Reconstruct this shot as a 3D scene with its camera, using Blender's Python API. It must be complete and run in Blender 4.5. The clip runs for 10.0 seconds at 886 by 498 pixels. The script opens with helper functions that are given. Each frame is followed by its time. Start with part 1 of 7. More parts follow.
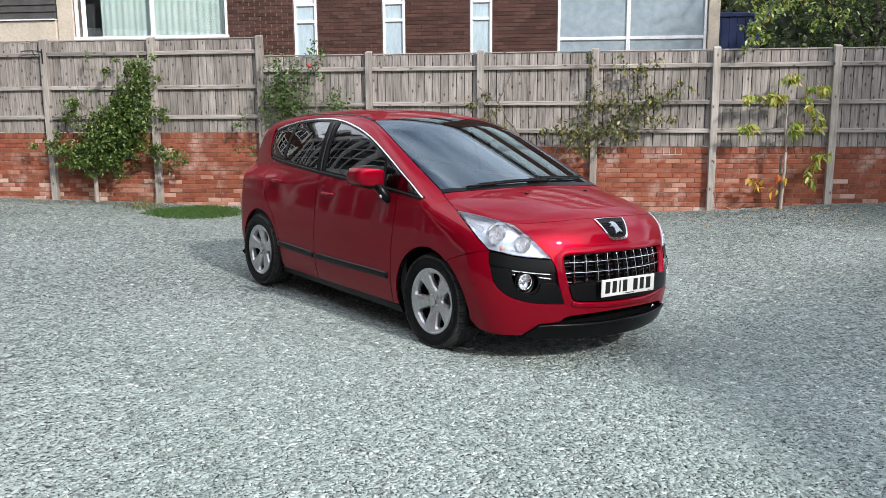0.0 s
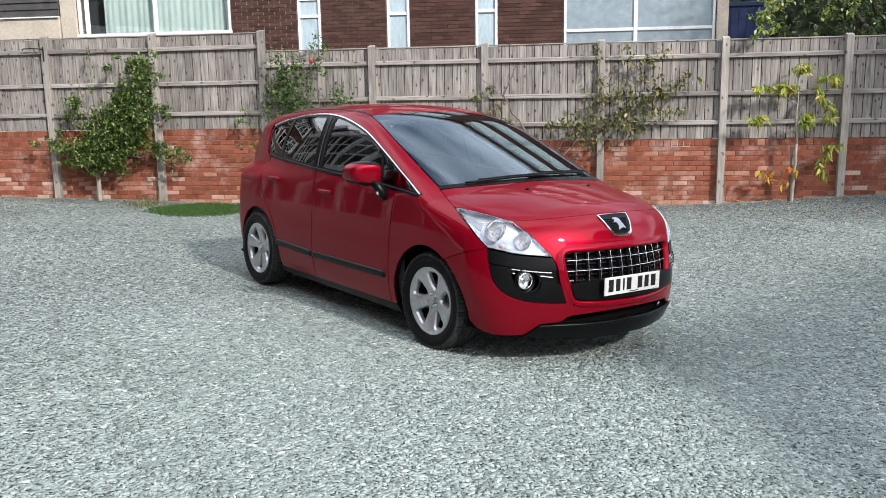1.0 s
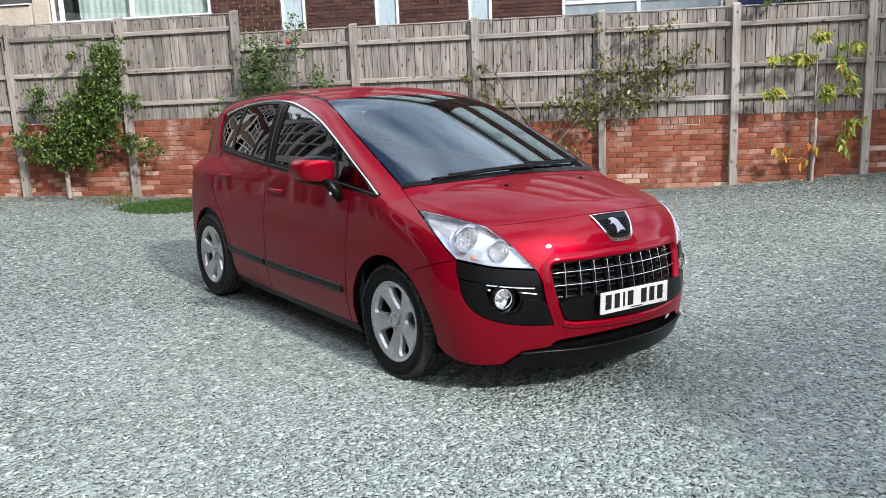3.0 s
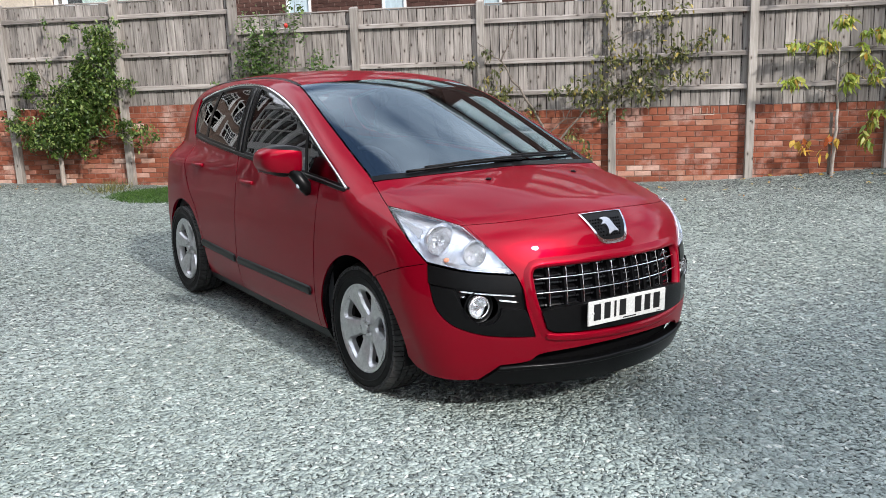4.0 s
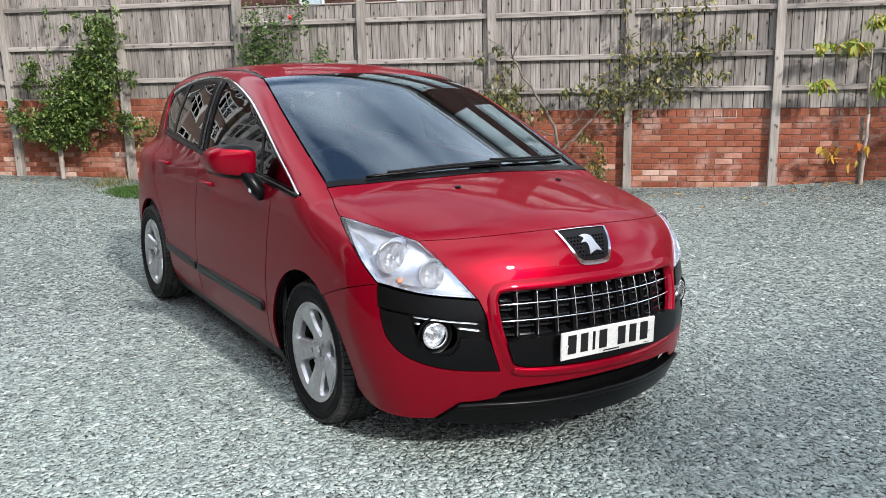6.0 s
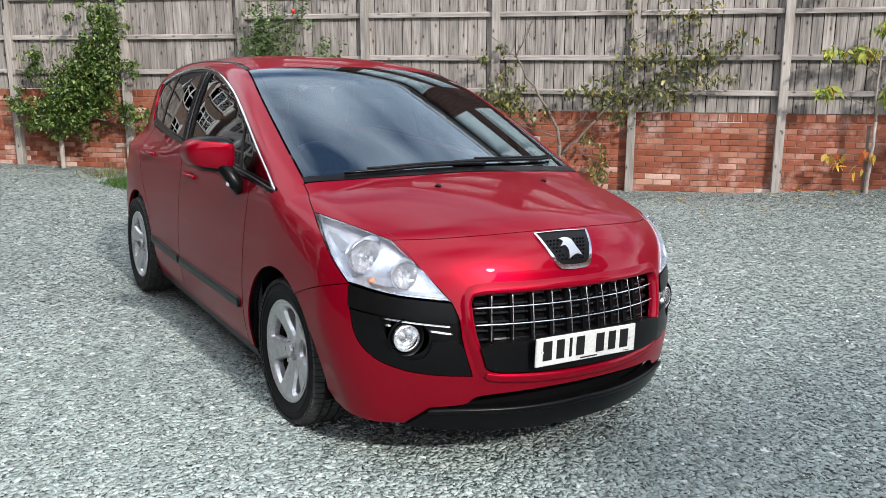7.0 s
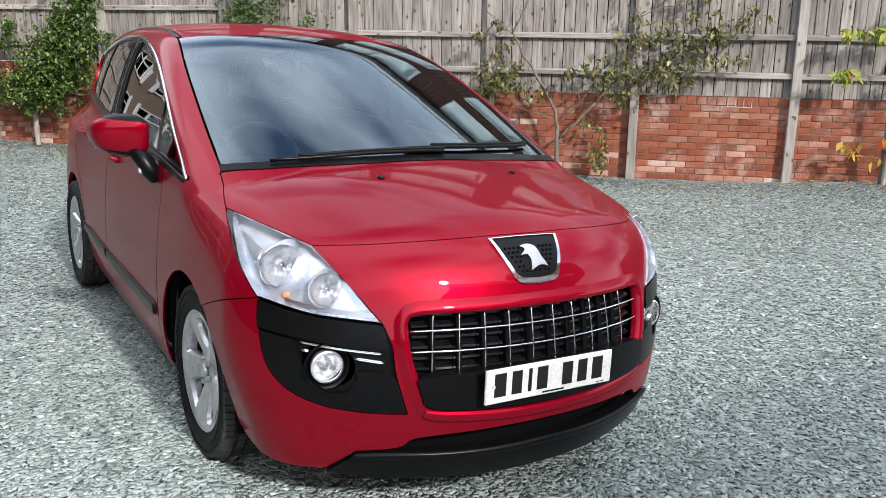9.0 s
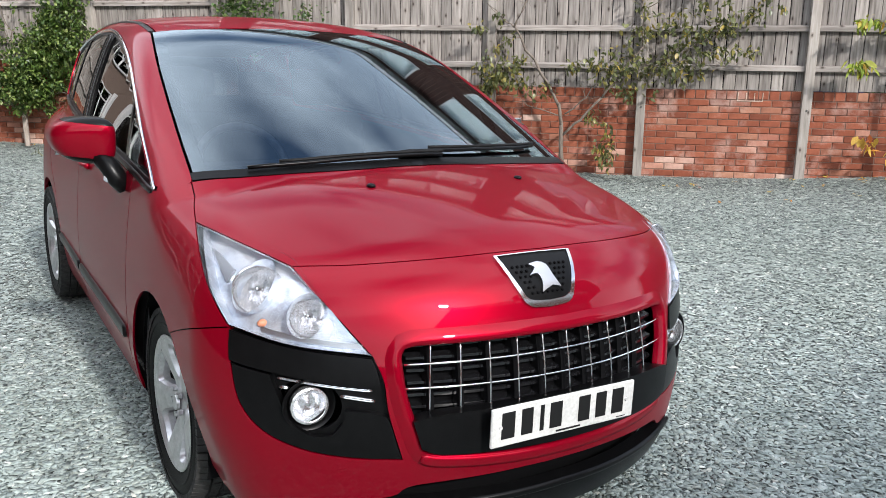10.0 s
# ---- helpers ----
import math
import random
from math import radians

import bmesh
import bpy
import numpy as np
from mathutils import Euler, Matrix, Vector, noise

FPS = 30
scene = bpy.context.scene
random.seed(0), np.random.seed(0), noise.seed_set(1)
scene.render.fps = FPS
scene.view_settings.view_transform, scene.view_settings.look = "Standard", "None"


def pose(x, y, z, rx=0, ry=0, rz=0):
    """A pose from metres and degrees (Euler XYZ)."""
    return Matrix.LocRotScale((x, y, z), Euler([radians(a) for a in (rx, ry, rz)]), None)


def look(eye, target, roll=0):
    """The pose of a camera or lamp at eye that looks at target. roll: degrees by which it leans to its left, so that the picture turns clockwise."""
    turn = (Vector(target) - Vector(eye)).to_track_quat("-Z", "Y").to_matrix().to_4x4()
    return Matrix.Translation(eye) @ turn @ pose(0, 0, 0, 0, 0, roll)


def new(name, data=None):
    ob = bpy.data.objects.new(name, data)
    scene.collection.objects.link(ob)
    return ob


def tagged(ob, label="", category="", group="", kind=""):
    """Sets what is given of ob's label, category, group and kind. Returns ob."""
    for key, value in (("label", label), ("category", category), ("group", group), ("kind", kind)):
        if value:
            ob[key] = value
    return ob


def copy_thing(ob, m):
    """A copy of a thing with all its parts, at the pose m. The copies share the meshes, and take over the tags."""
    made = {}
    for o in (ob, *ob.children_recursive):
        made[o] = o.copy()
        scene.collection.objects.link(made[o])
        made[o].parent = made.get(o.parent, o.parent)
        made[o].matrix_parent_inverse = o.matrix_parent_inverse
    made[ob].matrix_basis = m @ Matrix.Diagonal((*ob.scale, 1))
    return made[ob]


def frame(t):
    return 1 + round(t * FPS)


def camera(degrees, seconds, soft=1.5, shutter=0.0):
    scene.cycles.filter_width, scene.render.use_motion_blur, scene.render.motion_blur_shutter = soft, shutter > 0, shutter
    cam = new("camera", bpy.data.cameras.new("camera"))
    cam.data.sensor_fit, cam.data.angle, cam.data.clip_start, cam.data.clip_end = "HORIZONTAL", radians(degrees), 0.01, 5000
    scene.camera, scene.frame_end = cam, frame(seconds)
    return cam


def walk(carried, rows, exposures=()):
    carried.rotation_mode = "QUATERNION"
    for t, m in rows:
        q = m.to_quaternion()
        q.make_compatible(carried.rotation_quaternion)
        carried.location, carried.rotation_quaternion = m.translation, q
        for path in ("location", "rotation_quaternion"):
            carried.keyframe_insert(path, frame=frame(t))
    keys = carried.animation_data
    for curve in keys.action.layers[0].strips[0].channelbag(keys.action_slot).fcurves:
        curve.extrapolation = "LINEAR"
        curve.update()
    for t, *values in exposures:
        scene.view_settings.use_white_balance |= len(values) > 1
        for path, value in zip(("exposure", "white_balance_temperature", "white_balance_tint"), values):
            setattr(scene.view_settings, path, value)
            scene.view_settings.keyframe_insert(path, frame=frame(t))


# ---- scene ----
cam = camera(55.6, 10.0, soft=0.55)
PATH = [
    (0, (-4.209, -5.745, 1.689), (-3.002, -4.19, 1.336), -0.4),
    (0.5, (-4.198, -5.726, 1.688), (-2.995, -4.17, 1.324), -0.9),
    (1, (-4.045, -5.664, 1.683), (-2.859, -4.095, 1.317), -1.0),
    (1.5, (-3.847, -5.572, 1.685), (-2.677, -3.989, 1.332), -1.1),
    (2, (-3.686, -5.413, 1.671), (-2.509, -3.838, 1.304), -2.0),
    (2.5, (-3.495, -5.242, 1.672), (-2.323, -3.668, 1.284), -2.5),
    (4, (-2.854, -4.852, 1.619), (-1.729, -3.256, 1.187), -2.2),
    (4.5, (-2.654, -4.812, 1.611), (-1.565, -3.192, 1.179), -1.8),
    (5, (-2.504, -4.77, 1.599), (-1.436, -3.139, 1.151), -1.3),
    (5.5, (-2.423, -4.67, 1.597), (-1.351, -3.041, 1.152), -1.8),
    (6, (-2.34, -4.615, 1.587), (-1.267, -2.985, 1.152), -1.3),
    (7.5, (-2.097, -4.596, 1.562), (-1.046, -2.954, 1.114), 0.3),
    (8, (-1.999, -4.479, 1.551), (-0.941, -2.846, 1.089), 0.1),
    (8.5, (-1.853, -4.328, 1.539), (-0.781, -2.708, 1.063), -0.1),
    (9, (-1.66, -4.227, 1.525), (-0.624, -2.585, 1.043), 0.8),
    (9.5, (-1.54, -4.092, 1.51), (-0.523, -2.438, 1.029), 0.7),
    (10, (-1.474, -3.951, 1.511), (-0.444, -2.309, 1.019), 0.3),
]
walk(cam, [(t, look(eye, target, roll)) for t, eye, target, roll in PATH], ((0, 0.47), (4, 0.50), (7.5, 0.53), (10, 0.57)))

from mathutils.geometry import delaunay_2d_cdt
# ---- world, sun, exposure ----
SUN = Vector((0.03, -1.58, 1.0)).normalized()
elev = math.asin(SUN.z)
world = bpy.data.worlds.new("sky")
scene.world = world
world.use_nodes = True
wn, wl = world.node_tree.nodes, world.node_tree.links
wn.clear()
sky = wn.new("ShaderNodeTexSky")
sky.sky_type, sky.sun_disc = "NISHITA", False
sky.sun_elevation, sky.sun_rotation = elev, math.atan2(SUN.x, SUN.y)
sky.dust_density, sky.air_density = 1.5, 1.0
wco = wn.new("ShaderNodeTexCoord")
wmap = wn.new("ShaderNodeMapping")
wmap.inputs["Scale"].default_value = (1.0, 1.0, 2.2)
wmap.inputs["Location"].default_value = (0.01, 2.89, 1.62)
wnoi = wn.new("ShaderNodeTexNoise")
wnoi.inputs["Scale"].default_value, wnoi.inputs["Detail"].default_value, wnoi.inputs["Roughness"].default_value = 1.7, 4, 0.45
wramp = wn.new("ShaderNodeValToRGB")
wramp.color_ramp.elements[0].position, wramp.color_ramp.elements[1].position = 0.36, 0.62
wmix = wn.new("ShaderNodeMix")
wmix.data_type = "RGBA"
wmix.inputs["B"].default_value = (12.4, 13.1, 14.5, 1)
wbg = wn.new("ShaderNodeBackground")
wbg.inputs["Strength"].default_value = 0.15
wout = wn.new("ShaderNodeOutputWorld")
wl.new(wco.outputs["Generated"], wmap.inputs["Vector"])
wl.new(wmap.outputs["Vector"], wnoi.inputs["Vector"])
wl.new(wnoi.outputs["Fac"], wramp.inputs["Fac"])
wl.new(wramp.outputs["Color"], wmix.inputs["Factor"])
wl.new(sky.outputs["Color"], wmix.inputs["A"])
wl.new(wmix.outputs["Result"], wbg.inputs["Color"])
wl.new(wbg.outputs["Background"], wout.inputs["Surface"])
sun = new("sun", bpy.data.lights.new("sun", "SUN"))
sun.data.energy, sun.data.angle, sun.data.color = 3.4, radians(3.2), (1.0, 0.975, 0.945)
sun.matrix_world = look((0, 0, 30), Vector((0, 0, 30)) - SUN)

# ---- materials ----


def nodes_of(name):
    m = bpy.data.materials.new(name)
    m.use_nodes = True
    nt = m.node_tree
    return m, nt, nt.nodes["Principled BSDF"]


def ramp_node(nt, stops):
    r = nt.nodes.new("ShaderNodeValToRGB")
    e = r.color_ramp.elements
    while len(e) < len(stops):
        e.new(0.5)
    for el, (p, c) in zip(e, stops):
        el.position, el.color = p, (*c, 1)
    return r


def noise_node(nt, scale, detail=4, rough=0.6, stretch=None, vec="Object"):
    co = nt.nodes.new("ShaderNodeTexCoord")
    n = nt.nodes.new("ShaderNodeTexNoise")
    n.inputs["Scale"].default_value, n.inputs["Detail"].default_value, n.inputs["Roughness"].default_value = scale, detail, rough
    if stretch:
        mp = nt.nodes.new("ShaderNodeMapping")
        mp.inputs["Scale"].default_value = stretch
        nt.links.new(co.outputs[vec], mp.inputs["Vector"])
        nt.links.new(mp.outputs["Vector"], n.inputs["Vector"])
    else:
        nt.links.new(co.outputs[vec], n.inputs["Vector"])
    return n


def mix_node(nt, a, b, fac, mode="MIX"):
    m = nt.nodes.new("ShaderNodeMix")
    m.data_type, m.blend_type = "RGBA", mode
    for sock, v in (("A", a), ("B", b), ("Factor", fac)):
        if hasattr(v, "links"):
            nt.links.new(v, m.inputs[sock])
        else:
            m.inputs[sock].default_value = v if sock == "Factor" else (*v, 1)
    return m.outputs["Result"]


def surface(name, stops, scale, rough=0.7, bump=0.2, bump_scale=None, fine=None, stretch=None, metal=0.0, vary=0.0, island=0.0, spec=0.5, dist=0.01, coat=0.0):
    """Two-scale procedural surface: coarse colour noise, fine grain, bump, and variation by object or by island."""
    m, nt, p = nodes_of(name)
    n1 = noise_node(nt, scale, 5, 0.6, stretch)
    r = ramp_node(nt, stops)
    nt.links.new(n1.outputs["Fac"], r.inputs["Fac"])
    col = r.outputs["Color"]
    n2 = noise_node(nt, fine or scale * 9, 6, 0.65, stretch)
    g = ramp_node(nt, [(0.25, (0.62, 0.62, 0.62)), (0.75, (1.3, 1.3, 1.3))])
    nt.links.new(n2.outputs["Fac"], g.inputs["Fac"])
    col = mix_node(nt, col, g.outputs["Color"], 0.6, "MULTIPLY")
    for amount, sock in ((vary, "Random"), (island, "Random Per Island")):
        if amount:
            src = nt.nodes.new("ShaderNodeObjectInfo" if sock == "Random" else "ShaderNodeNewGeometry")
            k = ramp_node(nt, [(0.0, (1 - amount,) * 3), (1.0, (1 + amount,) * 3)])
            nt.links.new(src.outputs[sock], k.inputs["Fac"])
            col = mix_node(nt, col, k.outputs["Color"], 1.0, "MULTIPLY")
    nt.links.new(col, p.inputs["Base Color"])
    p.inputs["Roughness"].default_value, p.inputs["Metallic"].default_value = rough, metal
    p.inputs["Specular IOR Level"].default_value = spec
    p.inputs["Coat Weight"].default_value = coat
    if bump:
        b = nt.nodes.new("ShaderNodeBump")
        b.inputs["Strength"].default_value, b.inputs["Distance"].default_value = bump, dist
        n3 = noise_node(nt, bump_scale or scale * 12, 5, 0.6, stretch)
        nt.links.new(n3.outputs["Fac"], b.inputs["Height"])
        nt.links.new(b.outputs["Normal"], p.inputs["Normal"])
    return m


def plain(name, color, rough=0.5, metal=0.0, coat=0.0, spec=0.5):
    m, nt, p = nodes_of(name)
    p.inputs["Base Color"].default_value = (*color, 1)
    p.inputs["Roughness"].default_value, p.inputs["Metallic"].default_value = rough, metal
    p.inputs["Coat Weight"].default_value, p.inputs["Specular IOR Level"].default_value = coat, spec
    return m


def glassy(name, tint, ior=1.5, rough=0.0, amount=(1.0, 1.0, 1.0)):
    """Thin pane: tinted see-through with a Fresnel gloss."""
    m, nt, p = nodes_of(name)
    nt.nodes.remove(p)
    out = nt.nodes["Material Output"]
    tr = nt.nodes.new("ShaderNodeBsdfTransparent")
    tr.inputs["Color"].default_value = (*tint, 1)
    gl = nt.nodes.new("ShaderNodeBsdfGlossy")
    gl.inputs["Roughness"].default_value = rough
    gl.inputs["Color"].default_value = (*amount, 1)
    fr = nt.nodes.new("ShaderNodeFresnel")
    fr.inputs["IOR"].default_value = ior
    mx = nt.nodes.new("ShaderNodeMixShader")
    nt.links.new(fr.outputs["Fac"], mx.inputs["Fac"])
    nt.links.new(tr.outputs["BSDF"], mx.inputs[1])
    nt.links.new(gl.outputs["BSDF"], mx.inputs[2])
    nt.links.new(mx.outputs["Shader"], out.inputs["Surface"])
    return m


def paint_red():
    m, nt, p = nodes_of("red metallic paint")
    n = noise_node(nt, 900, 2, 0.5)
    r = ramp_node(nt, [(0.3, (0.176, 0.0006, 0.008)), (0.7, (0.238, 0.0011, 0.012))])
    nt.links.new(n.outputs["Fac"], r.inputs["Fac"])
    nt.links.new(r.outputs["Color"], p.inputs["Base Color"])
    p.inputs["Metallic"].default_value, p.inputs["Roughness"].default_value = 0.45, 0.38
    p.inputs["Specular IOR Level"].default_value = 0.0
    p.inputs["Coat Weight"].default_value, p.inputs["Coat Roughness"].default_value = 0.42, 0.004
    p.inputs["Coat IOR"].default_value = 1.5
    return m


RED = paint_red()
BLACK_PLASTIC = surface("black grained plastic", [(0.3, (0.0022, 0.0022, 0.0024)), (0.7, (0.004, 0.004, 0.0043))], 40, 0.30, 0.12, 900, dist=0.001, spec=0.14)
# near-black base colour carries the shade of gaps and hollows
DARK = plain("cavity shade black", (0.004, 0.004, 0.0045), 0.9, spec=0.05)
GLOSS_BLACK = plain("gloss black trim", (0.008, 0.008, 0.009), 0.08, 0, 0.5)
RUBBER = surface("tyre rubber", [(0.3, (0.004, 0.004, 0.0043)), (0.7, (0.010, 0.010, 0.0103))], 12, 0.6, 0.25, 300, dist=0.002, spec=0.15)
TREAD = surface("dusty tread rubber", [(0.3, (0.022, 0.022, 0.022)), (0.7, (0.052, 0.051, 0.050))], 25, 0.8, 0.2, 200, dist=0.002, spec=0.2)
ALLOY = surface("silver painted alloy", [(0.3, (0.48, 0.48, 0.49)), (0.7, (0.57, 0.57, 0.58))], 6, 0.28, 0.03, 500, metal=0.7)
CHROME = plain("chrome", (0.78, 0.79, 0.8), 0.12, 1.0)
SATIN = plain("satin metal", (0.55, 0.55, 0.56), 0.3, 1.0)
STEEL_DARK = surface("worn brake steel", [(0.3, (0.09, 0.085, 0.08)), (0.7, (0.2, 0.19, 0.18))], 30, 0.5, 0.1, 200, metal=0.8)
WINDSCREEN = glassy("windscreen glass", (0.46, 0.53, 0.57), 2.7, 0.0, (0.80, 0.93, 1.0))
SIDE_GLASS = glassy("tinted side glass", (0.26, 0.30, 0.29), 1.8)
LENS = glassy("clear lamp lens", (0.93, 0.94, 0.95), 1.5)
PANE = glassy("window pane", (0.90, 0.94, 0.94), 1.6)
REFLECTOR = surface("bright lamp reflector", [(0.3, (0.66, 0.67, 0.69)), (0.7, (0.86, 0.86, 0.88))], 25, 0.12, 0.3, 90, metal=0.85, dist=0.004)
# the bluish tint puts reflected sky into the housing's colour
LAMP_HOUSING = surface("sky-tinted pale lamp housing", [(0.32, (0.55, 0.61, 0.71)), (0.68, (0.86, 0.89, 0.94))], 14, 0.12, 0.45, 34, metal=0.65, dist=0.01)
BARREL = surface("dark rim barrel", [(0.3, (0.012, 0.012, 0.012)), (0.7, (0.035, 0.034, 0.033))], 20, 0.55, 0.1, 100, metal=0.4, spec=0.2)
AMBER = plain("amber bulb", (0.62, 0.24, 0.13), 0.35, 0, 0.3)
PLATE_WHITE = surface("white plate", [(0.3, (0.47, 0.47, 0.455)), (0.7, (0.54, 0.54, 0.52))], 10, 0.35, 0.0)
PLATE_INK = plain("black plate ink", (0.008, 0.008, 0.008), 0.5, spec=0.2)
# paler than the leather: the light it catches is put into the colour
WHEEL_LEATHER = surface("wheel leather with painted light", [(0.3, (0.30, 0.31, 0.33)), (0.7, (0.40, 0.41, 0.43))], 30, 0.3, 0.1, 300, dist=0.001)
CABIN = surface("charcoal cabin trim", [(0.3, (0.022, 0.023, 0.026)), (0.7, (0.035, 0.036, 0.04))], 20, 0.7, 0.2, 400, dist=0.002)
TAIL_RED = plain("red lamp plastic", (0.35, 0.01, 0.012), 0.12, 0, 0.6)
SEAT = surface("dark grey seat cloth", [(0.3, (0.045, 0.047, 0.052)), (0.7, (0.075, 0.077, 0.082))], 30, 0.9, 0.3, 500, dist=0.003)
PALE_TRIM = surface("grey headlining", [(0.3, (0.12, 0.12, 0.115)), (0.7, (0.16, 0.155, 0.15))], 20, 0.9, 0.1, 300)

WOOD_STOPS = [(0.27, (0.115, 0.102, 0.092)), (0.5, (0.25, 0.228, 0.21)), (0.76, (0.36, 0.332, 0.31))]


def wood(name, stops, along, vary):
    """Silvered softwood: long grain, dark knots, weather stains. along: the stretch of the grain."""
    m, nt, p = nodes_of(name)
    info = nt.nodes.new("ShaderNodeObjectInfo")
    co = nt.nodes.new("ShaderNodeTexCoord")
    add = nt.nodes.new("ShaderNodeVectorMath")
    mul = nt.nodes.new("ShaderNodeVectorMath")
    mul.operation = "MULTIPLY_ADD"
    add.operation = "SCALE"
    add.inputs["Scale"].default_value = 1.0
    comb = nt.nodes.new("ShaderNodeCombineXYZ")
    for k in "XYZ":
        nt.links.new(info.outputs["Random"], comb.inputs[k])
    mul.inputs[1].default_value = (17.0, 23.0, 31.0)
    nt.links.new(comb.outputs["Vector"], mul.inputs[0])
    nt.links.new(co.outputs["Object"], mul.inputs[2])
    vec = mul.outputs["Vector"]

    def tex(scale, detail, stretch):
        mp = nt.nodes.new("ShaderNodeMapping")
        mp.inputs["Scale"].default_value = stretch
        n = nt.nodes.new("ShaderNodeTexNoise")
        n.inputs["Scale"].default_value, n.inputs["Detail"].default_value = scale, detail
        nt.links.new(vec, mp.inputs["Vector"])
        nt.links.new(mp.outputs["Vector"], n.inputs["Vector"])
        return n.outputs["Fac"]

    grain = tex(42, 6, along)
    r = ramp_node(nt, stops)
    nt.links.new(grain, r.inputs["Fac"])
    stain = ramp_node(nt, [(0.3, (0.58, 0.56, 0.55)), (0.6, (1.15, 1.14, 1.13))])
    nt.links.new(tex(2.6, 5, tuple(0.4 + 0.6 * v for v in along)), stain.inputs["Fac"])
    col = mix_node(nt, r.outputs["Color"], stain.outputs["Color"], 0.75, "MULTIPLY")
    vor = nt.nodes.new("ShaderNodeTexVoronoi")
    vor.inputs["Scale"].default_value = 5.6
    vor.voronoi_dimensions = "2D"
    split, flat = nt.nodes.new("ShaderNodeSeparateXYZ"), nt.nodes.new("ShaderNodeCombineXYZ")
    nt.links.new(vec, split.inputs["Vector"])
    for source, target, squeeze in (("X", "X", along[0]), ("Z", "Y", along[2])):
        scale = nt.nodes.new("ShaderNodeMath")
        scale.operation = "MULTIPLY"
        scale.inputs[1].default_value = 0.5 + 0.5 * squeeze
        nt.links.new(split.outputs[source], scale.inputs[0])
        nt.links.new(scale.outputs["Value"], flat.inputs[target])
    nt.links.new(flat.outputs["Vector"], vor.inputs["Vector"])
    knot = ramp_node(nt, [(0.03, (0.10, 0.075, 0.065)), (0.06, (0.6, 0.56, 0.54)), (0.12, (1, 1, 1))])
    nt.links.new(vor.outputs["Distance"], knot.inputs["Fac"])
    col = mix_node(nt, col, knot.outputs["Color"], 0.85, "MULTIPLY")
    k = ramp_node(nt, [(0.0, (1 - vary, 1 - vary, 1 - vary)), (1.0, (1 + vary, 1 + 0.95 * vary, 1 + 0.9 * vary))])
    nt.links.new(info.outputs["Random"], k.inputs["Fac"])
    col = mix_node(nt, col, k.outputs["Color"], 1.0, "MULTIPLY")
    nt.links.new(col, p.inputs["Base Color"])
    p.inputs["Roughness"].default_value, p.inputs["Specular IOR Level"].default_value = 0.85, 0.25
    b = nt.nodes.new("ShaderNodeBump")
    b.inputs["Strength"].default_value, b.inputs["Distance"].default_value = 0.5, 0.004
    nt.links.new(grain, b.inputs["Height"])
    nt.links.new(b.outputs["Normal"], p.inputs["Normal"])
    return m


BOARD_WOOD = wood("weathered grey board", WOOD_STOPS, (1.0, 1.0, 0.07), 0.17)
RAIL_WOOD = wood("weathered grey rail", [(0.25, (0.16, 0.14, 0.125)), (0.5, (0.27, 0.245, 0.225)), (0.78, (0.38, 0.35, 0.33))], (0.07, 1.0, 1.0), 0.12)
POST_WOOD = wood("weathered grey post", [(0.25, (0.19, 0.17, 0.15)), (0.5, (0.29, 0.265, 0.24)), (0.78, (0.38, 0.355, 0.33))], (1.0, 1.0, 0.07), 0.1)


def brick_mat(name, stops, random_stops, vary_from, pale=0.42):
    m, nt, p = nodes_of(name)
    src = nt.nodes.new("ShaderNodeObjectInfo" if vary_from == "Random" else "ShaderNodeNewGeometry")
    base = ramp_node(nt, random_stops)
    nt.links.new(src.outputs[vary_from], base.inputs["Fac"])
    n1 = noise_node(nt, 9, 6, 0.7)
    st = ramp_node(nt, stops)
    nt.links.new(n1.outputs["Fac"], st.inputs["Fac"])
    col = mix_node(nt, base.outputs["Color"], st.outputs["Color"], 0.8, "MULTIPLY")
    n2 = noise_node(nt, 2.2, 7, 0.7)
    nt.links.new(src.outputs["Position"] if vary_from != "Random" else nt.nodes.new("ShaderNodeNewGeometry").outputs["Position"], n2.inputs["Vector"])
    w = ramp_node(nt, [(0.53, (0, 0, 0)), (0.70, (pale, pale, pale))])
    nt.links.new(n2.outputs["Fac"], w.inputs["Fac"])
    col = mix_node(nt, col, (0.62, 0.5, 0.44), w.outputs["Color"])
    nt.links.new(col, p.inputs["Base Color"])
    p.inputs["Roughness"].default_value, p.inputs["Specular IOR Level"].default_value = 0.9, 0.2
    b = nt.nodes.new("ShaderNodeBump")
    b.inputs["Strength"].default_value, b.inputs["Distance"].default_value = 0.5, 0.004
    n3 = noise_node(nt, 120, 5, 0.7)
    nt.links.new(n3.outputs["Fac"], b.inputs["Height"])
    nt.links.new(b.outputs["Normal"], p.inputs["Normal"])
    return m


BRICK_STOPS = [(0.25, (0.6, 0.55, 0.52)), (0.7, (1.15, 1.1, 1.1))]
RED_RANDOM = [(0.0, (0.175, 0.056, 0.033)), (0.3, (0.235, 0.074, 0.042)), (0.62, (0.285, 0.096, 0.055)), (0.9, (0.21, 0.069, 0.042)), (0.99, (0.38, 0.19, 0.125))]
PALE_RANDOM = [(0.0, (0.32, 0.13, 0.09)), (0.5, (0.42, 0.22, 0.16)), (1.0, (0.56, 0.42, 0.35))]
BRICK = brick_mat("red brick", BRICK_STOPS, RED_RANDOM, "Random")
BRICK_JOINED = brick_mat("red brick course", BRICK_STOPS, RED_RANDOM, "Random Per Island")
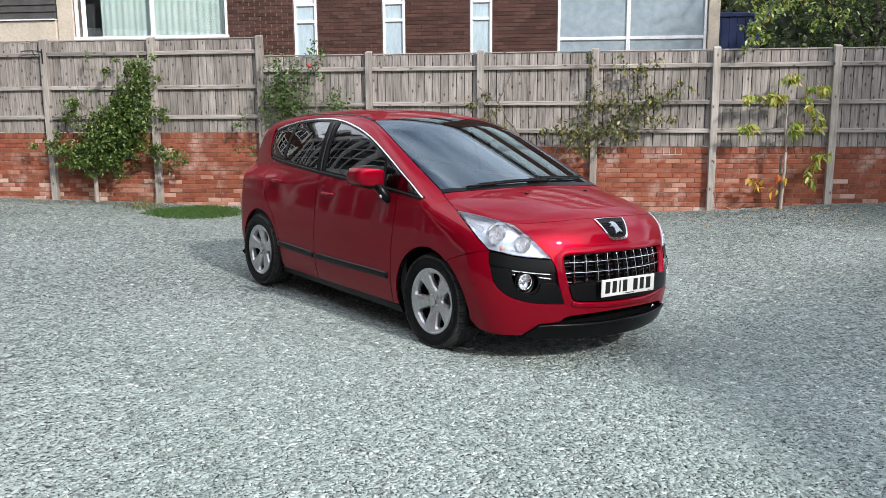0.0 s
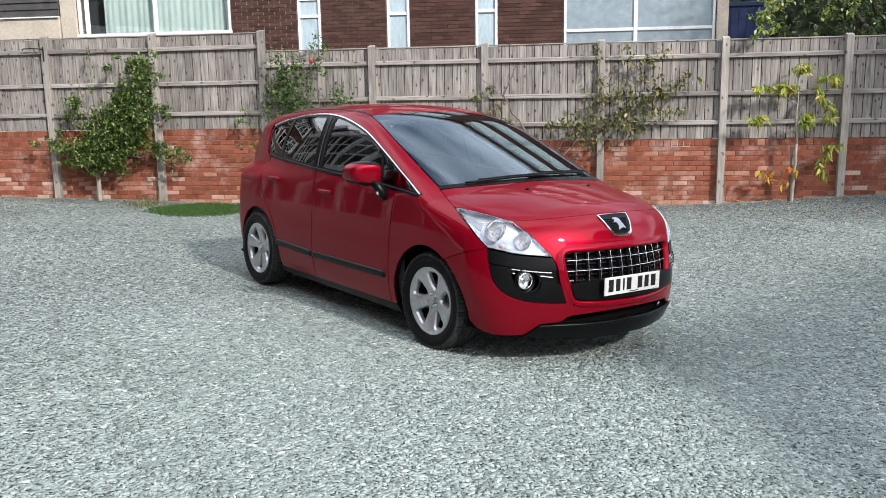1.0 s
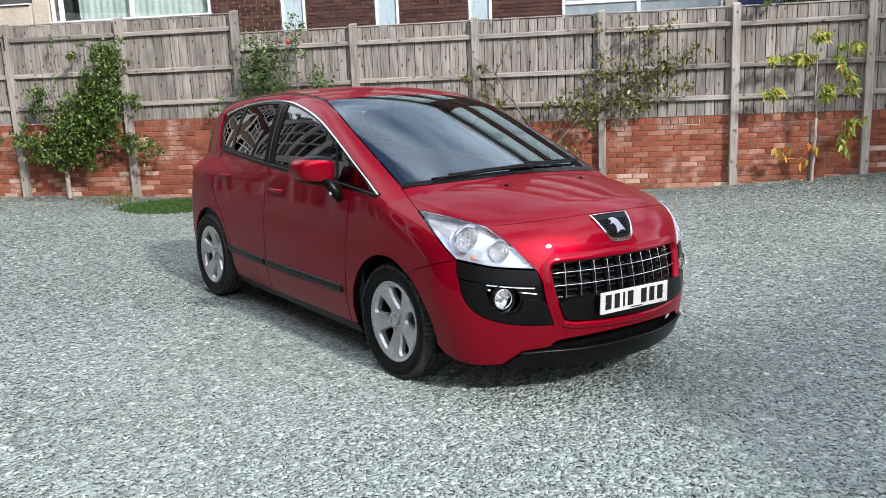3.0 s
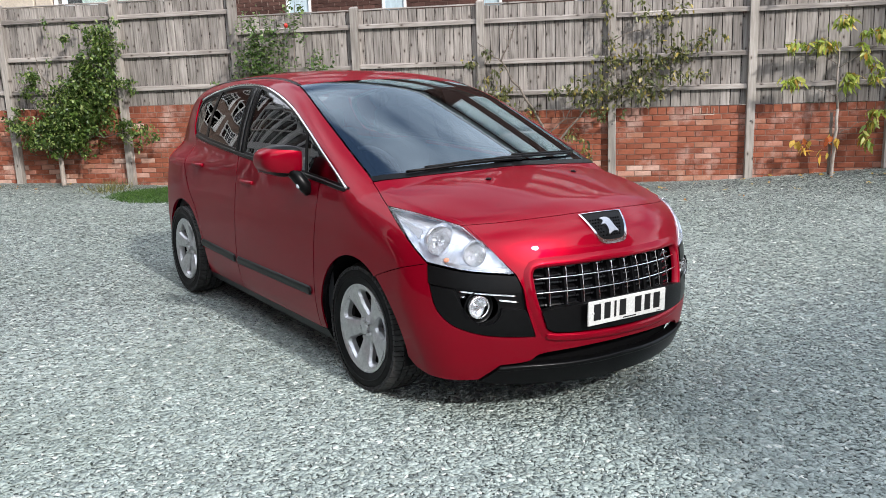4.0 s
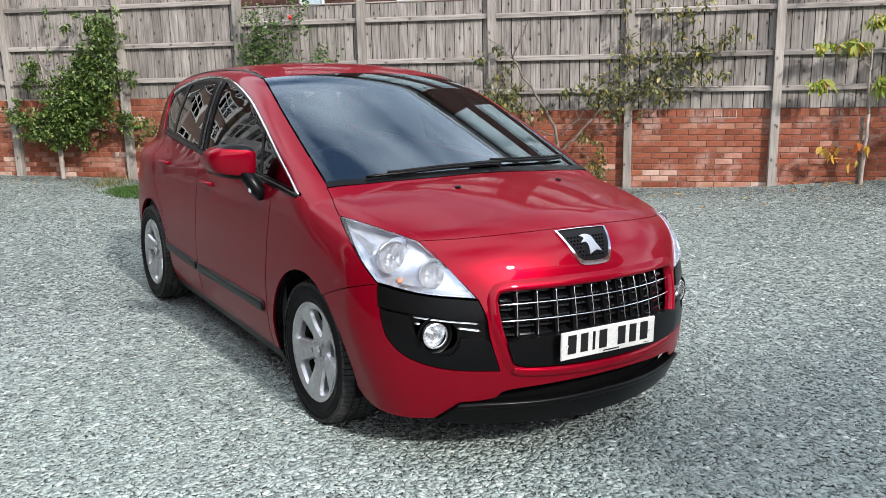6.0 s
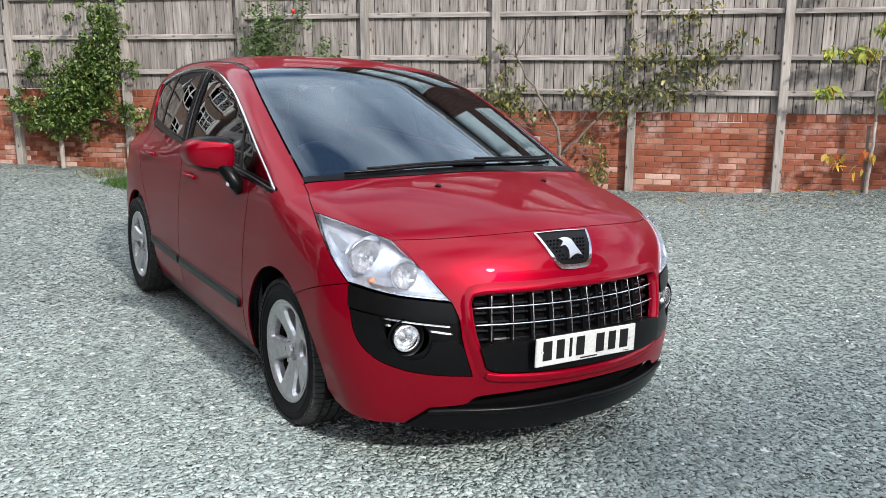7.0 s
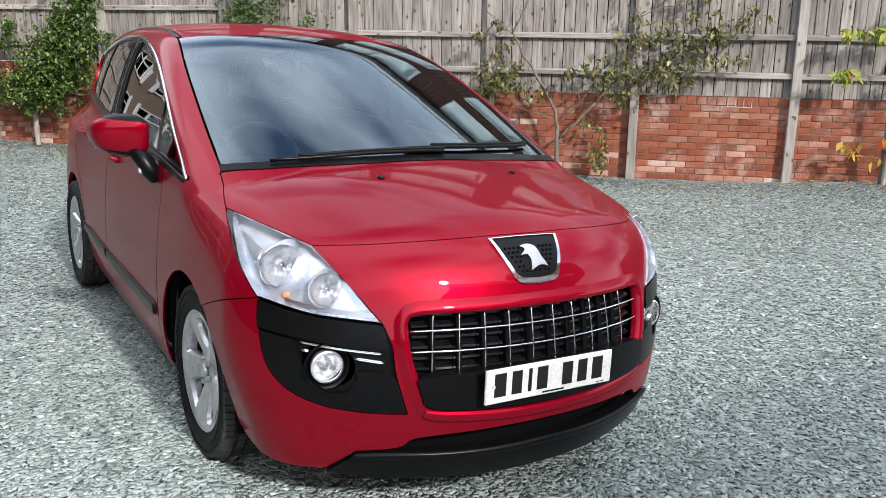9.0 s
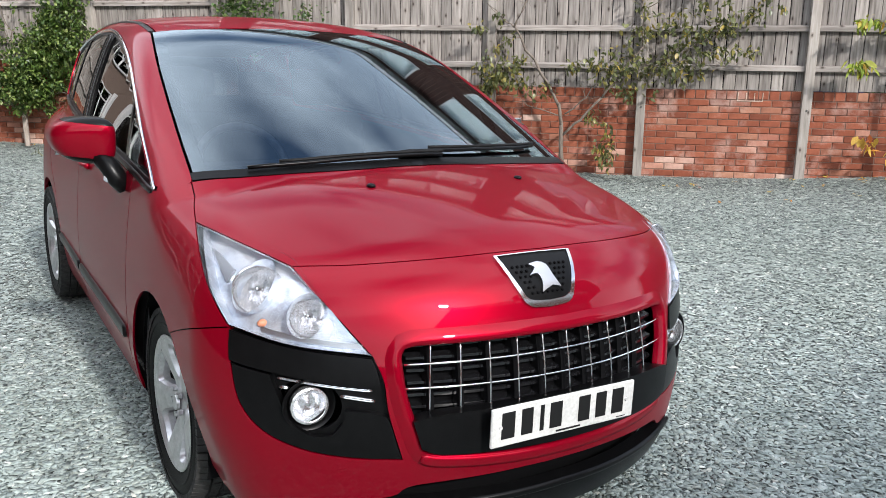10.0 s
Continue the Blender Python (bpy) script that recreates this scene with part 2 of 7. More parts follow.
BROWN_BRICK = brick_mat("dark brown brick", BRICK_STOPS, [(0.0, (0.050, 0.026, 0.021)), (0.5, (0.072, 0.037, 0.030)), (1.0, (0.095, 0.05, 0.04))], "Random Per Island", 0.02)
PALE_BRICK = brick_mat("salt-stained brick", BRICK_STOPS, PALE_RANDOM, "Random")
PALE_JOINED = brick_mat("salt-stained brick course", BRICK_STOPS, PALE_RANDOM, "Random Per Island")
MORTAR = surface("sandy mortar", [(0.3, (0.125, 0.07, 0.053)), (0.7, (0.25, 0.155, 0.118))], 14, 0.95, 0.3, 150)
PALE_MORTAR = surface("pale lime mortar", [(0.3, (0.40, 0.31, 0.25)), (0.7, (0.52, 0.43, 0.36))], 20, 0.95, 0.3, 150)
DARK_MORTAR = surface("brown mortar", [(0.3, (0.16, 0.11, 0.09)), (0.7, (0.22, 0.16, 0.13))], 14, 0.95, 0.3, 150)
WHITE_FRAME = surface("white window frame", [(0.3, (0.62, 0.63, 0.64)), (0.7, (0.70, 0.70, 0.70))], 5, 0.35, 0.03, 90)
CREAM = surface("cream painted render", [(0.3, (0.44, 0.375, 0.30)), (0.7, (0.52, 0.45, 0.37))], 3, 0.85, 0.15, 120)
CURTAIN = surface("pale green net curtain", [(0.3, (0.46, 0.54, 0.51)), (0.7, (0.60, 0.66, 0.63))], 3, 0.9, 0.1, 60)
OBSCURE = surface("pale obscured glass", [(0.3, (0.36, 0.45, 0.49)), (0.7, (0.50, 0.59, 0.63))], 3, 0.12, 0.1, 40, stretch=(1, 1, 0.2))
# opaque pale blue grey, the sky's reflection painted into the pane
SKY_PANE = surface("pane with painted sky", [(0.36, (0.20, 0.25, 0.285)), (0.62, (0.255, 0.31, 0.345))], 0.8, 0.06, 0.02, 20)
BLIND = surface("white roller blind", [(0.3, (0.70, 0.71, 0.70)), (0.7, (0.80, 0.80, 0.79))], 1.2, 0.9, 0.05, 60)
BLUE = surface("deep blue painted panel", [(0.3, (0.003, 0.014, 0.07)), (0.7, (0.004, 0.02, 0.10))], 4, 0.55, 0.05, 60)
ROOF_TILE = surface("dark grey roof tile", [(0.3, (0.035, 0.033, 0.033)), (0.7, (0.07, 0.065, 0.062))], 4, 0.8, 0.4, 30)
ROOM_DARK = plain("painted room dark", (0.05, 0.05, 0.05), 0.9)


def slate_mat(name, tone):
    m, nt, p = nodes_of(name)
    g = nt.nodes.new("ShaderNodeNewGeometry")
    r = ramp_node(nt, [(0.0, (0.19, 0.222, 0.22)), (0.2, (0.26, 0.301, 0.297)), (0.55, (0.31, 0.355, 0.349)), (0.88, (0.35, 0.394, 0.386)), (0.965, (0.42, 0.457, 0.446)), (0.992, (0.58, 0.597, 0.58))])
    nt.links.new(g.outputs["Random Per Island"], r.inputs["Fac"])
    n = noise_node(nt, 55, 4, 0.6)
    k = ramp_node(nt, [(0.3, (0.8, 0.8, 0.8)), (0.7, (1.12, 1.12, 1.12))])
    nt.links.new(n.outputs["Fac"], k.inputs["Fac"])
    col = mix_node(nt, r.outputs["Color"], k.outputs["Color"], 0.8, "MULTIPLY")
    n2 = noise_node(nt, 0.55, 4, 0.6)
    k2 = ramp_node(nt, [(0.34, tuple(a * b for a, b in zip((0.92, 0.945, 0.915), tone))), (0.66, tuple(a * b for a, b in zip((1.06, 1.07, 1.055), tone)))])
    nt.links.new(n2.outputs["Fac"], k2.inputs["Fac"])
    col = mix_node(nt, col, k2.outputs["Color"], 1.0, "MULTIPLY")
    n3 = noise_node(nt, 17, 3, 0.65)
    k3 = ramp_node(nt, [(0.34, (0.76, 0.765, 0.76)), (0.66, (1.20, 1.20, 1.195))])
    nt.links.new(n3.outputs["Fac"], k3.inputs["Fac"])
    col = mix_node(nt, col, k3.outputs["Color"], 1.0, "MULTIPLY")
    nt.links.new(col, p.inputs["Base Color"])
    p.inputs["Roughness"].default_value, p.inputs["Specular IOR Level"].default_value = 0.7, 0.2
    return m


def ground_mat():
    m, nt, p = nodes_of("slate gravel bed")
    co = nt.nodes.new("ShaderNodeTexCoord")
    v = nt.nodes.new("ShaderNodeTexVoronoi")
    v.inputs["Scale"].default_value = 58
    nt.links.new(co.outputs["Object"], v.inputs["Vector"])
    sep = nt.nodes.new("ShaderNodeSeparateColor")
    nt.links.new(v.outputs["Color"], sep.inputs["Color"])
    r = ramp_node(nt, [(0.0, (0.08, 0.092, 0.092)), (0.4, (0.17, 0.192, 0.188)), (0.8, (0.27, 0.30, 0.295)), (1.0, (0.34, 0.37, 0.36))])
    nt.links.new(sep.outputs["Red"], r.inputs["Fac"])
    # stones darken towards their edges: gap shade put into the colour
    d = ramp_node(nt, [(0.2, (1, 1, 1)), (0.75, (0.35, 0.35, 0.35))])
    nt.links.new(v.outputs["Distance"], d.inputs["Fac"])
    col = mix_node(nt, r.outputs["Color"], d.outputs["Color"], 0.9, "MULTIPLY")
    n2 = noise_node(nt, 0.55, 4, 0.6)
    k2 = ramp_node(nt, [(0.35, (0.88, 0.92, 0.88)), (0.65, (1.1, 1.08, 1.08))])
    nt.links.new(n2.outputs["Fac"], k2.inputs["Fac"])
    col = mix_node(nt, col, k2.outputs["Color"], 1.0, "MULTIPLY")
    # paler bed where no chips are scattered, matched to their tone
    xyz = nt.nodes.new("ShaderNodeSeparateXYZ")
    nt.links.new(co.outputs["Object"], xyz.inputs["Vector"])
    far = nt.nodes.new("ShaderNodeMath")
    far.operation = "MAXIMUM"
    for i, (axis, a, z) in enumerate((("X", -4.85, -5.15), ("Y", -4.3, -4.6))):
        mr = nt.nodes.new("ShaderNodeMapRange")
        mr.inputs["From Min"].default_value, mr.inputs["From Max"].default_value = a, z
        nt.links.new(xyz.outputs[axis], mr.inputs["Value"])
        nt.links.new(mr.outputs["Result"], far.inputs[i])
    slant = nt.nodes.new("ShaderNodeVectorMath")
    slant.operation = "DOT_PRODUCT"
    slant.inputs[1].default_value = (0.79, 0.61, 0)
    nt.links.new(co.outputs["Object"], slant.inputs[0])
    mr = nt.nodes.new("ShaderNodeMapRange")
    mr.inputs["From Min"].default_value, mr.inputs["From Max"].default_value = -5.65, -5.85
    nt.links.new(slant.outputs["Value"], mr.inputs["Value"])
    corner = nt.nodes.new("ShaderNodeMath")
    corner.operation = "MAXIMUM"
    nt.links.new(far.outputs["Value"], corner.inputs[0])
    nt.links.new(mr.outputs["Result"], corner.inputs[1])
    pale = mix_node(nt, col, (1.8, 1.8, 1.8), 1.0, "MULTIPLY")
    nt.links.new(mix_node(nt, col, pale, corner.outputs["Value"]), p.inputs["Base Color"])
    p.inputs["Roughness"].default_value = 0.8
    b = nt.nodes.new("ShaderNodeBump")
    b.inputs["Strength"].default_value, b.inputs["Distance"].default_value = 0.9, 0.02
    b.invert = True
    nt.links.new(v.outputs["Distance"], b.inputs["Height"])
    nt.links.new(b.outputs["Normal"], p.inputs["Normal"])
    return m


SLATE, GROUND = slate_mat("green grey slate chippings", (0.98, 0.975, 0.96)), ground_mat()
SLATE_SOILED = slate_mat("soil-stained slate chippings", (0.92, 0.89, 0.845))


def leaf_mat(name, stops, trans=0.35):
    m, nt, p = nodes_of(name)
    g = nt.nodes.new("ShaderNodeNewGeometry")
    r = ramp_node(nt, stops)
    nt.links.new(g.outputs["Random Per Island"], r.inputs["Fac"])
    n = noise_node(nt, 60, 3, 0.6)
    k = ramp_node(nt, [(0.3, (0.75, 0.78, 0.7)), (0.7, (1.15, 1.15, 1.1))])
    nt.links.new(n.outputs["Fac"], k.inputs["Fac"])
    col = mix_node(nt, r.outputs["Color"], k.outputs["Color"], 0.8, "MULTIPLY")
    nt.links.new(col, p.inputs["Base Color"])
    p.inputs["Roughness"].default_value = 0.38
    tr = nt.nodes.new("ShaderNodeBsdfTranslucent")
    nt.links.new(col, tr.inputs["Color"])
    mx = nt.nodes.new("ShaderNodeMixShader")
    mx.inputs["Fac"].default_value = trans
    nt.links.new(p.outputs["BSDF"], mx.inputs[1])
    nt.links.new(tr.outputs["BSDF"], mx.inputs[2])
    nt.links.new(mx.outputs["Shader"], nt.nodes["Material Output"].inputs["Surface"])
    return m


LEAF_GREEN = leaf_mat("mid green leaf", [(0.0, (0.026, 0.052, 0.011)), (0.4, (0.066, 0.118, 0.023)), (0.75, (0.14, 0.205, 0.048)), (1.0, (0.30, 0.35, 0.13))])
LEAF_ROSE = leaf_mat("fresh rose leaf", [(0.0, (0.04, 0.08, 0.022)), (0.5, (0.085, 0.15, 0.04)), (1.0, (0.19, 0.25, 0.085))])
LEAF_BOUGH = leaf_mat("fresh bough leaf", [(0.0, (0.08, 0.13, 0.03)), (0.5, (0.17, 0.23, 0.05)), (0.85, (0.3, 0.34, 0.08)), (1.0, (0.42, 0.36, 0.09))])
LEAF_OLIVE = leaf_mat("olive autumn leaf", [(0.0, (0.06, 0.075, 0.03)), (0.45, (0.12, 0.13, 0.05)), (0.8, (0.2, 0.2, 0.07)), (1.0, (0.35, 0.26, 0.06))])
LEAF_YELLOW = leaf_mat("yellow green leaf", [(0.0, (0.16, 0.24, 0.035)), (0.5, (0.3, 0.36, 0.06)), (0.85, (0.45, 0.42, 0.09)), (1.0, (0.55, 0.3, 0.05))])
LEAF_ORANGE = leaf_mat("yellow orange leaf", [(0.0, (0.5, 0.38, 0.08)), (0.6, (0.6, 0.36, 0.06)), (1.0, (0.6, 0.12, 0.05))])
LEAF_DARK = leaf_mat("dark tree leaf", [(0.0, (0.03, 0.055, 0.015)), (0.5, (0.055, 0.09, 0.022)), (1.0, (0.1, 0.14, 0.035))])
GRASS = leaf_mat("grass blade", [(0.0, (0.022, 0.06, 0.009)), (0.5, (0.045, 0.11, 0.016)), (1.0, (0.10, 0.18, 0.035))])
BARK = surface("grey brown bark", [(0.3, (0.09, 0.07, 0.055)), (0.7, (0.2, 0.165, 0.135))], 30, 0.9, 0.5, 160, stretch=(1, 1, 0.25))
DARK_BARK = surface("dark bark", [(0.3, (0.03, 0.025, 0.02)), (0.7, (0.075, 0.065, 0.052))], 30, 0.9, 0.5, 160, stretch=(1, 1, 0.25))
PALE_BARK = surface("pale grey bark", [(0.3, (0.22, 0.18, 0.15)), (0.7, (0.38, 0.33, 0.29))], 30, 0.9, 0.4, 160, stretch=(1, 1, 0.25))
IRON = plain("black wrought iron", (0.012, 0.012, 0.012), 0.5, 0.3)
FRUIT = plain("red rose hip", (0.5, 0.03, 0.02), 0.35, 0, 0.3)

# ---- mesh helpers ----


def mesh_of(name, verts, faces, material, smooth=False):
    me = bpy.data.meshes.new(name)
    me.from_pydata(verts, [], faces)
    me.materials.append(material)
    if smooth:
        me.polygons.foreach_set("use_smooth", [True] * len(me.polygons))
    me.update()
    return me


def bm_mesh(name, bm, material, smooth=False):
    me = bpy.data.meshes.new(name)
    bmesh.ops.recalc_face_normals(bm, faces=bm.faces)
    bm.to_mesh(me)
    bm.free()
    me.materials.append(material)
    if smooth:
        me.polygons.foreach_set("use_smooth", [True] * len(me.polygons))
    return me


def part(name, bm, material, parent, label="", smooth=False):
    """Links a bmesh, or a mesh, as one object under a thing or a part."""
    me = bm if isinstance(bm, bpy.types.Mesh) else bm_mesh(name, bm, material, smooth)
    ob = new(name, me)
    ob.parent = parent
    return tagged(ob, label)


def empty(name, m, label, category, group="", kind=""):
    ob = new(name)
    ob.empty_display_size = 0.1
    ob.matrix_world = m
    return tagged(ob, label, category, group, kind)


def box_bm(x0, x1, y0, y1, z0, z1, bevel=0.0, segs=1):
    bm = bmesh.new()
    bmesh.ops.create_cube(bm, size=1.0)
    for v in bm.verts:
        v.co = ((x0 + x1) / 2 + v.co.x * (x1 - x0), (y0 + y1) / 2 + v.co.y * (y1 - y0), (z0 + z1) / 2 + v.co.z * (z1 - z0))
    if bevel:
        bmesh.ops.bevel(bm, geom=bm.edges[:], offset=bevel, segments=segs, affect="EDGES", profile=0.6)
    return bm


def tube(points, radii, sides=8):
    """Verts and faces of a tapered tube along points."""
    verts, faces = [], []
    pts = [Vector(p) for p in points]
    for i, p in enumerate(pts):
        d = (pts[min(i + 1, len(pts) - 1)] - pts[max(i - 1, 0)]).normalized()
        ref = Vector((0, 0, 1)) if abs(d.z) < 0.9 else Vector((1, 0, 0))
        a = d.cross(ref).normalized()
        b = d.cross(a)
        for k in range(sides):
            t = 2 * math.pi * k / sides
            verts.append(tuple(p + radii[i] * (math.cos(t) * a + math.sin(t) * b)))
    for i in range(len(pts) - 1):
        for k in range(sides):
            faces.append((i * sides + k, i * sides + (k + 1) % sides, (i + 1) * sides + (k + 1) % sides, (i + 1) * sides + k))
    faces.append(tuple(range(sides))[::-1])
    n = (len(pts) - 1) * sides
    faces.append(tuple(range(n, n + sides)))
    return verts, faces


def joined(chunks):
    verts, faces = [], []
    for v, f in chunks:
        o = len(verts)
        verts += v
        faces += [tuple(i + o for i in q) for q in f]
    return verts, faces


# ---- plan ----
FENCE_ANGLE = radians(-45.64)
FENCE = Matrix.Translation((2.54, 6.375, 0)) @ Matrix.Rotation(FENCE_ANGLE, 4, "Z")
FU = Vector((math.cos(FENCE_ANGLE), math.sin(FENCE_ANGLE)))
FN = Vector((-math.sin(FENCE_ANGLE), math.cos(FENCE_ANGLE)))


def sstep(v, a, b):
    t = np.clip((v - a) / (b - a), 0, 1)
    return t * t * (3 - 2 * t)


def ground_z(x, y):
    """Height of the yard: a slight fall towards +x, and a low bank along the far end of the fence."""
    x, y = np.asarray(x, float), np.asarray(y, float)
    u = np.clip(x + 0.84, -9, 9)
    fall = -0.038 * np.where(u < 1.6, u, 1.6 + 1.3 * np.tanh((u - 1.6) / 1.3))
    a = (x - 2.54) * FU.x + (y - 6.375) * FU.y
    d = -((x - 2.54) * FN.x + (y - 6.375) * FN.y)
    bank = 0.17 * sstep(a, 5.3, 8.6) * (1 - sstep(d, 0.1, 1.5)) + 0.03 * (1 - sstep(np.abs(d), 0.05, 0.5))
    rough = 0.012 * np.sin(1.7 * x + 0.6 * y) * np.sin(1.3 * y - 0.4 * x)
    far = sstep(np.hypot(x, y), 14, 30)
    return (fall + bank + rough) * (1 - far) - 0.1 * far


# ---- ground ----
def build_ground():
    near = np.concatenate([np.linspace(-9, 12, 150)])
    far = np.array([12.5, 13.5, 15, 18, 23, 30, 45, 80, 160, 400, 1200])
    xs = np.concatenate([-far[::-1] - 0.0, near, far + 0.5])
    xs = np.unique(np.round(xs, 4))
    X, Y = np.meshgrid(xs, xs, indexing="ij")
    Z = ground_z(X, Y)
    n = len(xs)
    idx = np.arange(n * n).reshape(n, n)
    faces = np.stack([idx[:-1, :-1], idx[1:, :-1], idx[1:, 1:], idx[:-1, 1:]], -1).reshape(-1, 4)
    me = mesh_of("ground", np.stack([X, Y, Z], -1).reshape(-1, 3).tolist(), faces.tolist(), GROUND, True)
    return tagged(new("ground", me), "wide gravel yard of green-grey slate chippings", "ground", kind="structure")


def chips(name, xy, size, seed, k=5, material=None, edges=True):
    """Flat slate flakes lying on the yard, each an irregular chip with an edge."""
    rng = np.random.default_rng(seed)
    n = len(xy)
    size = np.asarray(size, float)[:, None]
    ang = np.sort(rng.uniform(0, 2 * np.pi, (n, k)) * 0.35 + np.arange(k) * 2 * np.pi / k * 1.0, axis=1)
    rad = size * rng.uniform(0.5, 1.3, (n, 1)) * rng.uniform(0.68, 1.15, (n, k))
    asp = rng.uniform(0.38, 0.8, (n, 1))
    lx, ly = rad * np.cos(ang), rad * np.sin(ang) * asp
    t = rng.uniform(0, 2 * np.pi, (n, 1))
    px, py = lx * np.cos(t) - ly * np.sin(t), lx * np.sin(t) + ly * np.cos(t)
    tilt = 0.075
    tx, ty = rng.normal(0, tilt, (n, 1)), rng.normal(0, tilt, (n, 1))
    lift = rng.uniform(0.002, 0.009, (n, 1))
    base = ground_z(xy[:, 0], xy[:, 1])[:, None]
    top = base + lift + px * tx + py * ty
    thick = rng.uniform(0.002, 0.004, (n, 1))
    V = np.zeros((n, 2 * k, 3))
    V[:, :k, 0], V[:, :k, 1], V[:, :k, 2] = xy[:, :1] + px * 0.985, xy[:, 1:] + py * 0.985, top
    V[:, k:, 0], V[:, k:, 1], V[:, k:, 2] = xy[:, :1] + px, xy[:, 1:] + py, top - thick
    loops = np.zeros((n, k + 4 * k), np.int64)
    loops[:, :k] = np.arange(k)
    for i in range(k):
        j = (i + 1) % k
        loops[:, k + 4 * i : k + 4 * i + 4] = (i, i + k, j + k, j)
    if not edges:
        V, loops = V[:, :k], loops[:, :k]
    step = V.shape[1]
    loops = (loops + (np.arange(n) * step)[:, None]).ravel()
    counts = np.tile(np.array([k] + [4] * k if edges else [k]), n)
    starts = np.concatenate([[0], np.cumsum(counts)[:-1]])
    me = bpy.data.meshes.new(name)
    me.vertices.add(n * step)
    me.vertices.foreach_set("co", V.ravel())
    me.loops.add(len(loops))
    me.loops.foreach_set("vertex_index", loops)
    me.polygons.add(len(counts))
    me.polygons.foreach_set("loop_start", starts)
    me.update(calc_edges=True)
    me.validate()
    me.materials.append(material or SLATE)
    return tagged(new(name, me), "loose green-grey slate chippings covering the yard", "gravel", kind="stuff")


def scatter(x0, x1, y0, y1, step, keep, seed):
    rng = np.random.default_rng(seed)
    X, Y = np.meshgrid(np.arange(x0, x1, step), np.arange(y0, y1, step))
    p = np.stack([X.ravel(), Y.ravel()], -1) + rng.uniform(-0.55, 0.55, (X.size, 2)) * step
    a = (p[:, 0] - 2.54) * FU.x + (p[:, 1] - 6.375) * FU.y
    d = -((p[:, 0] - 2.54) * FN.x + (p[:, 1] - 6.375) * FN.y)
    return p[(d > -0.06) & keep(p[:, 0], p[:, 1], a, d)]


ground = build_ground()
yard = lambda x, y, a, d: (y > -1.3 * x - 9.5) & (y > 0.62 * x - 5.6) & (a > -6.5)


def soil(xy, seed):
    """Chips mixed with soil: more of them towards the wall and its far end."""
    d = -((xy[:, 0] - 2.54) * FN.x + (xy[:, 1] - 6.375) * FN.y)
    a = (xy[:, 0] - 2.54) * FU.x + (xy[:, 1] - 6.375) * FU.y
    return np.random.default_rng(seed).uniform(0, 1, len(xy)) > sstep(d, 0.8, 9.5) - 0.35 * sstep(a, 0.5, 4.0) * (1 - sstep(d, 4.0, 8.0))


# the chips grow coarser and sparser, little by little, away from the car's nose
chip_xy = scatter(-5, 10.5, -4.5, 10.5, 0.0152, yard, 3)
chip_far = np.hypot(chip_xy[:, 0] + 1.2, chip_xy[:, 1] + 2.2)
chip_size = 0.0198 + 0.0095 * sstep(chip_far, 1.5, 8.0)
luck = np.random.default_rng(9).uniform(0, 1, (len(chip_xy), 2))
kept = luck[:, 0] < (0.0198 / chip_size) ** 2
chip_xy, chip_size, thick_chip = chip_xy[kept], chip_size[kept], (luck[:, 1] > sstep(chip_far, 1.2, 3.6))[kept]
dirty = soil(chip_xy, 8)
for k, (pick, mat, sides) in enumerate(((~dirty & thick_chip, SLATE, True), (dirty & thick_chip, SLATE_SOILED, True), (~dirty & ~thick_chip, SLATE, False), (dirty & ~thick_chip, SLATE_SOILED, False))):
    chips("gravel", chip_xy[pick], chip_size[pick], 4 + k, 5 if sides else 4, mat, sides)


# ---- boundary: brick plinth wall with board fence ----
POSTS = (-6.45, -4.59, -2.70, -0.85, 0.944, 2.72, 4.49, 6.28, 8.0, 9.8, 11.6, 13.4)
STEP_AT = -0.85  # the higher stretch ends at this post


def fence_levels(a):
    """Board top, brick top and rail heights of the stretch at a."""
    return (2.665, 1.155, (2.455, 1.90, 1.415)) if a < STEP_AT else (2.375, 0.925, (2.155, 1.605, 1.18))


fence = empty("fence", FENCE, "weathered grey board fence with square posts and three rails over brick", "fence", kind="structure")
rnd = random.Random(11)
for a in POSTS:
    top = 2.70 if a < -0.5 else 2.42
    g = float(ground_z(*(FENCE @ Vector((a, 0, 0))).xy))
    bm = box_bm(a - 0.052, a + 0.052, 0.0, 0.115, g - 0.05, top, 0.007, 2)
    lean = rnd.uniform(-0.004, 0.004)
    for v in bm.verts:
        v.co.x += lean * (v.co.z - g)
        v.co.z += 0.012 * (v.co.y - 0.05) / 0.05 if v.co.z > top - 0.02 else 0
    part("post", bm, POST_WOOD, fence)
    bolt = bmesh.new()
    bmesh.ops.create_cone(bolt, cap_ends=True, segments=10, radius1=0.013, radius2=0.010, depth=0.012, matrix=pose(a + 0.004, -0.004, fence_levels(a + 0.1)[1] - 0.20, 90, 0, 0))
    part("bolt", bolt, STEEL_DARK, fence)
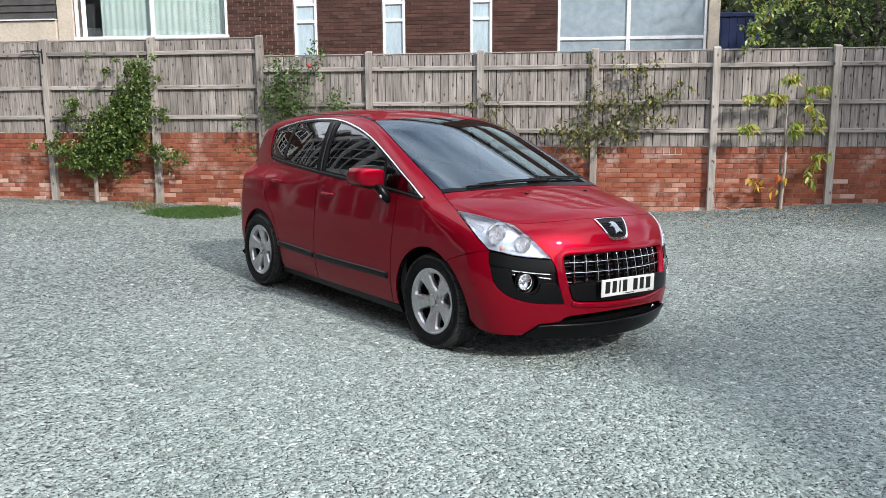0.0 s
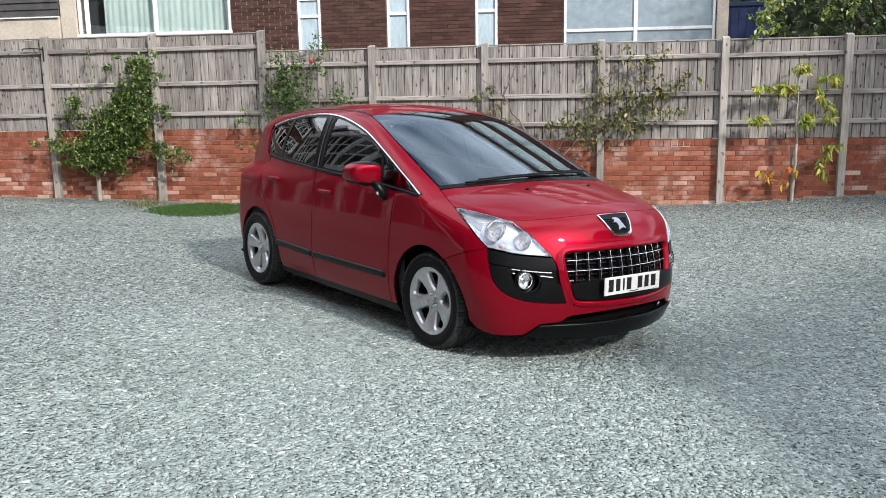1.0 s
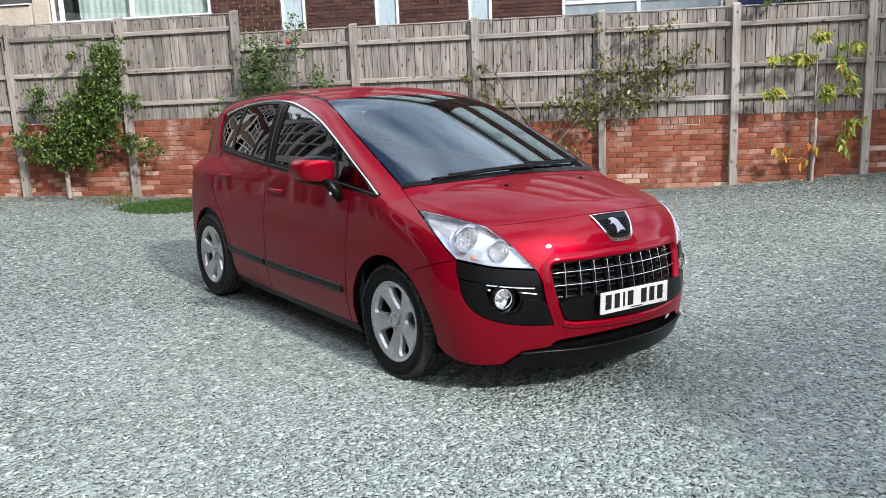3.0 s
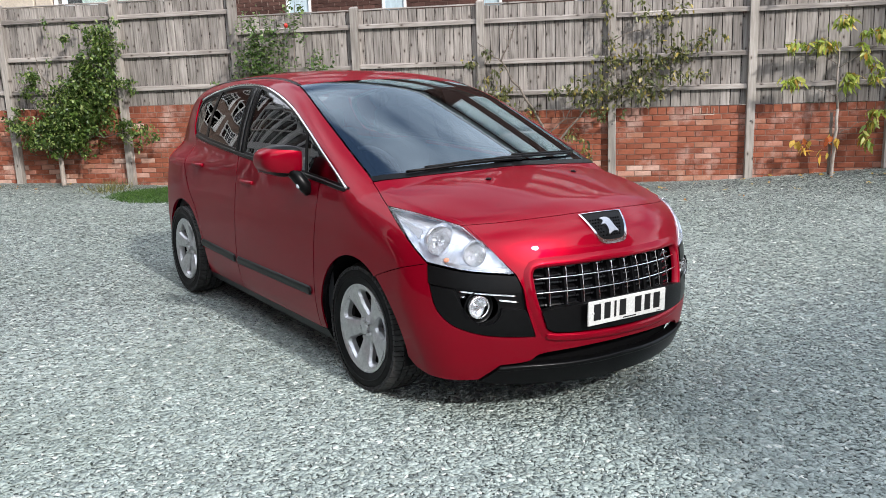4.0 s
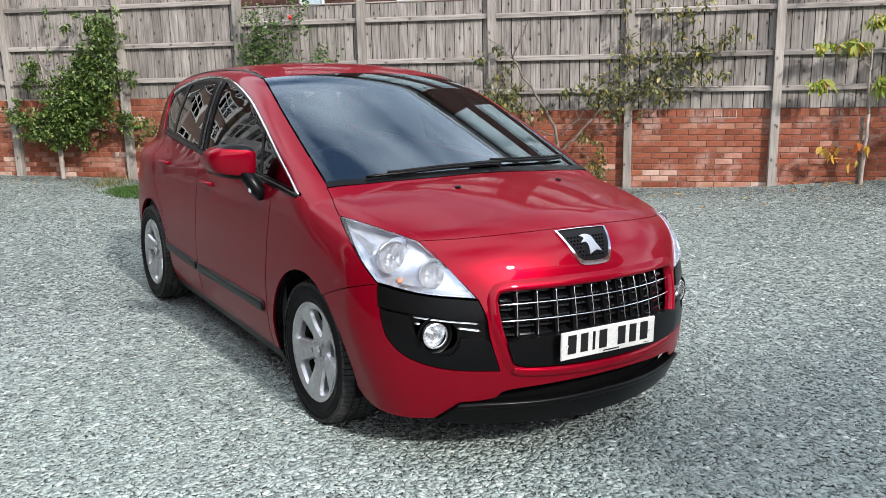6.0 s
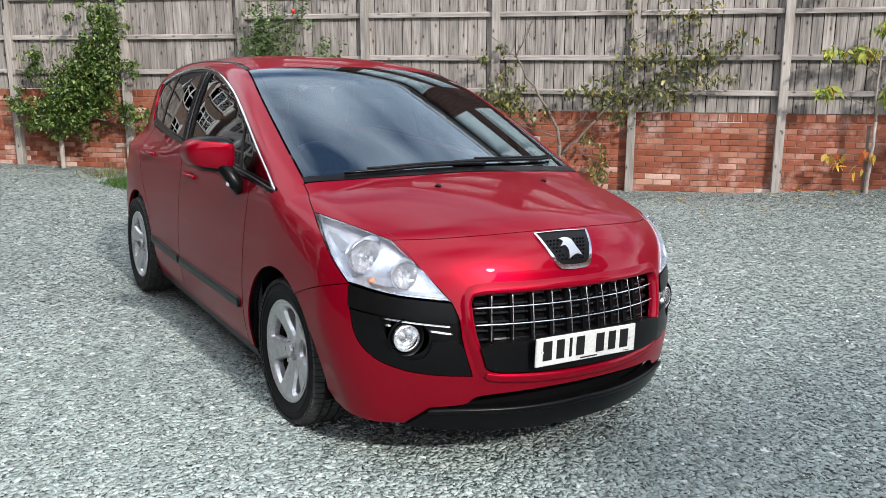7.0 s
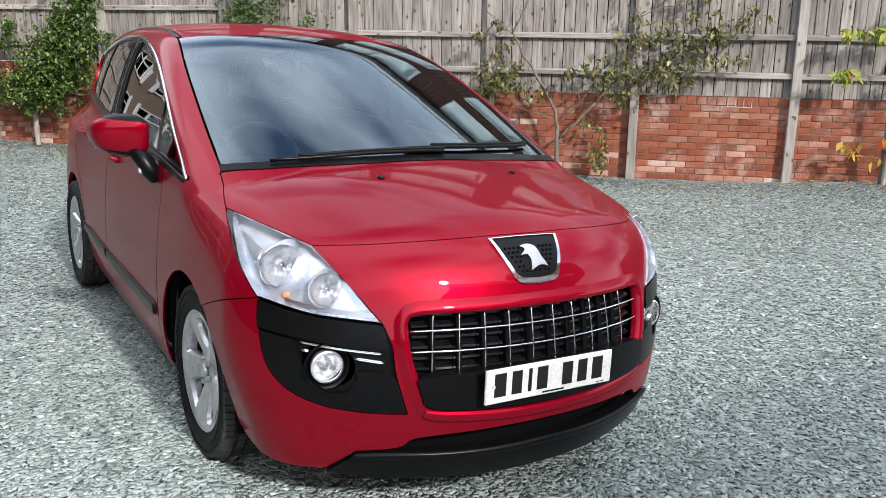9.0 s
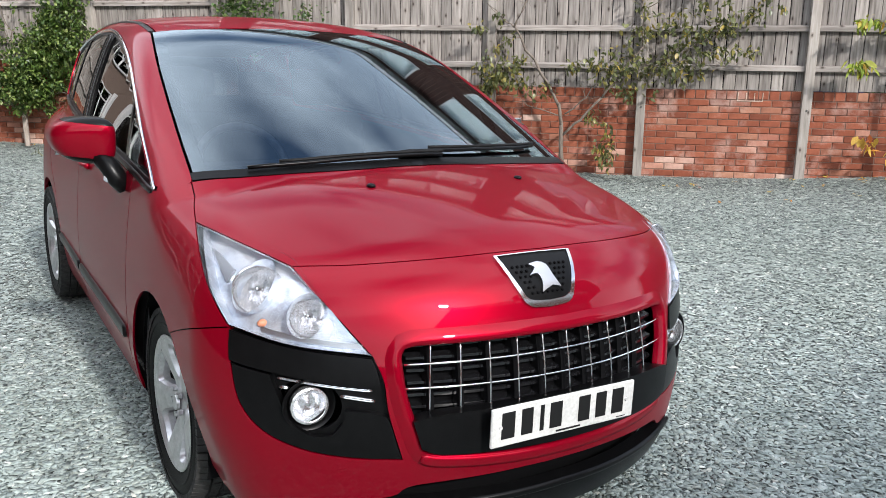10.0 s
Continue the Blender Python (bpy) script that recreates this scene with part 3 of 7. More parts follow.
for a0, a1 in zip(POSTS[:-1], POSTS[1:]):
    mid = (a0 + a1) / 2
    top, brick_top, rails = fence_levels(mid)
    for rz in rails:
        sag = rnd.uniform(-0.006, 0.006)
        h = 0.034
        bm = box_bm(a0 + 0.053, a1 - 0.053, 0.038, 0.082, rz - h, rz + h, 0.004)
        for v in bm.verts:
            v.co.z += sag * (v.co.x - mid) - (0.012 if v.co.z > rz and v.co.y < 0.05 else 0)
        part("rail", bm, RAIL_WOOD, fence)
    # added dark sheet behind the boards, giving the gaps their shade
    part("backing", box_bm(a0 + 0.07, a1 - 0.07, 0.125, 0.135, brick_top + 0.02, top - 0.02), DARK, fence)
    cap = box_bm(a0 + 0.064, a1 - 0.064, 0.072, 0.118, top - 0.004, top + 0.016, 0.004)
    part("capping_strip", cap, RAIL_WOOD, fence)
    n = round((a1 - a0) / 0.128)
    w = (a1 - a0) / n
    for i in range(n):
        x = a0 + i * w
        tw = rnd.uniform(-0.004, 0.004)
        dz = rnd.uniform(-0.006, 0.003)
        y = 0.083 + rnd.uniform(0, 0.009)
        bm = box_bm(x + 0.0035, x + w - 0.004 + rnd.uniform(-0.003, 0.001), y, y + 0.02, brick_top + rnd.uniform(0.004, 0.012), top - 0.008 + dz, 0.0025)
        for v in bm.verts:
            v.co.y += tw * (v.co.x - x - w / 2) / (w / 2) * 0.8
        part("board", bm, BOARD_WOOD, fence)

# mortar bed and closing face behind the bricks
for a0, a1, top in ((-6.51, STEP_AT, 1.150), (STEP_AT, 15.0, 0.920)):
    bm = box_bm(a0, a1, 0.099, 0.26, -0.6, top, 0)
    wall = part("wall_boundary", bm, MORTAR, None)
    wall.matrix_world = FENCE
    tagged(wall, "low red brick plinth wall with sandy mortar joints", "wall", kind="structure")

    if a0 == STEP_AT:
        # old mortar left on the face of the top course
        part("mortar_smear", box_bm(5.55, 5.83, 0.086, 0.0925, 0.806, 0.816, 0.002), PALE_MORTAR, wall)
        for k in range(4):
            part("mortar_smear", box_bm(5.552 + k * 0.089, 5.561 + k * 0.089, 0.086, 0.0925, 0.817, 0.905, 0.002), PALE_MORTAR, wall)


# ---- house behind the fence ----
HOUSE = FENCE @ Matrix.Translation((0, 4.6, 0))
house = empty("house", HOUSE, "dark brown brick house with white window frames and cream panels", "house")
HOUSE_TOP = 8.5
UPPER = ((-6.68, -3.17), (-2.2, -0.3), (0.4, 2.9), (3.89, 6.85))
WING = ((-14.2, -11.4), (-18.2, -15.4), (-22.4, -19.4))
NARROW = ((-1.685, -1.185), (0.24, 0.715), (2.09, 2.545))


def house_wall():
    """The facade with its openings cut through it."""
    holes = [(-6.68, -3.17, 3.03, 4.35), (3.89, 6.85, 2.3, 3.95)]
    holes += [(a, b, 2.0, 3.95) for a, b in NARROW]
    holes += [(a, b, z0, z1) for a, b in WING for z0, z1 in ((0.8, 2.5), (3.4, 4.4), (5.0, 6.2))]
    holes += [(a, b, z0, z1) for a, b in UPPER for z0, z1 in ((5.0, 6.2), (6.9, 8.3))]
    holes += [(a, b, 6.9, 8.3) for a, b in WING]
    xs = sorted({-24.0, 7.08, *[h[0] for h in holes], *[h[1] for h in holes]})
    zs = sorted({-0.5, HOUSE_TOP, *[h[2] for h in holes], *[h[3] for h in holes]})
    chunks = []
    for x0, x1 in zip(xs[:-1], xs[1:]):
        for z0, z1 in zip(zs[:-1], zs[1:]):
            cx, cz = (x0 + x1) / 2, (z0 + z1) / 2
            if any(h[0] < cx < h[1] and h[2] < cz < h[3] for h in holes):
                continue
            v = [(x, y, z) for z in (z0, z1) for y in (0.012, 0.28) for x in (x0, x1)]
            chunks.append((v, [(0, 1, 5, 4), (3, 2, 6, 7), (0, 4, 6, 2), (1, 3, 7, 5), (0, 2, 3, 1), (4, 5, 7, 6)]))
    v, f = joined(chunks)
    part("wall", mesh_of("wall", v, f, DARK_MORTAR), None, house)
    return holes


def frame_bar(parent, name, x0, x1, y0, y1, z0, z1, m=None):
    return part(name, box_bm(x0, x1, y0, y1, z0, z1, 0.006), m or WHITE_FRAME, parent)


def house_window(x0, x1, z0, z1, mullions, transoms, curtain, blank=(), cloth=None, glass=None):
    """A white-framed window with its bars, panes, reveal and curtain. blank: heights between which a white panel stands for glass."""
    win = empty("window", Matrix.Identity(4), "white-framed window with pale curtains in a brown brick wall", "")
    del win["label"]
    win.parent = house
    t = 0.055
    frame_bar(win, "frame_side", x0, x0 + t, -0.01, 0.07, z0, z1)
    frame_bar(win, "frame_side", x1 - t, x1, -0.01, 0.07, z0, z1)
    frame_bar(win, "frame_top", x0 + t, x1 - t, -0.008, 0.07, z1 - t, z1)
    frame_bar(win, "sill", x0 - 0.03, x1 + 0.03, -0.06, 0.07, z0 - 0.02, z0 + 0.05)
    xs = [x0 + t] + [v for m in mullions for v in (m - 0.04, m + 0.04)] + [x1 - t]
    for m in mullions:
        frame_bar(win, "mullion", m - 0.04, m + 0.04, -0.006, 0.07, z0 + 0.05, z1 - t)
    zs = [z0 + 0.05] + [v for m in transoms for v in (m - 0.032, m + 0.032)] + [z1 - t]
    for i in range(0, len(xs), 2):
        for m in transoms:
            frame_bar(win, "transom", xs[i], xs[i + 1], -0.004, 0.07, m - 0.032, m + 0.032)
        for k in range(0, len(zs), 2):
            solid = any(b0 <= (zs[k] + zs[k + 1]) / 2 <= b1 for b0, b1 in blank)
            pane = part("pane", box_bm(xs[i], xs[i + 1], 0.03, 0.04, zs[k], zs[k + 1]), WHITE_FRAME if solid else (glass or PANE), win)
            pane.visible_shadow = solid or bool(glass)
    if curtain:
        n = 140
        v, f = [], []
        for i in range(n + 1):
            x = curtain[0] + (curtain[1] - curtain[0]) * i / n
            y = 0.17 + (0.0 if cloth else 1.0) * (0.008 * math.sin(i * 0.9) + 0.008 * math.sin(i * 0.37 + 1))
            v += [(x, y, z0), (x, y, z1)]
            if i:
                f.append((2 * i - 2, 2 * i, 2 * i + 1, 2 * i - 1))
        part("curtain", mesh_of("curtain", v, f, cloth or CURTAIN, True), None, win)
    # dark board in place of a room, its colour giving the dimness
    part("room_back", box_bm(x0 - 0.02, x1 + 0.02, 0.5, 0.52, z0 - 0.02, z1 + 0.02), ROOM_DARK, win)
    return win


house_holes = house_wall()
house_window(-6.68, -3.17, 3.03, 4.35, (-4.885,), (), (-6.15, -3.25))
house_window(3.89, 6.85, 2.3, 3.95, (5.31,), (2.87,), None, (), None, SKY_PANE)
for a, b in NARROW:
    house_window(a, b, 2.0, 3.95, (), (3.31, 3.66), None, ((3.69, 3.95),), None, OBSCURE)
for a, b in UPPER:
    for z0, z1 in ((5.0, 6.2), (6.9, 8.3)):
        house_window(a, b, z0, z1, ((a + b) / 2,), (), (a, b), (), BLIND)
for a, b in WING:
    for z0, z1 in ((0.8, 2.5), (3.4, 4.4), (5.0, 6.2), (6.9, 8.3)):
        house_window(a, b, z0, z1, (a + (b - a) / 3, b - (b - a) / 3), (z1 - 0.4,), (a, b) if z1 > 6 else None, (), BLIND)
        for x in (a - 0.19, b + 0.03):
            part("pilaster", box_bm(x, x + 0.16, -0.11, 0.0, z0 - 0.1, z1 + 0.1, 0.01), WHITE_FRAME, house)
part("cream_jamb", box_bm(-7.07, -6.70, -0.05, 0.005, 0, 5.6, 0.008), CREAM, house)
part("cream_jamb", box_bm(6.87, 7.09, -0.05, 0.005, 0, 5.6, 0.008), CREAM, house)
part("cream_panel", box_bm(-11.9, -7.09, -0.09, 0.005, 0, 3.44, 0.01), CREAM, house)
part("flashing", box_bm(-11.9, -7.09, -0.14, 0.005, 3.445, 3.475, 0.004), WHITE_FRAME, house)
for i in range(14):
    z = 3.48 + i * 0.15
    bm = box_bm(-11.9, -7.09, -0.06, 0.004, z, z + 0.145, 0.004)
    for v in bm.verts:
        v.co.y -= 0.03 * (1 - (v.co.z - z) / 0.145) if v.co.y < -0.02 else 0
    part("tile_course", bm, ROOF_TILE, house)
part("eaves", box_bm(-24.3, 7.5, -0.45, 0.6, HOUSE_TOP, HOUSE_TOP + 0.22, 0.01), WHITE_FRAME, house)
v = [(-24.4, -0.5, HOUSE_TOP + 0.22), (7.6, -0.5, HOUSE_TOP + 0.22), (7.6, 4, HOUSE_TOP + 0.9), (-24.4, 4, HOUSE_TOP + 0.9), (-24.4, 8.4, HOUSE_TOP + 0.22), (7.6, 8.4, HOUSE_TOP + 0.22)]
part("roof", mesh_of("roof", v, [(0, 1, 2, 3), (3, 2, 5, 4), (0, 3, 4), (1, 5, 2), (0, 4, 5, 1)], ROOF_TILE), None, house)
part("side_wall", box_bm(7.08, 7.09, 0.0, 8.0, -0.5, HOUSE_TOP), DARK_MORTAR, house)

blue = empty("blue_shed", FENCE @ Matrix.Translation((0, 5.6, 0)), "deep blue painted timber shed beside the house", "shed")
part("side_panel", box_bm(7.15, 8.1, 0.0, 0.06, -0.3, 3.05, 0.005), BLUE, blue)
part("roof_edge", box_bm(7.12, 8.3, -0.06, 1.6, 3.33, 3.42, 0.01), BLUE, blue)
for i in range(6):
    part("plank", box_bm(7.15 + i * 0.16, 7.305 + i * 0.16, -0.022, -0.002, -0.3, 3.32, 0.004), BLUE, blue)

# ---- the car's shape ----


def spl(xs, ys):
    """Monotone cubic through the knots, straight beyond them."""
    xs, ys = np.array(xs, float), np.array(ys, float)
    d = np.diff(ys) / np.diff(xs)
    m = np.concatenate([[d[0]], np.where(d[:-1] * d[1:] > 0, 2 * d[:-1] * d[1:] / np.where(d[:-1] + d[1:] == 0, 1, d[:-1] + d[1:]), 0), [d[-1]]])

    def at(x):
        x = np.asarray(x, float)
        i = np.clip(np.searchsorted(xs, x) - 1, 0, len(xs) - 2)
        h = xs[i + 1] - xs[i]
        t = (x - xs[i]) / h
        tc = np.clip(t, 0, 1)
        y = (2 * tc**3 - 3 * tc**2 + 1) * ys[i] + (tc**3 - 2 * tc**2 + tc) * h * m[i] + (3 * tc**2 - 2 * tc**3) * ys[i + 1] + (tc**3 - tc**2) * h * m[i + 1]
        return y + np.where(t < 0, t * h * m[0], 0) + np.where(t > 1, (t - 1) * h * m[-1], 0)

    return at


def smax(a, b, k):
    h = np.maximum(k - np.abs(a - b), 0) / k
    return np.maximum(a, b) + h * h * k * 0.25


hood_line = spl([-2.40, -2.2, -2.05, -1.9, -1.7, -1.5, -1.3, -1.1], [0.885, 0.945, 0.986, 1.022, 1.063, 1.095, 1.118, 1.135])
hood_crown = spl([-2.2, -1.9, -1.6, -1.3], [0.25, 0.23, 0.17, 0.14])
roof_line = spl([-0.9, -0.5, -0.2, 0.1, 0.4, 0.8, 1.2, 1.5, 1.8, 2.1], [1.54, 1.585, 1.607, 1.622, 1.628, 1.618, 1.588, 1.55, 1.49, 1.41])
wide = spl([-2.0, -1.7, -1.31, -1.0, -0.6, 0.0, 0.5, 0.95, 1.31, 1.7, 2.0], [0.90, 0.912, 0.915, 0.907, 0.897, 0.885, 0.874, 0.868, 0.872, 0.845, 0.79])
flank = spl([0.10, 0.20, 0.30, 0.43, 0.58, 0.75, 0.92, 1.02, 1.12], [-0.094, -0.054, -0.022, -0.004, 0.0, -0.007, -0.022, -0.034, -0.056])
belt = spl([-1.3, -1.15, -0.7, 0.0, 0.5, 1.0, 1.35, 1.7, 2.0], [0.855, 0.852, 0.846, 0.838, 0.82, 0.785, 0.752, 0.69, 0.6])
nose = spl([0.10, 0.18, 0.25, 0.32, 0.46, 0.60, 0.73, 0.82, 0.90, 0.98, 1.1], [-2.17, -2.215, -2.25, -2.27, -2.285, -2.272, -2.243, -2.21, -2.165, -2.09, -1.9])
tail = spl([0.15, 0.30, 0.5, 0.75, 0.95, 1.1, 1.3, 1.5, 1.6], [1.98, 2.04, 2.09, 2.10, 2.06, 2.02, 1.94, 1.83, 1.76])
edge_soft = spl([-2.0, -1.5, -1.2, -0.9, -0.3, 1.8], [0.19, 0.15, 0.08, 0.045, 0.06, 0.11])


def shape(x, y, z):
    """Negative inside the car's body, zero on its skin."""
    x = np.abs(x)
    hood = hood_line(y) - hood_crown(y) * x**2
    ridge = 0.20 + (y + 2.05) * 0.45
    hood = hood + 0.0018 * (1 - sstep(x, ridge - 0.03, ridge + 0.03)) * sstep(y, -2.1, -1.75) * (1 - sstep(y, -1.62, -1.42))
    s = y + 1.43
    screen = 1.105 + 0.452 * s - 0.028 * s * s - 0.17 * x**2 - 0.5 * np.maximum(x - 0.64, 0) ** 2
    roof = roof_line(y) - 0.10 * x**2 - 0.10 * x**4
    cabin = -smax(-screen, -roof, 0.10)
    top = np.maximum(hood, cabin)
    low = wide(y) + flank(z)
    d = z - 1.09
    high = belt(y) - 0.22 * d - 0.26 * d * np.abs(d)
    w = sstep(z, 0.96, 1.12)
    half = low * (1 - w) + high * w
    side = x - half + 0.045 * sstep(-y, 1.40, 1.80) * sstep(0.62 - z, 0.0, 0.36)
    lid = (z - top) * 0.92
    front = nose(z) + 0.396 * x**2 + 0.184 * x**4 - y
    back = y - (tail(z) - 0.10 * x**2 - 0.35 * x**4)
    g = smax(side, lid, edge_soft(y))
    g = smax(g, front, 0.09)
    return smax(g, back, 0.16)


def root(O, D, level, lo, hi):
    """Distance along each ray O + t D at which the shape reaches level."""
    a, b = np.full(len(O), lo), np.full(len(O), hi)
    for _ in range(34):
        t = (a + b) / 2
        P = O + t[:, None] * D
        out = shape(P[:, 0], P[:, 1], P[:, 2]) > level
        b, a = np.where(out, t, b), np.where(out, a, t)
    return O + ((a + b) / 2)[:, None] * D


def skin_normal(P, e=0.006):
    g = np.stack([shape(*(P + e * np.eye(3)[k]).T) - shape(*(P - e * np.eye(3)[k]).T) for k in range(3)], -1)
    return g / np.maximum(np.linalg.norm(g, axis=1, keepdims=True), 1e-9)


class FromSide:
    def flat(self, P):
        return P[:, 1:3].copy()

    def rays(self, q):
        O = np.stack([np.full(len(q), 0.15), q[:, 0], q[:, 1]], -1)
        return O, np.tile([1.0, 0, 0], (len(q), 1)), 0.0, 1.1


class FromTop:
    def flat(self, P):
        return P[:, :2].copy()

    def rays(self, q):
        O = np.stack([q[:, 0], q[:, 1], np.full(len(q), 0.4)], -1)
        return O, np.tile([0, 0, 1.0], (len(q), 1)), 0.0, 1.5


class FromPoint:
    def __init__(self, c):
        self.c = np.array(c, float)

    def flat(self, P):
        d = P - self.c
        r = np.linalg.norm(d, axis=1)
        return np.stack([np.arctan2(d[:, 0], -d[:, 1]), np.arcsin(d[:, 2] / r)], -1)

    def rays(self, q):
        D = np.stack([np.cos(q[:, 1]) * np.sin(q[:, 0]), -np.cos(q[:, 1]) * np.cos(q[:, 0]), np.sin(q[:, 1])], -1)
        return np.tile(self.c, (len(q), 1)), D, 0.05, 3.0


class FromBack(FromPoint):
    def flat(self, P):
        return super().flat((P - self.c) * [1, -1, 1] + self.c)

    def rays(self, q):
        O, D, a, b = super().rays(q)
        return O, D * [1, -1, 1], a, b


BACK_ON = FromBack((0, 0.9, 0.8))
SIDE_ON, TOP_ON, NOSE_ON, CABIN_ON = FromSide(), FromTop(), FromPoint((0, -1.25, 0.5)), FromPoint((0, -0.1, 0.7))


def seg(*pts, step=0.014):
    """Smooth open curve through points, densely sampled."""
    P = np.array(pts, float)
    if len(P) == 2:
        n = max(2, int(np.linalg.norm(P[1] - P[0]) / step))
        return P[0] + np.linspace(0, 1, n + 1)[:, None] * (P[1] - P[0])
    out = []
    ext = np.vstack([2 * P[0] - P[1], P, 2 * P[-1] - P[-2]])
    for i in range(1, len(ext) - 2):
        a, b, c, d = ext[i - 1 : i + 3]
        n = max(2, int(np.linalg.norm(c - b) / step))
        t = np.linspace(0, 1, n, endpoint=False)[:, None]
        out.append(0.5 * (2 * b + (c - a) * t + (2 * a - 5 * b + 4 * c - d) * t**2 + (3 * b - 3 * c + d - a) * t**3))
    return np.vstack(out + [P[-1:]])


def loop(*segs):
    out = [segs[0]]
    for s in segs[1:]:
        out.append(s)
    P = np.vstack(out)
    keep = np.linalg.norm(P - np.roll(P, 1, axis=0), axis=1) > 1e-4
    return P[keep]


def mirrored(half):
    """Closed loop from a path that runs from the centre plane round to the centre plane."""
    other = half[::-1] * np.array([-1, 1, 1])
    return loop(half, other[1:-1])


def snap(path, proj):
    """The path laid onto the skin along the rays of a view."""
    O, D, a, b = proj.rays(proj.flat(np.array(path, float)))
    return root(O, D, 0.0, a, b)


def yz(*pts):
    return [(0.85, y, z) for y, z in pts]


def inside(q, ring):
    x, y = q[:, 0][:, None], q[:, 1][:, None]
    a, b = ring, np.roll(ring, -1, axis=0)
    hit = ((a[:, 1] > y) != (b[:, 1] > y)) & (x < (b[:, 0] - a[:, 0]) * (y - a[:, 1]) / np.where(b[:, 1] == a[:, 1], 1e-12, b[:, 1] - a[:, 1]) + a[:, 0])
    return hit.sum(1) % 2 == 1


def inset(ring, g):
    a, b = np.roll(ring, 1, axis=0), np.roll(ring, -1, axis=0)
    t = b - a
    t /= np.maximum(np.linalg.norm(t, axis=1, keepdims=True), 1e-9)
    area = 0.5 * np.sum(ring[:, 0] * b[:, 1] - b[:, 0] * ring[:, 1])
    n = np.stack([-t[:, 1], t[:, 0]], -1) * (1 if area > 0 else -1)
    return ring + g * n


def skin(rings, proj, spacing=0.028, gap=0.0018, level=0.0, depth=0.014, flip=1, solid=True):
    """Verts, faces and normals of a body panel: the part of the car's skin inside the first ring and outside the others, with a folded edge."""
    flats = [inset(proj.flat(r), gap if i == 0 else -gap) for i, r in enumerate(rings)]
    allq = np.vstack(flats)
    lo, hi = flats[0].min(0), flats[0].max(0)
    gx, gy = np.meshgrid(np.arange(lo[0] + spacing / 2, hi[0], spacing), np.arange(lo[1] + spacing / 2, hi[1], spacing))
    q = np.stack([gx.ravel(), gy.ravel()], -1)
    q[:, 0] += (np.round((q[:, 1] - lo[1]) / spacing).astype(int) % 2) * spacing * 0.5
    ok = inside(q, flats[0])
    for h in flats[1:]:
        ok &= ~inside(q, h)
    q = q[ok]
    if len(q):
        near = np.min(np.linalg.norm(q[:, None, :] - allq[None], axis=2), axis=1) if len(q) * len(allq) < 4e7 else np.ones(len(q))
        q = q[near > spacing * 0.45]
    pts = [Vector(p) for p in allq] + [Vector(p) for p in q]
    edges, o = [], 0
    for f in flats:
        edges += [(o + i, o + (i + 1) % len(f)) for i in range(len(f))]
        o += len(f)
    vs, _, fs, *_ = delaunay_2d_cdt(pts, edges, [], 0, 1e-6)
    Q = np.array([(v[0], v[1]) for v in vs])
    F = np.array([f for f in fs if len(f) == 3])
    cen = Q[F].mean(1)
    ok = inside(cen, flats[0])
    for h in flats[1:]:
        ok &= ~inside(cen, h)
    F = F[ok]
    O, D, a, b = proj.rays(Q)
    P = root(O, D, level, a, b)
    N = skin_normal(P)
    fn = np.cross(P[F[:, 1]] - P[F[:, 0]], P[F[:, 2]] - P[F[:, 0]])
    turn = (fn * N[F].mean(1)).sum(1) < 0
    F[turn] = F[turn][:, ::-1]
    verts, norms, faces = P, N, F.tolist()
    if solid:
        use = {}
        for f in faces:
            for i in range(3):
                e = (f[i], f[(i + 1) % 3])
                use[e] = use.get(e, 0) + 1
        rim = [e for e in use if (e[1], e[0]) not in use]
        ids = sorted({i for e in rim for i in e})
        pos = {v: k for k, v in enumerate(ids)}
        lateral = np.zeros((len(ids), 3))
        for i, j in rim:
            l = np.cross(P[j] - P[i], N[i])
            lateral[pos[i]] += l
            lateral[pos[j]] += l
        lateral *= np.sign(depth) / np.maximum(np.linalg.norm(lateral, axis=1, keepdims=True), 1e-9)
        n0 = len(P)
        k = len(ids)
        t1 = P[ids] + 0.0
        t2 = P[ids] - depth * N[ids]
        verts = np.vstack([P, t1, t2])
        norms = np.vstack([N, lateral, lateral])
        faces += [(n0 + pos[j], n0 + pos[i], n0 + k + pos[i], n0 + k + pos[j]) for i, j in rim]
    if flip < 0:
        verts, norms = verts * [-1, 1, 1], norms * [-1, 1, 1]
        faces = [tuple(f)[::-1] for f in faces]
    return verts, faces, norms


def panel(name, rings, proj, material, parent, label="", **kw):
    v, f, n = skin(rings, proj, **kw)
    me = mesh_of(name, v.tolist(), f, material, True)
    me.normals_split_custom_set_from_vertices(n.tolist())
    return part(name, me, None, parent, label)


def on_skin(p, proj, level=0.0):
    """The place on the skin, and its normal, along the ray of a point."""
    q = proj.flat(np.array([p], float))
    O, D, a, b = proj.rays(q)
    P = root(O, D, level, a, b)
    return P[0], skin_normal(P)[0]


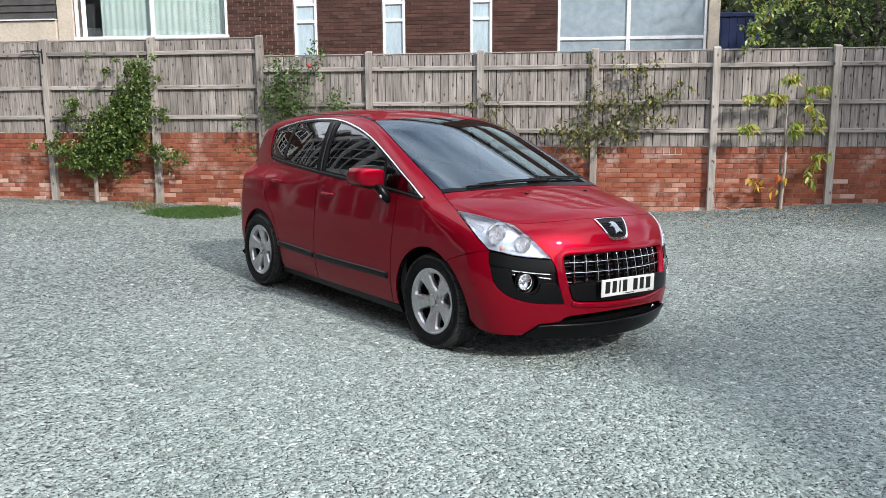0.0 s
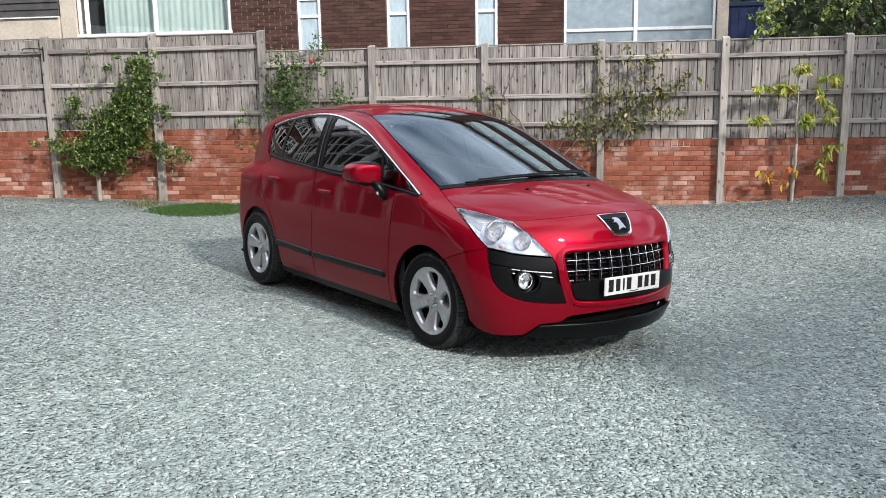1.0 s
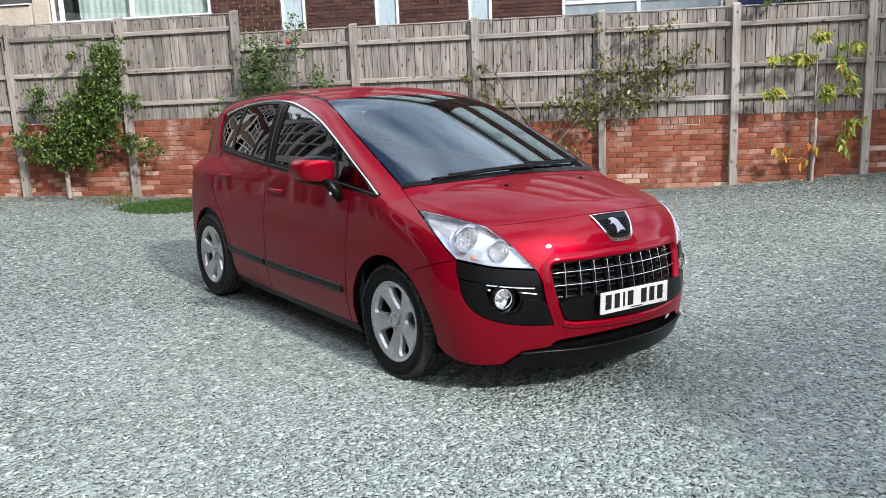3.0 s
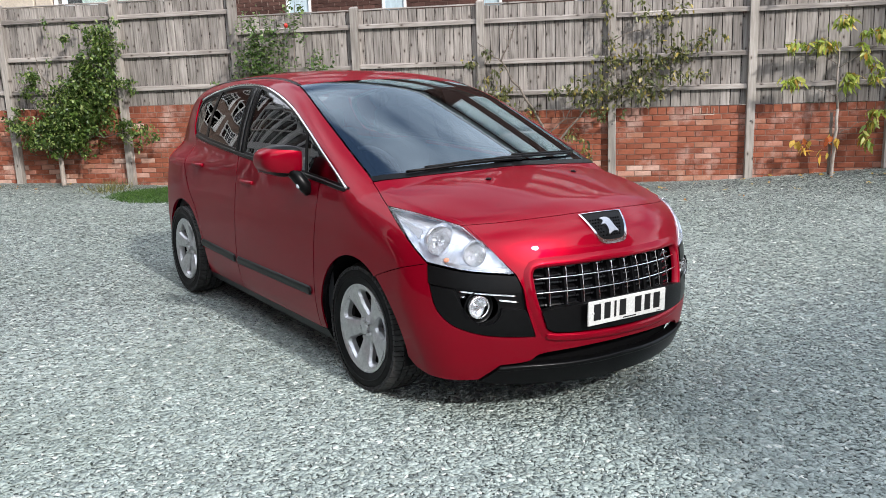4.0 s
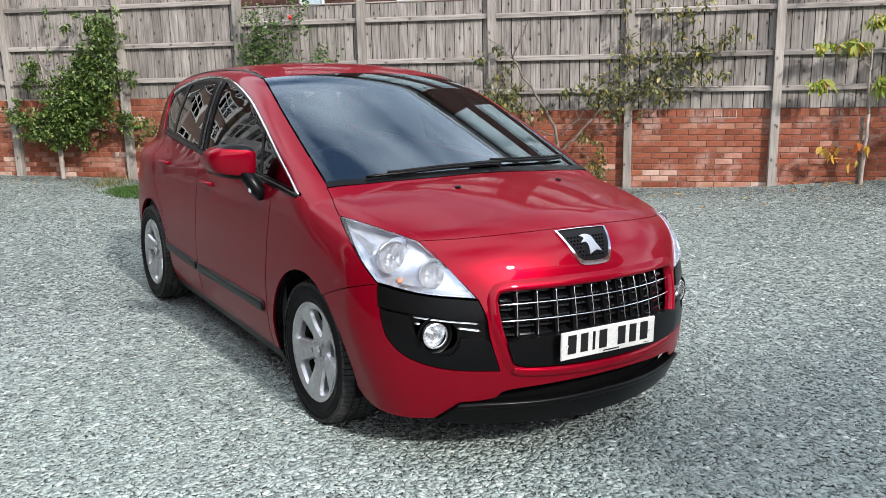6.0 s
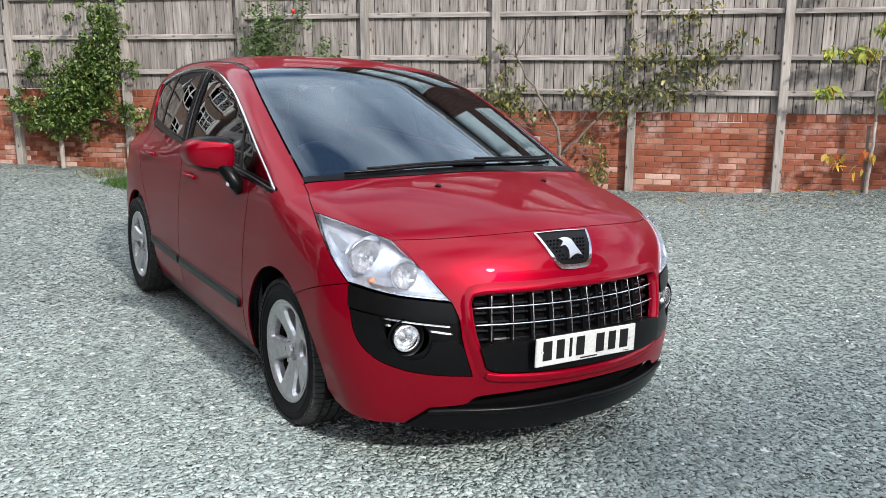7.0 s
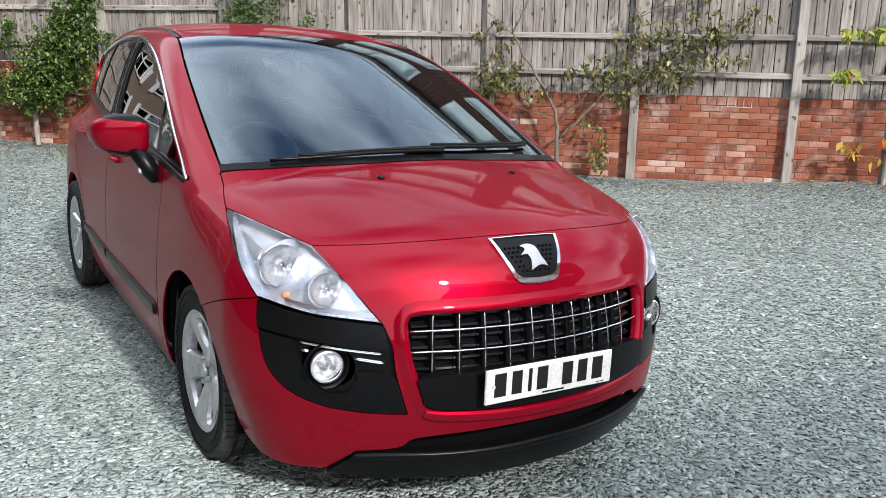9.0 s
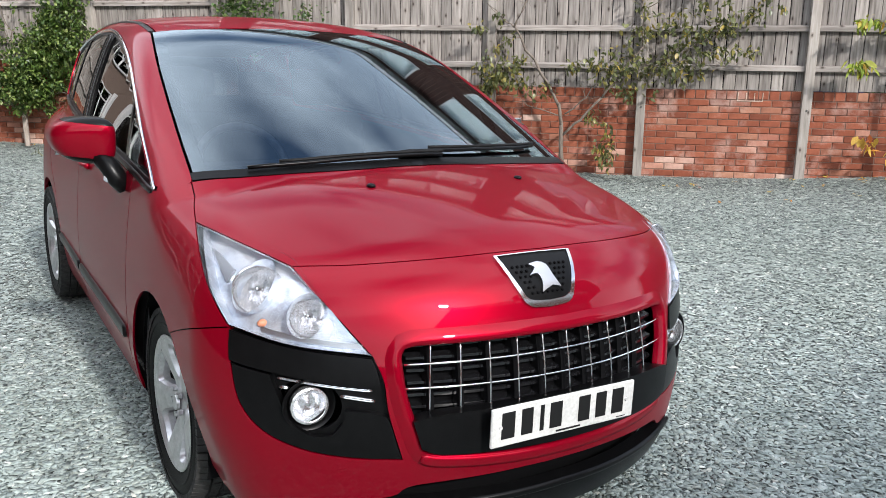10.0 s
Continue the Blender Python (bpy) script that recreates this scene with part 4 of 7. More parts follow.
def ribbon(name, path, proj, half, material, parent, flip=1, lift=0.004, label="", low=-0.004, taper=0.4):
    """A raised moulding along a path on the skin."""
    P = np.array(path)
    q = proj.flat(P)
    O, D, a, b = proj.rays(q)
    C = root(O, D, 0.0, a, b)
    N = skin_normal(C)
    T = np.gradient(C, axis=0)
    T /= np.linalg.norm(T, axis=1, keepdims=True)
    W = np.cross(N, T)
    ends = np.ones(len(C))
    ends[0] = ends[-1] = taper
    rows = [(-1, low), (-0.85, lift * 0.8), (-0.4, lift), (0.4, lift), (0.85, lift * 0.8), (1, low)]
    V = np.stack([C + W * half * s * ends[:, None] + N * h for s, h in rows], 1)
    n, r = len(C), len(rows)
    faces = [(i * r + j, (i + 1) * r + j, (i + 1) * r + j + 1, i * r + j + 1) for i in range(n - 1) for j in range(r - 1)]
    faces += [tuple(range(r)), tuple(range((n - 1) * r, n * r))[::-1]]
    V = V.reshape(-1, 3)
    if flip < 0:
        V = V * [-1, 1, 1]
        faces = [f[::-1] for f in faces]
    return part(name, mesh_of(name, V.tolist(), faces, material, True), None, parent, label)


CAR_TURN = Matrix.Translation((-0.84, 0, 0)) @ Matrix.Rotation(radians(2.2), 4, "Y") @ Matrix.Translation((0.84, 0, 0))
CAR = CAR_TURN @ Matrix.Translation((-0.02, 0, 0))
car = empty("car", CAR, "shiny red five-door family car parked on slate gravel", "car")

# key lines, for one half
DLO_TOP = seg(*yz((-1.19, 1.022), (-0.95, 1.142), (-0.62, 1.298), (-0.32, 1.418), (0.0, 1.497), (0.31, 1.530), (0.65, 1.527), (0.98, 1.496), (1.24, 1.452), (1.36, 1.420)))
DLO_REAR = seg(*yz((1.36, 1.420), (1.40, 1.36), (1.375, 1.25), (1.29, 1.178)))
DLO_LOW = seg(*yz((1.29, 1.178), (1.02, 1.152), (0.27, 1.108), (-0.69, 1.058), (-1.19, 1.022)))
DLO_TOP, DLO_REAR, DLO_LOW = (snap(p, SIDE_ON) for p in (DLO_TOP, DLO_REAR, DLO_LOW))
SCREEN_SIDE = seg((0.758, -1.275, 1.065), (0.726, -0.95, 1.22), (0.676, -0.55, 1.39), (0.615, -0.205, 1.51))
ROOF_SIDE = seg((0.615, -0.205, 1.51), (0.605, 0.3, 1.56), (0.585, 0.9, 1.55), (0.55, 1.4, 1.5), (0.52, 1.72, 1.43))
HL_TOP = seg((0.662, -1.875, 0.905), (0.745, -1.74, 0.945), (0.832, -1.502, 0.979))
HL_OUT = seg((0.832, -1.502, 0.979), (0.858, -1.66, 0.895), (0.864, -1.78, 0.82), (0.842, -1.858, 0.757))
HL_LOW = seg((0.842, -1.858, 0.757), (0.72, -1.99, 0.727), (0.54, -2.108, 0.708))
HL_IN = seg((0.54, -2.108, 0.708), (0.60, -2.02, 0.80), (0.662, -1.875, 0.905))
HOOD_FRONT = seg((0, -2.10, 0.947), (0.3, -2.065, 0.94), (0.52, -1.975, 0.92), (0.662, -1.875, 0.905))
HOOD_SIDE = seg((0.832, -1.502, 0.979), (0.806, -1.40, 1.017), (0.766, -1.29, 1.055))
HOOD_REAR = seg((0.766, -1.29, 1.055), (0.6, -1.355, 1.08), (0.3, -1.42, 1.10), (0, -1.44, 1.11))
HOOD_FRONT, HL_TOP, HOOD_SIDE = (snap(p, NOSE_ON) for p in (HOOD_FRONT, HL_TOP, HOOD_SIDE))
SCREEN_SIDE, ROOF_SIDE = snap(SCREEN_SIDE, TOP_ON), snap(ROOF_SIDE, TOP_ON)
ARCH_F, ARCH_R, ARCH_RAD = (-1.3065, 0.335), (1.3065, 0.335), 0.372


def arc(c, a0, a1, r=ARCH_RAD, n=40):
    t = np.radians(np.linspace(a0, a1, n))
    return np.stack([np.full(n, 0.88), c[0] + r * np.cos(t), c[1] + 1.0 * r * np.sin(t)], -1)


SIDES = (-1, 1)

# hood
panel("hood", [mirrored(loop(HOOD_FRONT, HL_TOP, HOOD_SIDE, HOOD_REAR))], TOP_ON, RED, car, spacing=0.03)
# windscreen, with a black band round it
screen_half = loop(seg((0, -0.30, 1.6), (0.3, -0.275, 1.57), (0.615, -0.205, 1.51)), SCREEN_SIDE[::-1], seg((0.758, -1.275, 1.065), (0.6, -1.345, 1.08), (0.3, -1.41, 1.1), (0, -1.43, 1.11)))
windscreen = panel("windscreen", [mirrored(screen_half)], TOP_ON, WINDSCREEN, car, spacing=0.04, gap=0.002, depth=0.006)
# roof
roof_half = loop(seg((0, -0.30, 1.6), (0.3, -0.275, 1.57), (0.60, -0.208, 1.51)), seg((0.60, -0.205, 1.51), (0.59, 0.3, 1.56), (0.57, 0.9, 1.55), (0.535, 1.4, 1.5), (0.505, 1.72, 1.43)), seg((0.505, 1.72, 1.43), (0.3, 1.77, 1.46), (0, 1.79, 1.48)))
panel("roof", [mirrored(roof_half)], TOP_ON, RED, car, spacing=0.05)
panel("headlining", [mirrored(roof_half * np.array([0.93, 1, 1]))], TOP_ON, PALE_TRIM, car, spacing=0.08, level=-0.05, solid=False)
tail_half = loop(seg((0, 1.80, 1.48), (0.3, 1.78, 1.46), (0.5, 1.74, 1.42)), seg((0.5, 1.74, 1.42), (0.6, 1.82, 1.2), (0.66, 1.9, 0.95), (0.66, 1.93, 0.75), (0.6, 1.95, 0.45)), seg((0.6, 1.95, 0.45), (0, 2.08, 0.45)))
rear_pane = mirrored(loop(seg((0, 1.80, 1.40), (0.40, 1.77, 1.38)), seg((0.40, 1.77, 1.38), (0.50, 1.88, 1.10)), seg((0.50, 1.88, 1.10), (0, 1.98, 1.08))))
panel("tailgate", [mirrored(tail_half), rear_pane], BACK_ON, RED, car, spacing=0.05)
panel("rear_window", [rear_pane], BACK_ON, SIDE_GLASS, car, "dark tinted rear window", spacing=0.06, level=-0.004, solid=False)

# front bumper with the grille opening
grille_half = loop(seg((0, -2.25, 0.745), (0.25, -2.22, 0.742), (0.43, -2.165, 0.737)), seg((0.43, -2.165, 0.737), (0.462, -2.14, 0.727), (0.472, -2.14, 0.70)), seg((0.472, -2.14, 0.70), (0.462, -2.16, 0.60), (0.438, -2.19, 0.50)), seg((0.438, -2.19, 0.50), (0.425, -2.2, 0.462), (0.385, -2.22, 0.447)), seg((0.385, -2.22, 0.447), (0.2, -2.26, 0.437), (0, -2.28, 0.435)))
PANEL_IN = seg((0.54, -2.108, 0.708), (0.524, -2.141, 0.645), (0.512, -2.15, 0.56), (0.491, -2.195, 0.432))
PANEL_LOW = seg((0.491, -2.195, 0.432), (0.62, -2.115, 0.437), (0.72, -2.05, 0.452), (0.80, -1.98, 0.49), (0.838, -1.92, 0.555), (0.85, -1.89, 0.64), (0.842, -1.858, 0.757))
arch_front = arc(ARCH_F, 56, -8) * np.array([1, 0, 1]) + np.stack([np.zeros(40), -2.613 - arc(ARCH_F, 56, -8)[:, 1] - 0.045 * np.linspace(0, 1, 40) ** 1.3, np.zeros(40)], -1)
bumper_half = loop(
    HOOD_FRONT, HL_IN[::-1], PANEL_IN, PANEL_LOW,
    seg((0.842, -1.858, 0.757), (0.886, -1.72, 0.718), (0.905, -1.61, 0.682), tuple(arch_front[0])),
    arch_front,
    seg(tuple(arch_front[-1]), (0.85, -1.775, 0.235), (0.79, -1.90, 0.222), (0.68, -2.02, 0.228)),
    seg((0.68, -2.02, 0.228), (0.61, -2.09, 0.302)),
    seg((0.61, -2.09, 0.302), (0.50, -2.16, 0.318), (0.44, -2.19, 0.352), (0.2, -2.26, 0.368), (0, -2.28, 0.372)),
)
bumper = panel("front_bumper", [mirrored(bumper_half), mirrored(grille_half)], NOSE_ON, RED, car, spacing=0.022, gap=0.0016, depth=0.03)
lip_half = loop(
    seg((0, -2.28, 0.292), (0.3, -2.23, 0.290), (0.50, -2.16, 0.292), (0.61, -2.09, 0.296)),
    seg((0.61, -2.09, 0.296), (0.675, -2.02, 0.226)),
    seg((0.675, -2.02, 0.226), (0.60, -2.08, 0.205), (0.4, -2.17, 0.195), (0, -2.23, 0.190)),
)
panel("lower_lip", [mirrored(lip_half)], NOSE_ON, BLACK_PLASTIC, car, "black plastic lip under the bumper", spacing=0.03, level=0.012, depth=0.05)
lip_edge = seg((0.62, -2.08, 0.286), (0.50, -2.16, 0.292), (0.3, -2.23, 0.290), (0.0, -2.28, 0.292))
ribbon("lip_edge", np.vstack([lip_edge * np.array([-1, 1, 1]), lip_edge[-2::-1]]), NOSE_ON, 0.012, BLACK_PLASTIC, car, 1, 0.016, low=0.006)
# near-black sheets behind the openings, their colour standing in for shade inside
liner = loop(seg((0, -2.2, 0.80), (0.4, -2.1, 0.79), (0.50, -2.05, 0.76)), seg((0.50, -2.05, 0.76), (0.52, -2.05, 0.45), (0.70, -1.98, 0.36), (0.70, -1.98, 0.22)), seg((0.70, -1.98, 0.22), (0, -2.2, 0.2)))
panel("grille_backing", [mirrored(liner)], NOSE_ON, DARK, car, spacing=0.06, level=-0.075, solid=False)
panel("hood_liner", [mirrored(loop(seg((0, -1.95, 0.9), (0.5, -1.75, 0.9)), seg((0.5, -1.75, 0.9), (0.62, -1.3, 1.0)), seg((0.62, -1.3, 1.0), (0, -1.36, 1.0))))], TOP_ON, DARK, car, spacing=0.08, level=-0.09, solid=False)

# rolled red edge round the grille opening, fullest along its foot
lip = mirrored(grille_half)
rows = []
for out, rise in ((0.046, -0.001), (0.036, 0.0025), (0.025, 0.0065), (0.014, 0.009), (0.006, 0.0075), (0.001, 0.001), (-0.001, -0.03)):
    O, D, a, b = NOSE_ON.rays(inset(NOSE_ON.flat(lip), -out))
    rows.append(root(O, D, rise, a, b))
count = len(lip)
V = np.vstack(rows).tolist()
Fc = [(r * count + k, r * count + (k + 1) % count, (r + 1) * count + (k + 1) % count, (r + 1) * count + k) for r in range(len(rows) - 1) for k in range(count)]
bm = bmesh.new()
bm_verts = [bm.verts.new(v) for v in V]
for f in Fc:
    bm.faces.new([bm_verts[k] for k in f])
part("bumper_roll", bm, RED, car, smooth=True)
foot = seg((0.440, -2.20, 0.436), (0.385, -2.22, 0.424), (0.2, -2.26, 0.414), (0.0, -2.28, 0.412))
ribbon("bumper_foot", np.vstack([foot * np.array([-1, 1, 1]), foot[-2::-1]]), NOSE_ON, 0.018, RED, car, 1, 0.010, taper=0.7)

# grille: dark fins behind a bright lattice
grille = empty("grille", Matrix.Identity(4), "", "")
grille.parent = car
for i in range(9):
    z = 0.462 + i * 0.033
    xs = np.linspace(-0.45, 0.45, 41)
    q = [on_skin((x, -2.2 + 0.3 * x * x, z), NOSE_ON, -0.045)[0] for x in xs]
    v, f = [], []
    for k, p in enumerate(q):
        v += [(xs[k], p[1], z - 0.004), (xs[k], p[1], z + 0.004), (xs[k], p[1] + 0.035, z + 0.01)]
        if k:
            a = 3 * k
            f += [(a - 3, a, a + 1, a - 2), (a - 2, a + 1, a + 2, a - 1)]
    part("fin", mesh_of("fin", v, f, GLOSS_BLACK), None, grille)


def bright_bar(path, half, name="bar"):
    v, f = tube(path, [half] * len(path), 6)
    return part(name, mesh_of(name, v, f, CHROME, True), None, grille, "thin chrome grille bar")


for z in (0.683, 0.620):
    xs = np.linspace(-0.462, 0.462, 41)
    bright_bar([on_skin((x, -2.2 + 0.3 * x * x, z), NOSE_ON, -0.012)[0] for x in xs], 0.0030)
for i in range(10):
    x = (-0.413 + 0.083 * i) * 0.972 + 0.007
    v, f = [], []
    for k, z in enumerate(np.linspace(0.45, 0.745, 12)):
        p = on_skin((x, -2.2 + 0.3 * x * x, z), NOSE_ON, -0.034)[0]
        v += [(x - 0.010, p[1] + 0.03, z), (x - 0.008, p[1], z), (x + 0.008, p[1], z), (x + 0.010, p[1] + 0.03, z)]
        f += [(4 * k - 4 + j, 4 * k - 3 + j, 4 * k + 1 + j, 4 * k + j) for j in range(3)] if k else []
    part("rib", mesh_of("rib", v, f, DARK), None, grille)
for i in range(10):
    x = (-0.413 + 0.083 * i) * 0.972 + 0.007
    zs = np.linspace(0.545, 0.742, 9)
    bright_bar([on_skin((x, -2.2 + 0.3 * x * x, z), NOSE_ON, -0.010)[0] for z in zs], 0.0028)
# plate beam and plate
beam_half = loop(seg((0, -2.28, 0.572), (0.25, -2.26, 0.570), (0.40, -2.2, 0.560), (0.452, -2.17, 0.545)), seg((0.452, -2.17, 0.545), (0.435, -2.19, 0.47)), seg((0.435, -2.19, 0.47), (0.38, -2.21, 0.452), (0.2, -2.26, 0.447), (0, -2.28, 0.445)))
panel("plate_beam", [mirrored(beam_half)], NOSE_ON, BLACK_PLASTIC, car, "black plastic beam across the grille", spacing=0.025, level=0.021, depth=0.06)
plate = part("number_plate", box_bm(-0.26, 0.237, -2.312, -2.302, 0.458, 0.569, 0.003), PLATE_WHITE, car, "white number plate with black bars")
for x, w in ((-0.205, 0.052), (-0.140, 0.046), (-0.088, 0.016), (-0.038, 0.05), (0.066, 0.05), (0.130, 0.046), (0.195, 0.052)):
    x, w = -0.26 + (x + 0.26) * 0.955, 0.82 * w
    part("bar", box_bm(x - w / 2, x + w / 2, -2.3145, -2.3118, 0.480, 0.555, 0.001), PLATE_INK, plate)
part("bar", box_bm(-0.045, 0.04, -2.3135, -2.3118, 0.4655, 0.4705), PLATE_INK, plate)
part("bar", box_bm(0.175, 0.208, -2.3135, -2.3118, 0.4655, 0.4675), PLATE_INK, plate)
for x in (-0.232, 0.208):
    bm = bmesh.new()
    bmesh.ops.create_cone(bm, cap_ends=True, segments=12, radius1=0.006, radius2=0.005, depth=0.004, matrix=pose(x, -2.3135, 0.515, 90, 0, 0))
    part("screw_cap", bm, PLATE_WHITE, plate)

plate.matrix_basis = Matrix.Translation((-0.034, -2.309, 0.018)) @ Matrix.Rotation(radians(-1.4), 4, "Z") @ Matrix.Translation((0, 2.30, 0))

# badge: chrome shield with a dark mesh and a plain silver shape
badge_out = mirrored(loop(seg((0, -2.11, 0.944), (0.132, -2.105, 0.940)), seg((0.132, -2.105, 0.940), (0.110, -2.15, 0.88), (0.084, -2.19, 0.826)), seg((0.084, -2.19, 0.826), (0.062, -2.2, 0.811), (0, -2.2, 0.805))))
c0 = badge_out.mean(0)
badge_in = (badge_out - c0) * np.array([0.92, 0.92, 0.86]) + c0 + np.array([0, 0, 0.0065])
badge = panel("badge", [badge_out, badge_in], NOSE_ON, CHROME, car, "chrome shield badge", spacing=0.01, gap=0, level=0.008, depth=0.012)
panel("badge_mesh", [badge_in], NOSE_ON, BLACK_PLASTIC, badge, spacing=0.02, gap=0, level=0.003, depth=0.004)
for r in range(6):
    for c in range(-7, 8):
        z = 0.835 + r * 0.017
        x = c * 0.0165 + (0.008 if r % 2 else 0)
        if abs(x) < 0.063 + (z - 0.83) * 0.36 and not (abs(x) < 0.04 and 0.84 < z < 0.925):
            p, n = on_skin((x, -2.16, z), NOSE_ON, 0.004)
            bm = bmesh.new()
            bmesh.ops.create_icosphere(bm, subdivisions=1, radius=0.0052, matrix=Matrix.Translation(p))
            part("dimple", bm, DARK, badge)
sh = loop(seg((-0.040, -2.14, 0.915), (-0.008, -2.14, 0.921), (0.018, -2.14, 0.908), (0.026, -2.15, 0.88), (0.044, -2.17, 0.848)), seg((0.044, -2.17, 0.848), (0.016, -2.17, 0.856), (-0.022, -2.18, 0.842)), seg((-0.022, -2.18, 0.842), (-0.014, -2.16, 0.868), (-0.022, -2.15, 0.888), (-0.048, -2.15, 0.884)), seg((-0.048, -2.15, 0.884), (-0.024, -2.14, 0.902), (-0.040, -2.14, 0.915)))
panel("emblem", [sh], NOSE_ON, SATIN, badge, "plain silver emblem", spacing=0.01, gap=0, level=0.013, depth=0.01)

badge.matrix_basis = Matrix.Translation((-0.038, -2.15, 0)) @ Matrix.Rotation(radians(-1.7), 4, "Z") @ Matrix.Translation((0, 2.15, 0))

for s in SIDES:
    # front wing
    wing = loop(
        HL_OUT[::-1], HOOD_SIDE, seg((0.766, -1.29, 1.055), (0.80, -1.285, 1.03)),
        seg((0.80, -1.285, 1.03), (0.852, -1.20, 1.015)), seg((0.852, -1.20, 1.015), (0.87, -0.91, 1.03)),
        snap(seg(*yz((-0.91, 1.03), (-0.885, 0.80), (-0.872, 0.5), (-0.872, 0.238))), SIDE_ON),
        snap(seg(*yz((-0.872, 0.238), (-0.936, 0.243))), SIDE_ON),
        snap(arc(ARCH_F, -10, 124), SIDE_ON),
        seg(tuple(arch_front[0]), (0.905, -1.61, 0.682), (0.886, -1.72, 0.718), (0.842, -1.858, 0.757)),
    )
    panel("front_wing", [wing], NOSE_ON, RED, car, flip=s, spacing=0.022, depth=0.008)
    # doors
    door = loop(
        seg(*yz((-0.868, 0.236), (-0.868, 0.5), (-0.881, 0.80), (-0.906, 1.026))),
        seg(*yz((-0.906, 1.030), (-0.69, 1.042), (-0.2, 1.066), (0.262, 1.092))),
        seg(*yz((0.262, 1.092), (0.275, 0.8), (0.272, 0.5), (0.262, 0.228))), seg(*yz((0.262, 0.228), (-0.868, 0.236))),
    )
    front_door = panel("front_door", [door], SIDE_ON, RED, car, flip=s, spacing=0.03)
    rdoor = loop(
        seg(*yz((0.267, 0.228), (0.277, 0.5), (0.280, 0.8), (0.267, 1.093))),
        seg(*yz((0.267, 1.093), (0.7, 1.118), (1.02, 1.136), (1.25, 1.155))),
        seg(*yz((1.25, 1.155), (1.27, 0.98), (1.17, 0.80), (1.03, 0.66), (0.935, 0.50), (0.905, 0.36), (0.90, 0.226))), seg(*yz((0.90, 0.226), (0.267, 0.228))),
    )
    rear_door = panel("rear_door", [rdoor], SIDE_ON, RED, car, flip=s, spacing=0.03)
    # rear quarter
    quarter = loop(
        seg(*yz((1.255, 1.155), (1.275, 0.98), (1.175, 0.80), (1.035, 0.66), (0.94, 0.50), (0.935, 0.40))),
        arc(ARCH_R, 170, 8), seg(*yz((1.675, 0.387), (1.90, 0.40))),
        seg(*yz((1.90, 0.40), (2.0, 0.60), (1.96, 0.80), (1.93, 0.95), (1.86, 1.2), (1.78, 1.38))),
        seg(*yz((1.78, 1.38), (1.6, 1.455), (1.4, 1.475))), seg(*yz((1.4, 1.475), (1.42, 1.40), (1.41, 1.29), (1.33, 1.178))), seg(*yz((1.33, 1.178), (1.255, 1.155))),
    )
    panel("rear_quarter", [quarter], SIDE_ON, RED, car, flip=s, spacing=0.03, depth=0.02)
    rb = loop(seg(*yz((1.68, 0.38), (1.92, 0.392))), seg(*yz((1.92, 0.392), (2.0, 0.36), (1.98, 0.25))), seg(*yz((1.98, 0.25), (1.68, 0.24))))
    panel("rear_bumper", [rb], SIDE_ON, RED, car, flip=s, spacing=0.04)
    # pillar and cant rail between the side glass and the screen
    cant = loop(
        seg((0.855, -1.20, 1.02), (0.852, -1.195, 1.032)), DLO_TOP + np.array([0, -0.004, 0.014]),
        seg((0.66, 1.40, 1.455), (0.60, 1.66, 1.44)), ROOF_SIDE[::-1] + np.array([0.012, 0, 0]), SCREEN_SIDE[::-1] + np.array([0.006, 0.0, 0]), seg((0.766, -1.286, 1.058), (0.80, -1.284, 1.033)),
    )
    panel("pillar", [cant], CABIN_ON, RED, car, flip=s, spacing=0.022, depth=0.015)
    ribbon("roof_moulding", ROOF_SIDE, TOP_ON, 0.012, BLACK_PLASTIC, car, s, 0.003, "black rubber roof strip")
    ribbon("window_trim", DLO_TOP + np.array([0, 0, 0.003]), SIDE_ON, 0.0068, CHROME, car, s, 0.005, "bright chrome window surround")
    # black backing of the glass line, with the panes set in it
    dlo = loop(DLO_TOP, DLO_REAR, DLO_LOW)
    gl = [
        loop(seg(*yz((-1.13, 1.045), (-0.9, 1.150), (-0.645, 1.270))), seg(*yz((-0.645, 1.270), (-0.715, 1.072))), seg(*yz((-0.715, 1.072), (-1.13, 1.045)))),
        loop(seg(*yz((-0.615, 1.285), (-0.32, 1.402), (0.0, 1.48), (0.185, 1.507))), seg(*yz((0.185, 1.507), (0.20, 1.3), (0.19, 1.125))), seg(*yz((0.19, 1.125), (-0.69, 1.075))), seg(*yz((-0.69, 1.075), (-0.615, 1.285)))),
        loop(seg(*yz((0.345, 1.513), (0.65, 1.51), (0.93, 1.484))), seg(*yz((0.93, 1.484), (0.99, 1.3), (1.0, 1.172))), seg(*yz((1.0, 1.172), (0.35, 1.132))), seg(*yz((0.35, 1.132), (0.365, 1.3), (0.345, 1.513)))),
        loop(seg(*yz((0.985, 1.477), (1.2, 1.442), (1.34, 1.405))), seg(*yz((1.34, 1.405), (1.375, 1.35), (1.345, 1.25), (1.27, 1.198))), seg(*yz((1.27, 1.198), (1.05, 1.178))), seg(*yz((1.05, 1.178), (1.04, 1.3), (0.985, 1.477)))),
    ]
    frame_ob = panel("window_frame", [dlo, *gl], SIDE_ON, BLACK_PLASTIC, car, flip=s, spacing=0.03, gap=0.0, level=-0.006, depth=0.02)
    for g in gl:
        panel("window", [g], SIDE_ON, SIDE_GLASS, car, "tinted side window", flip=s, spacing=0.04, gap=-0.004, level=-0.010, solid=False)
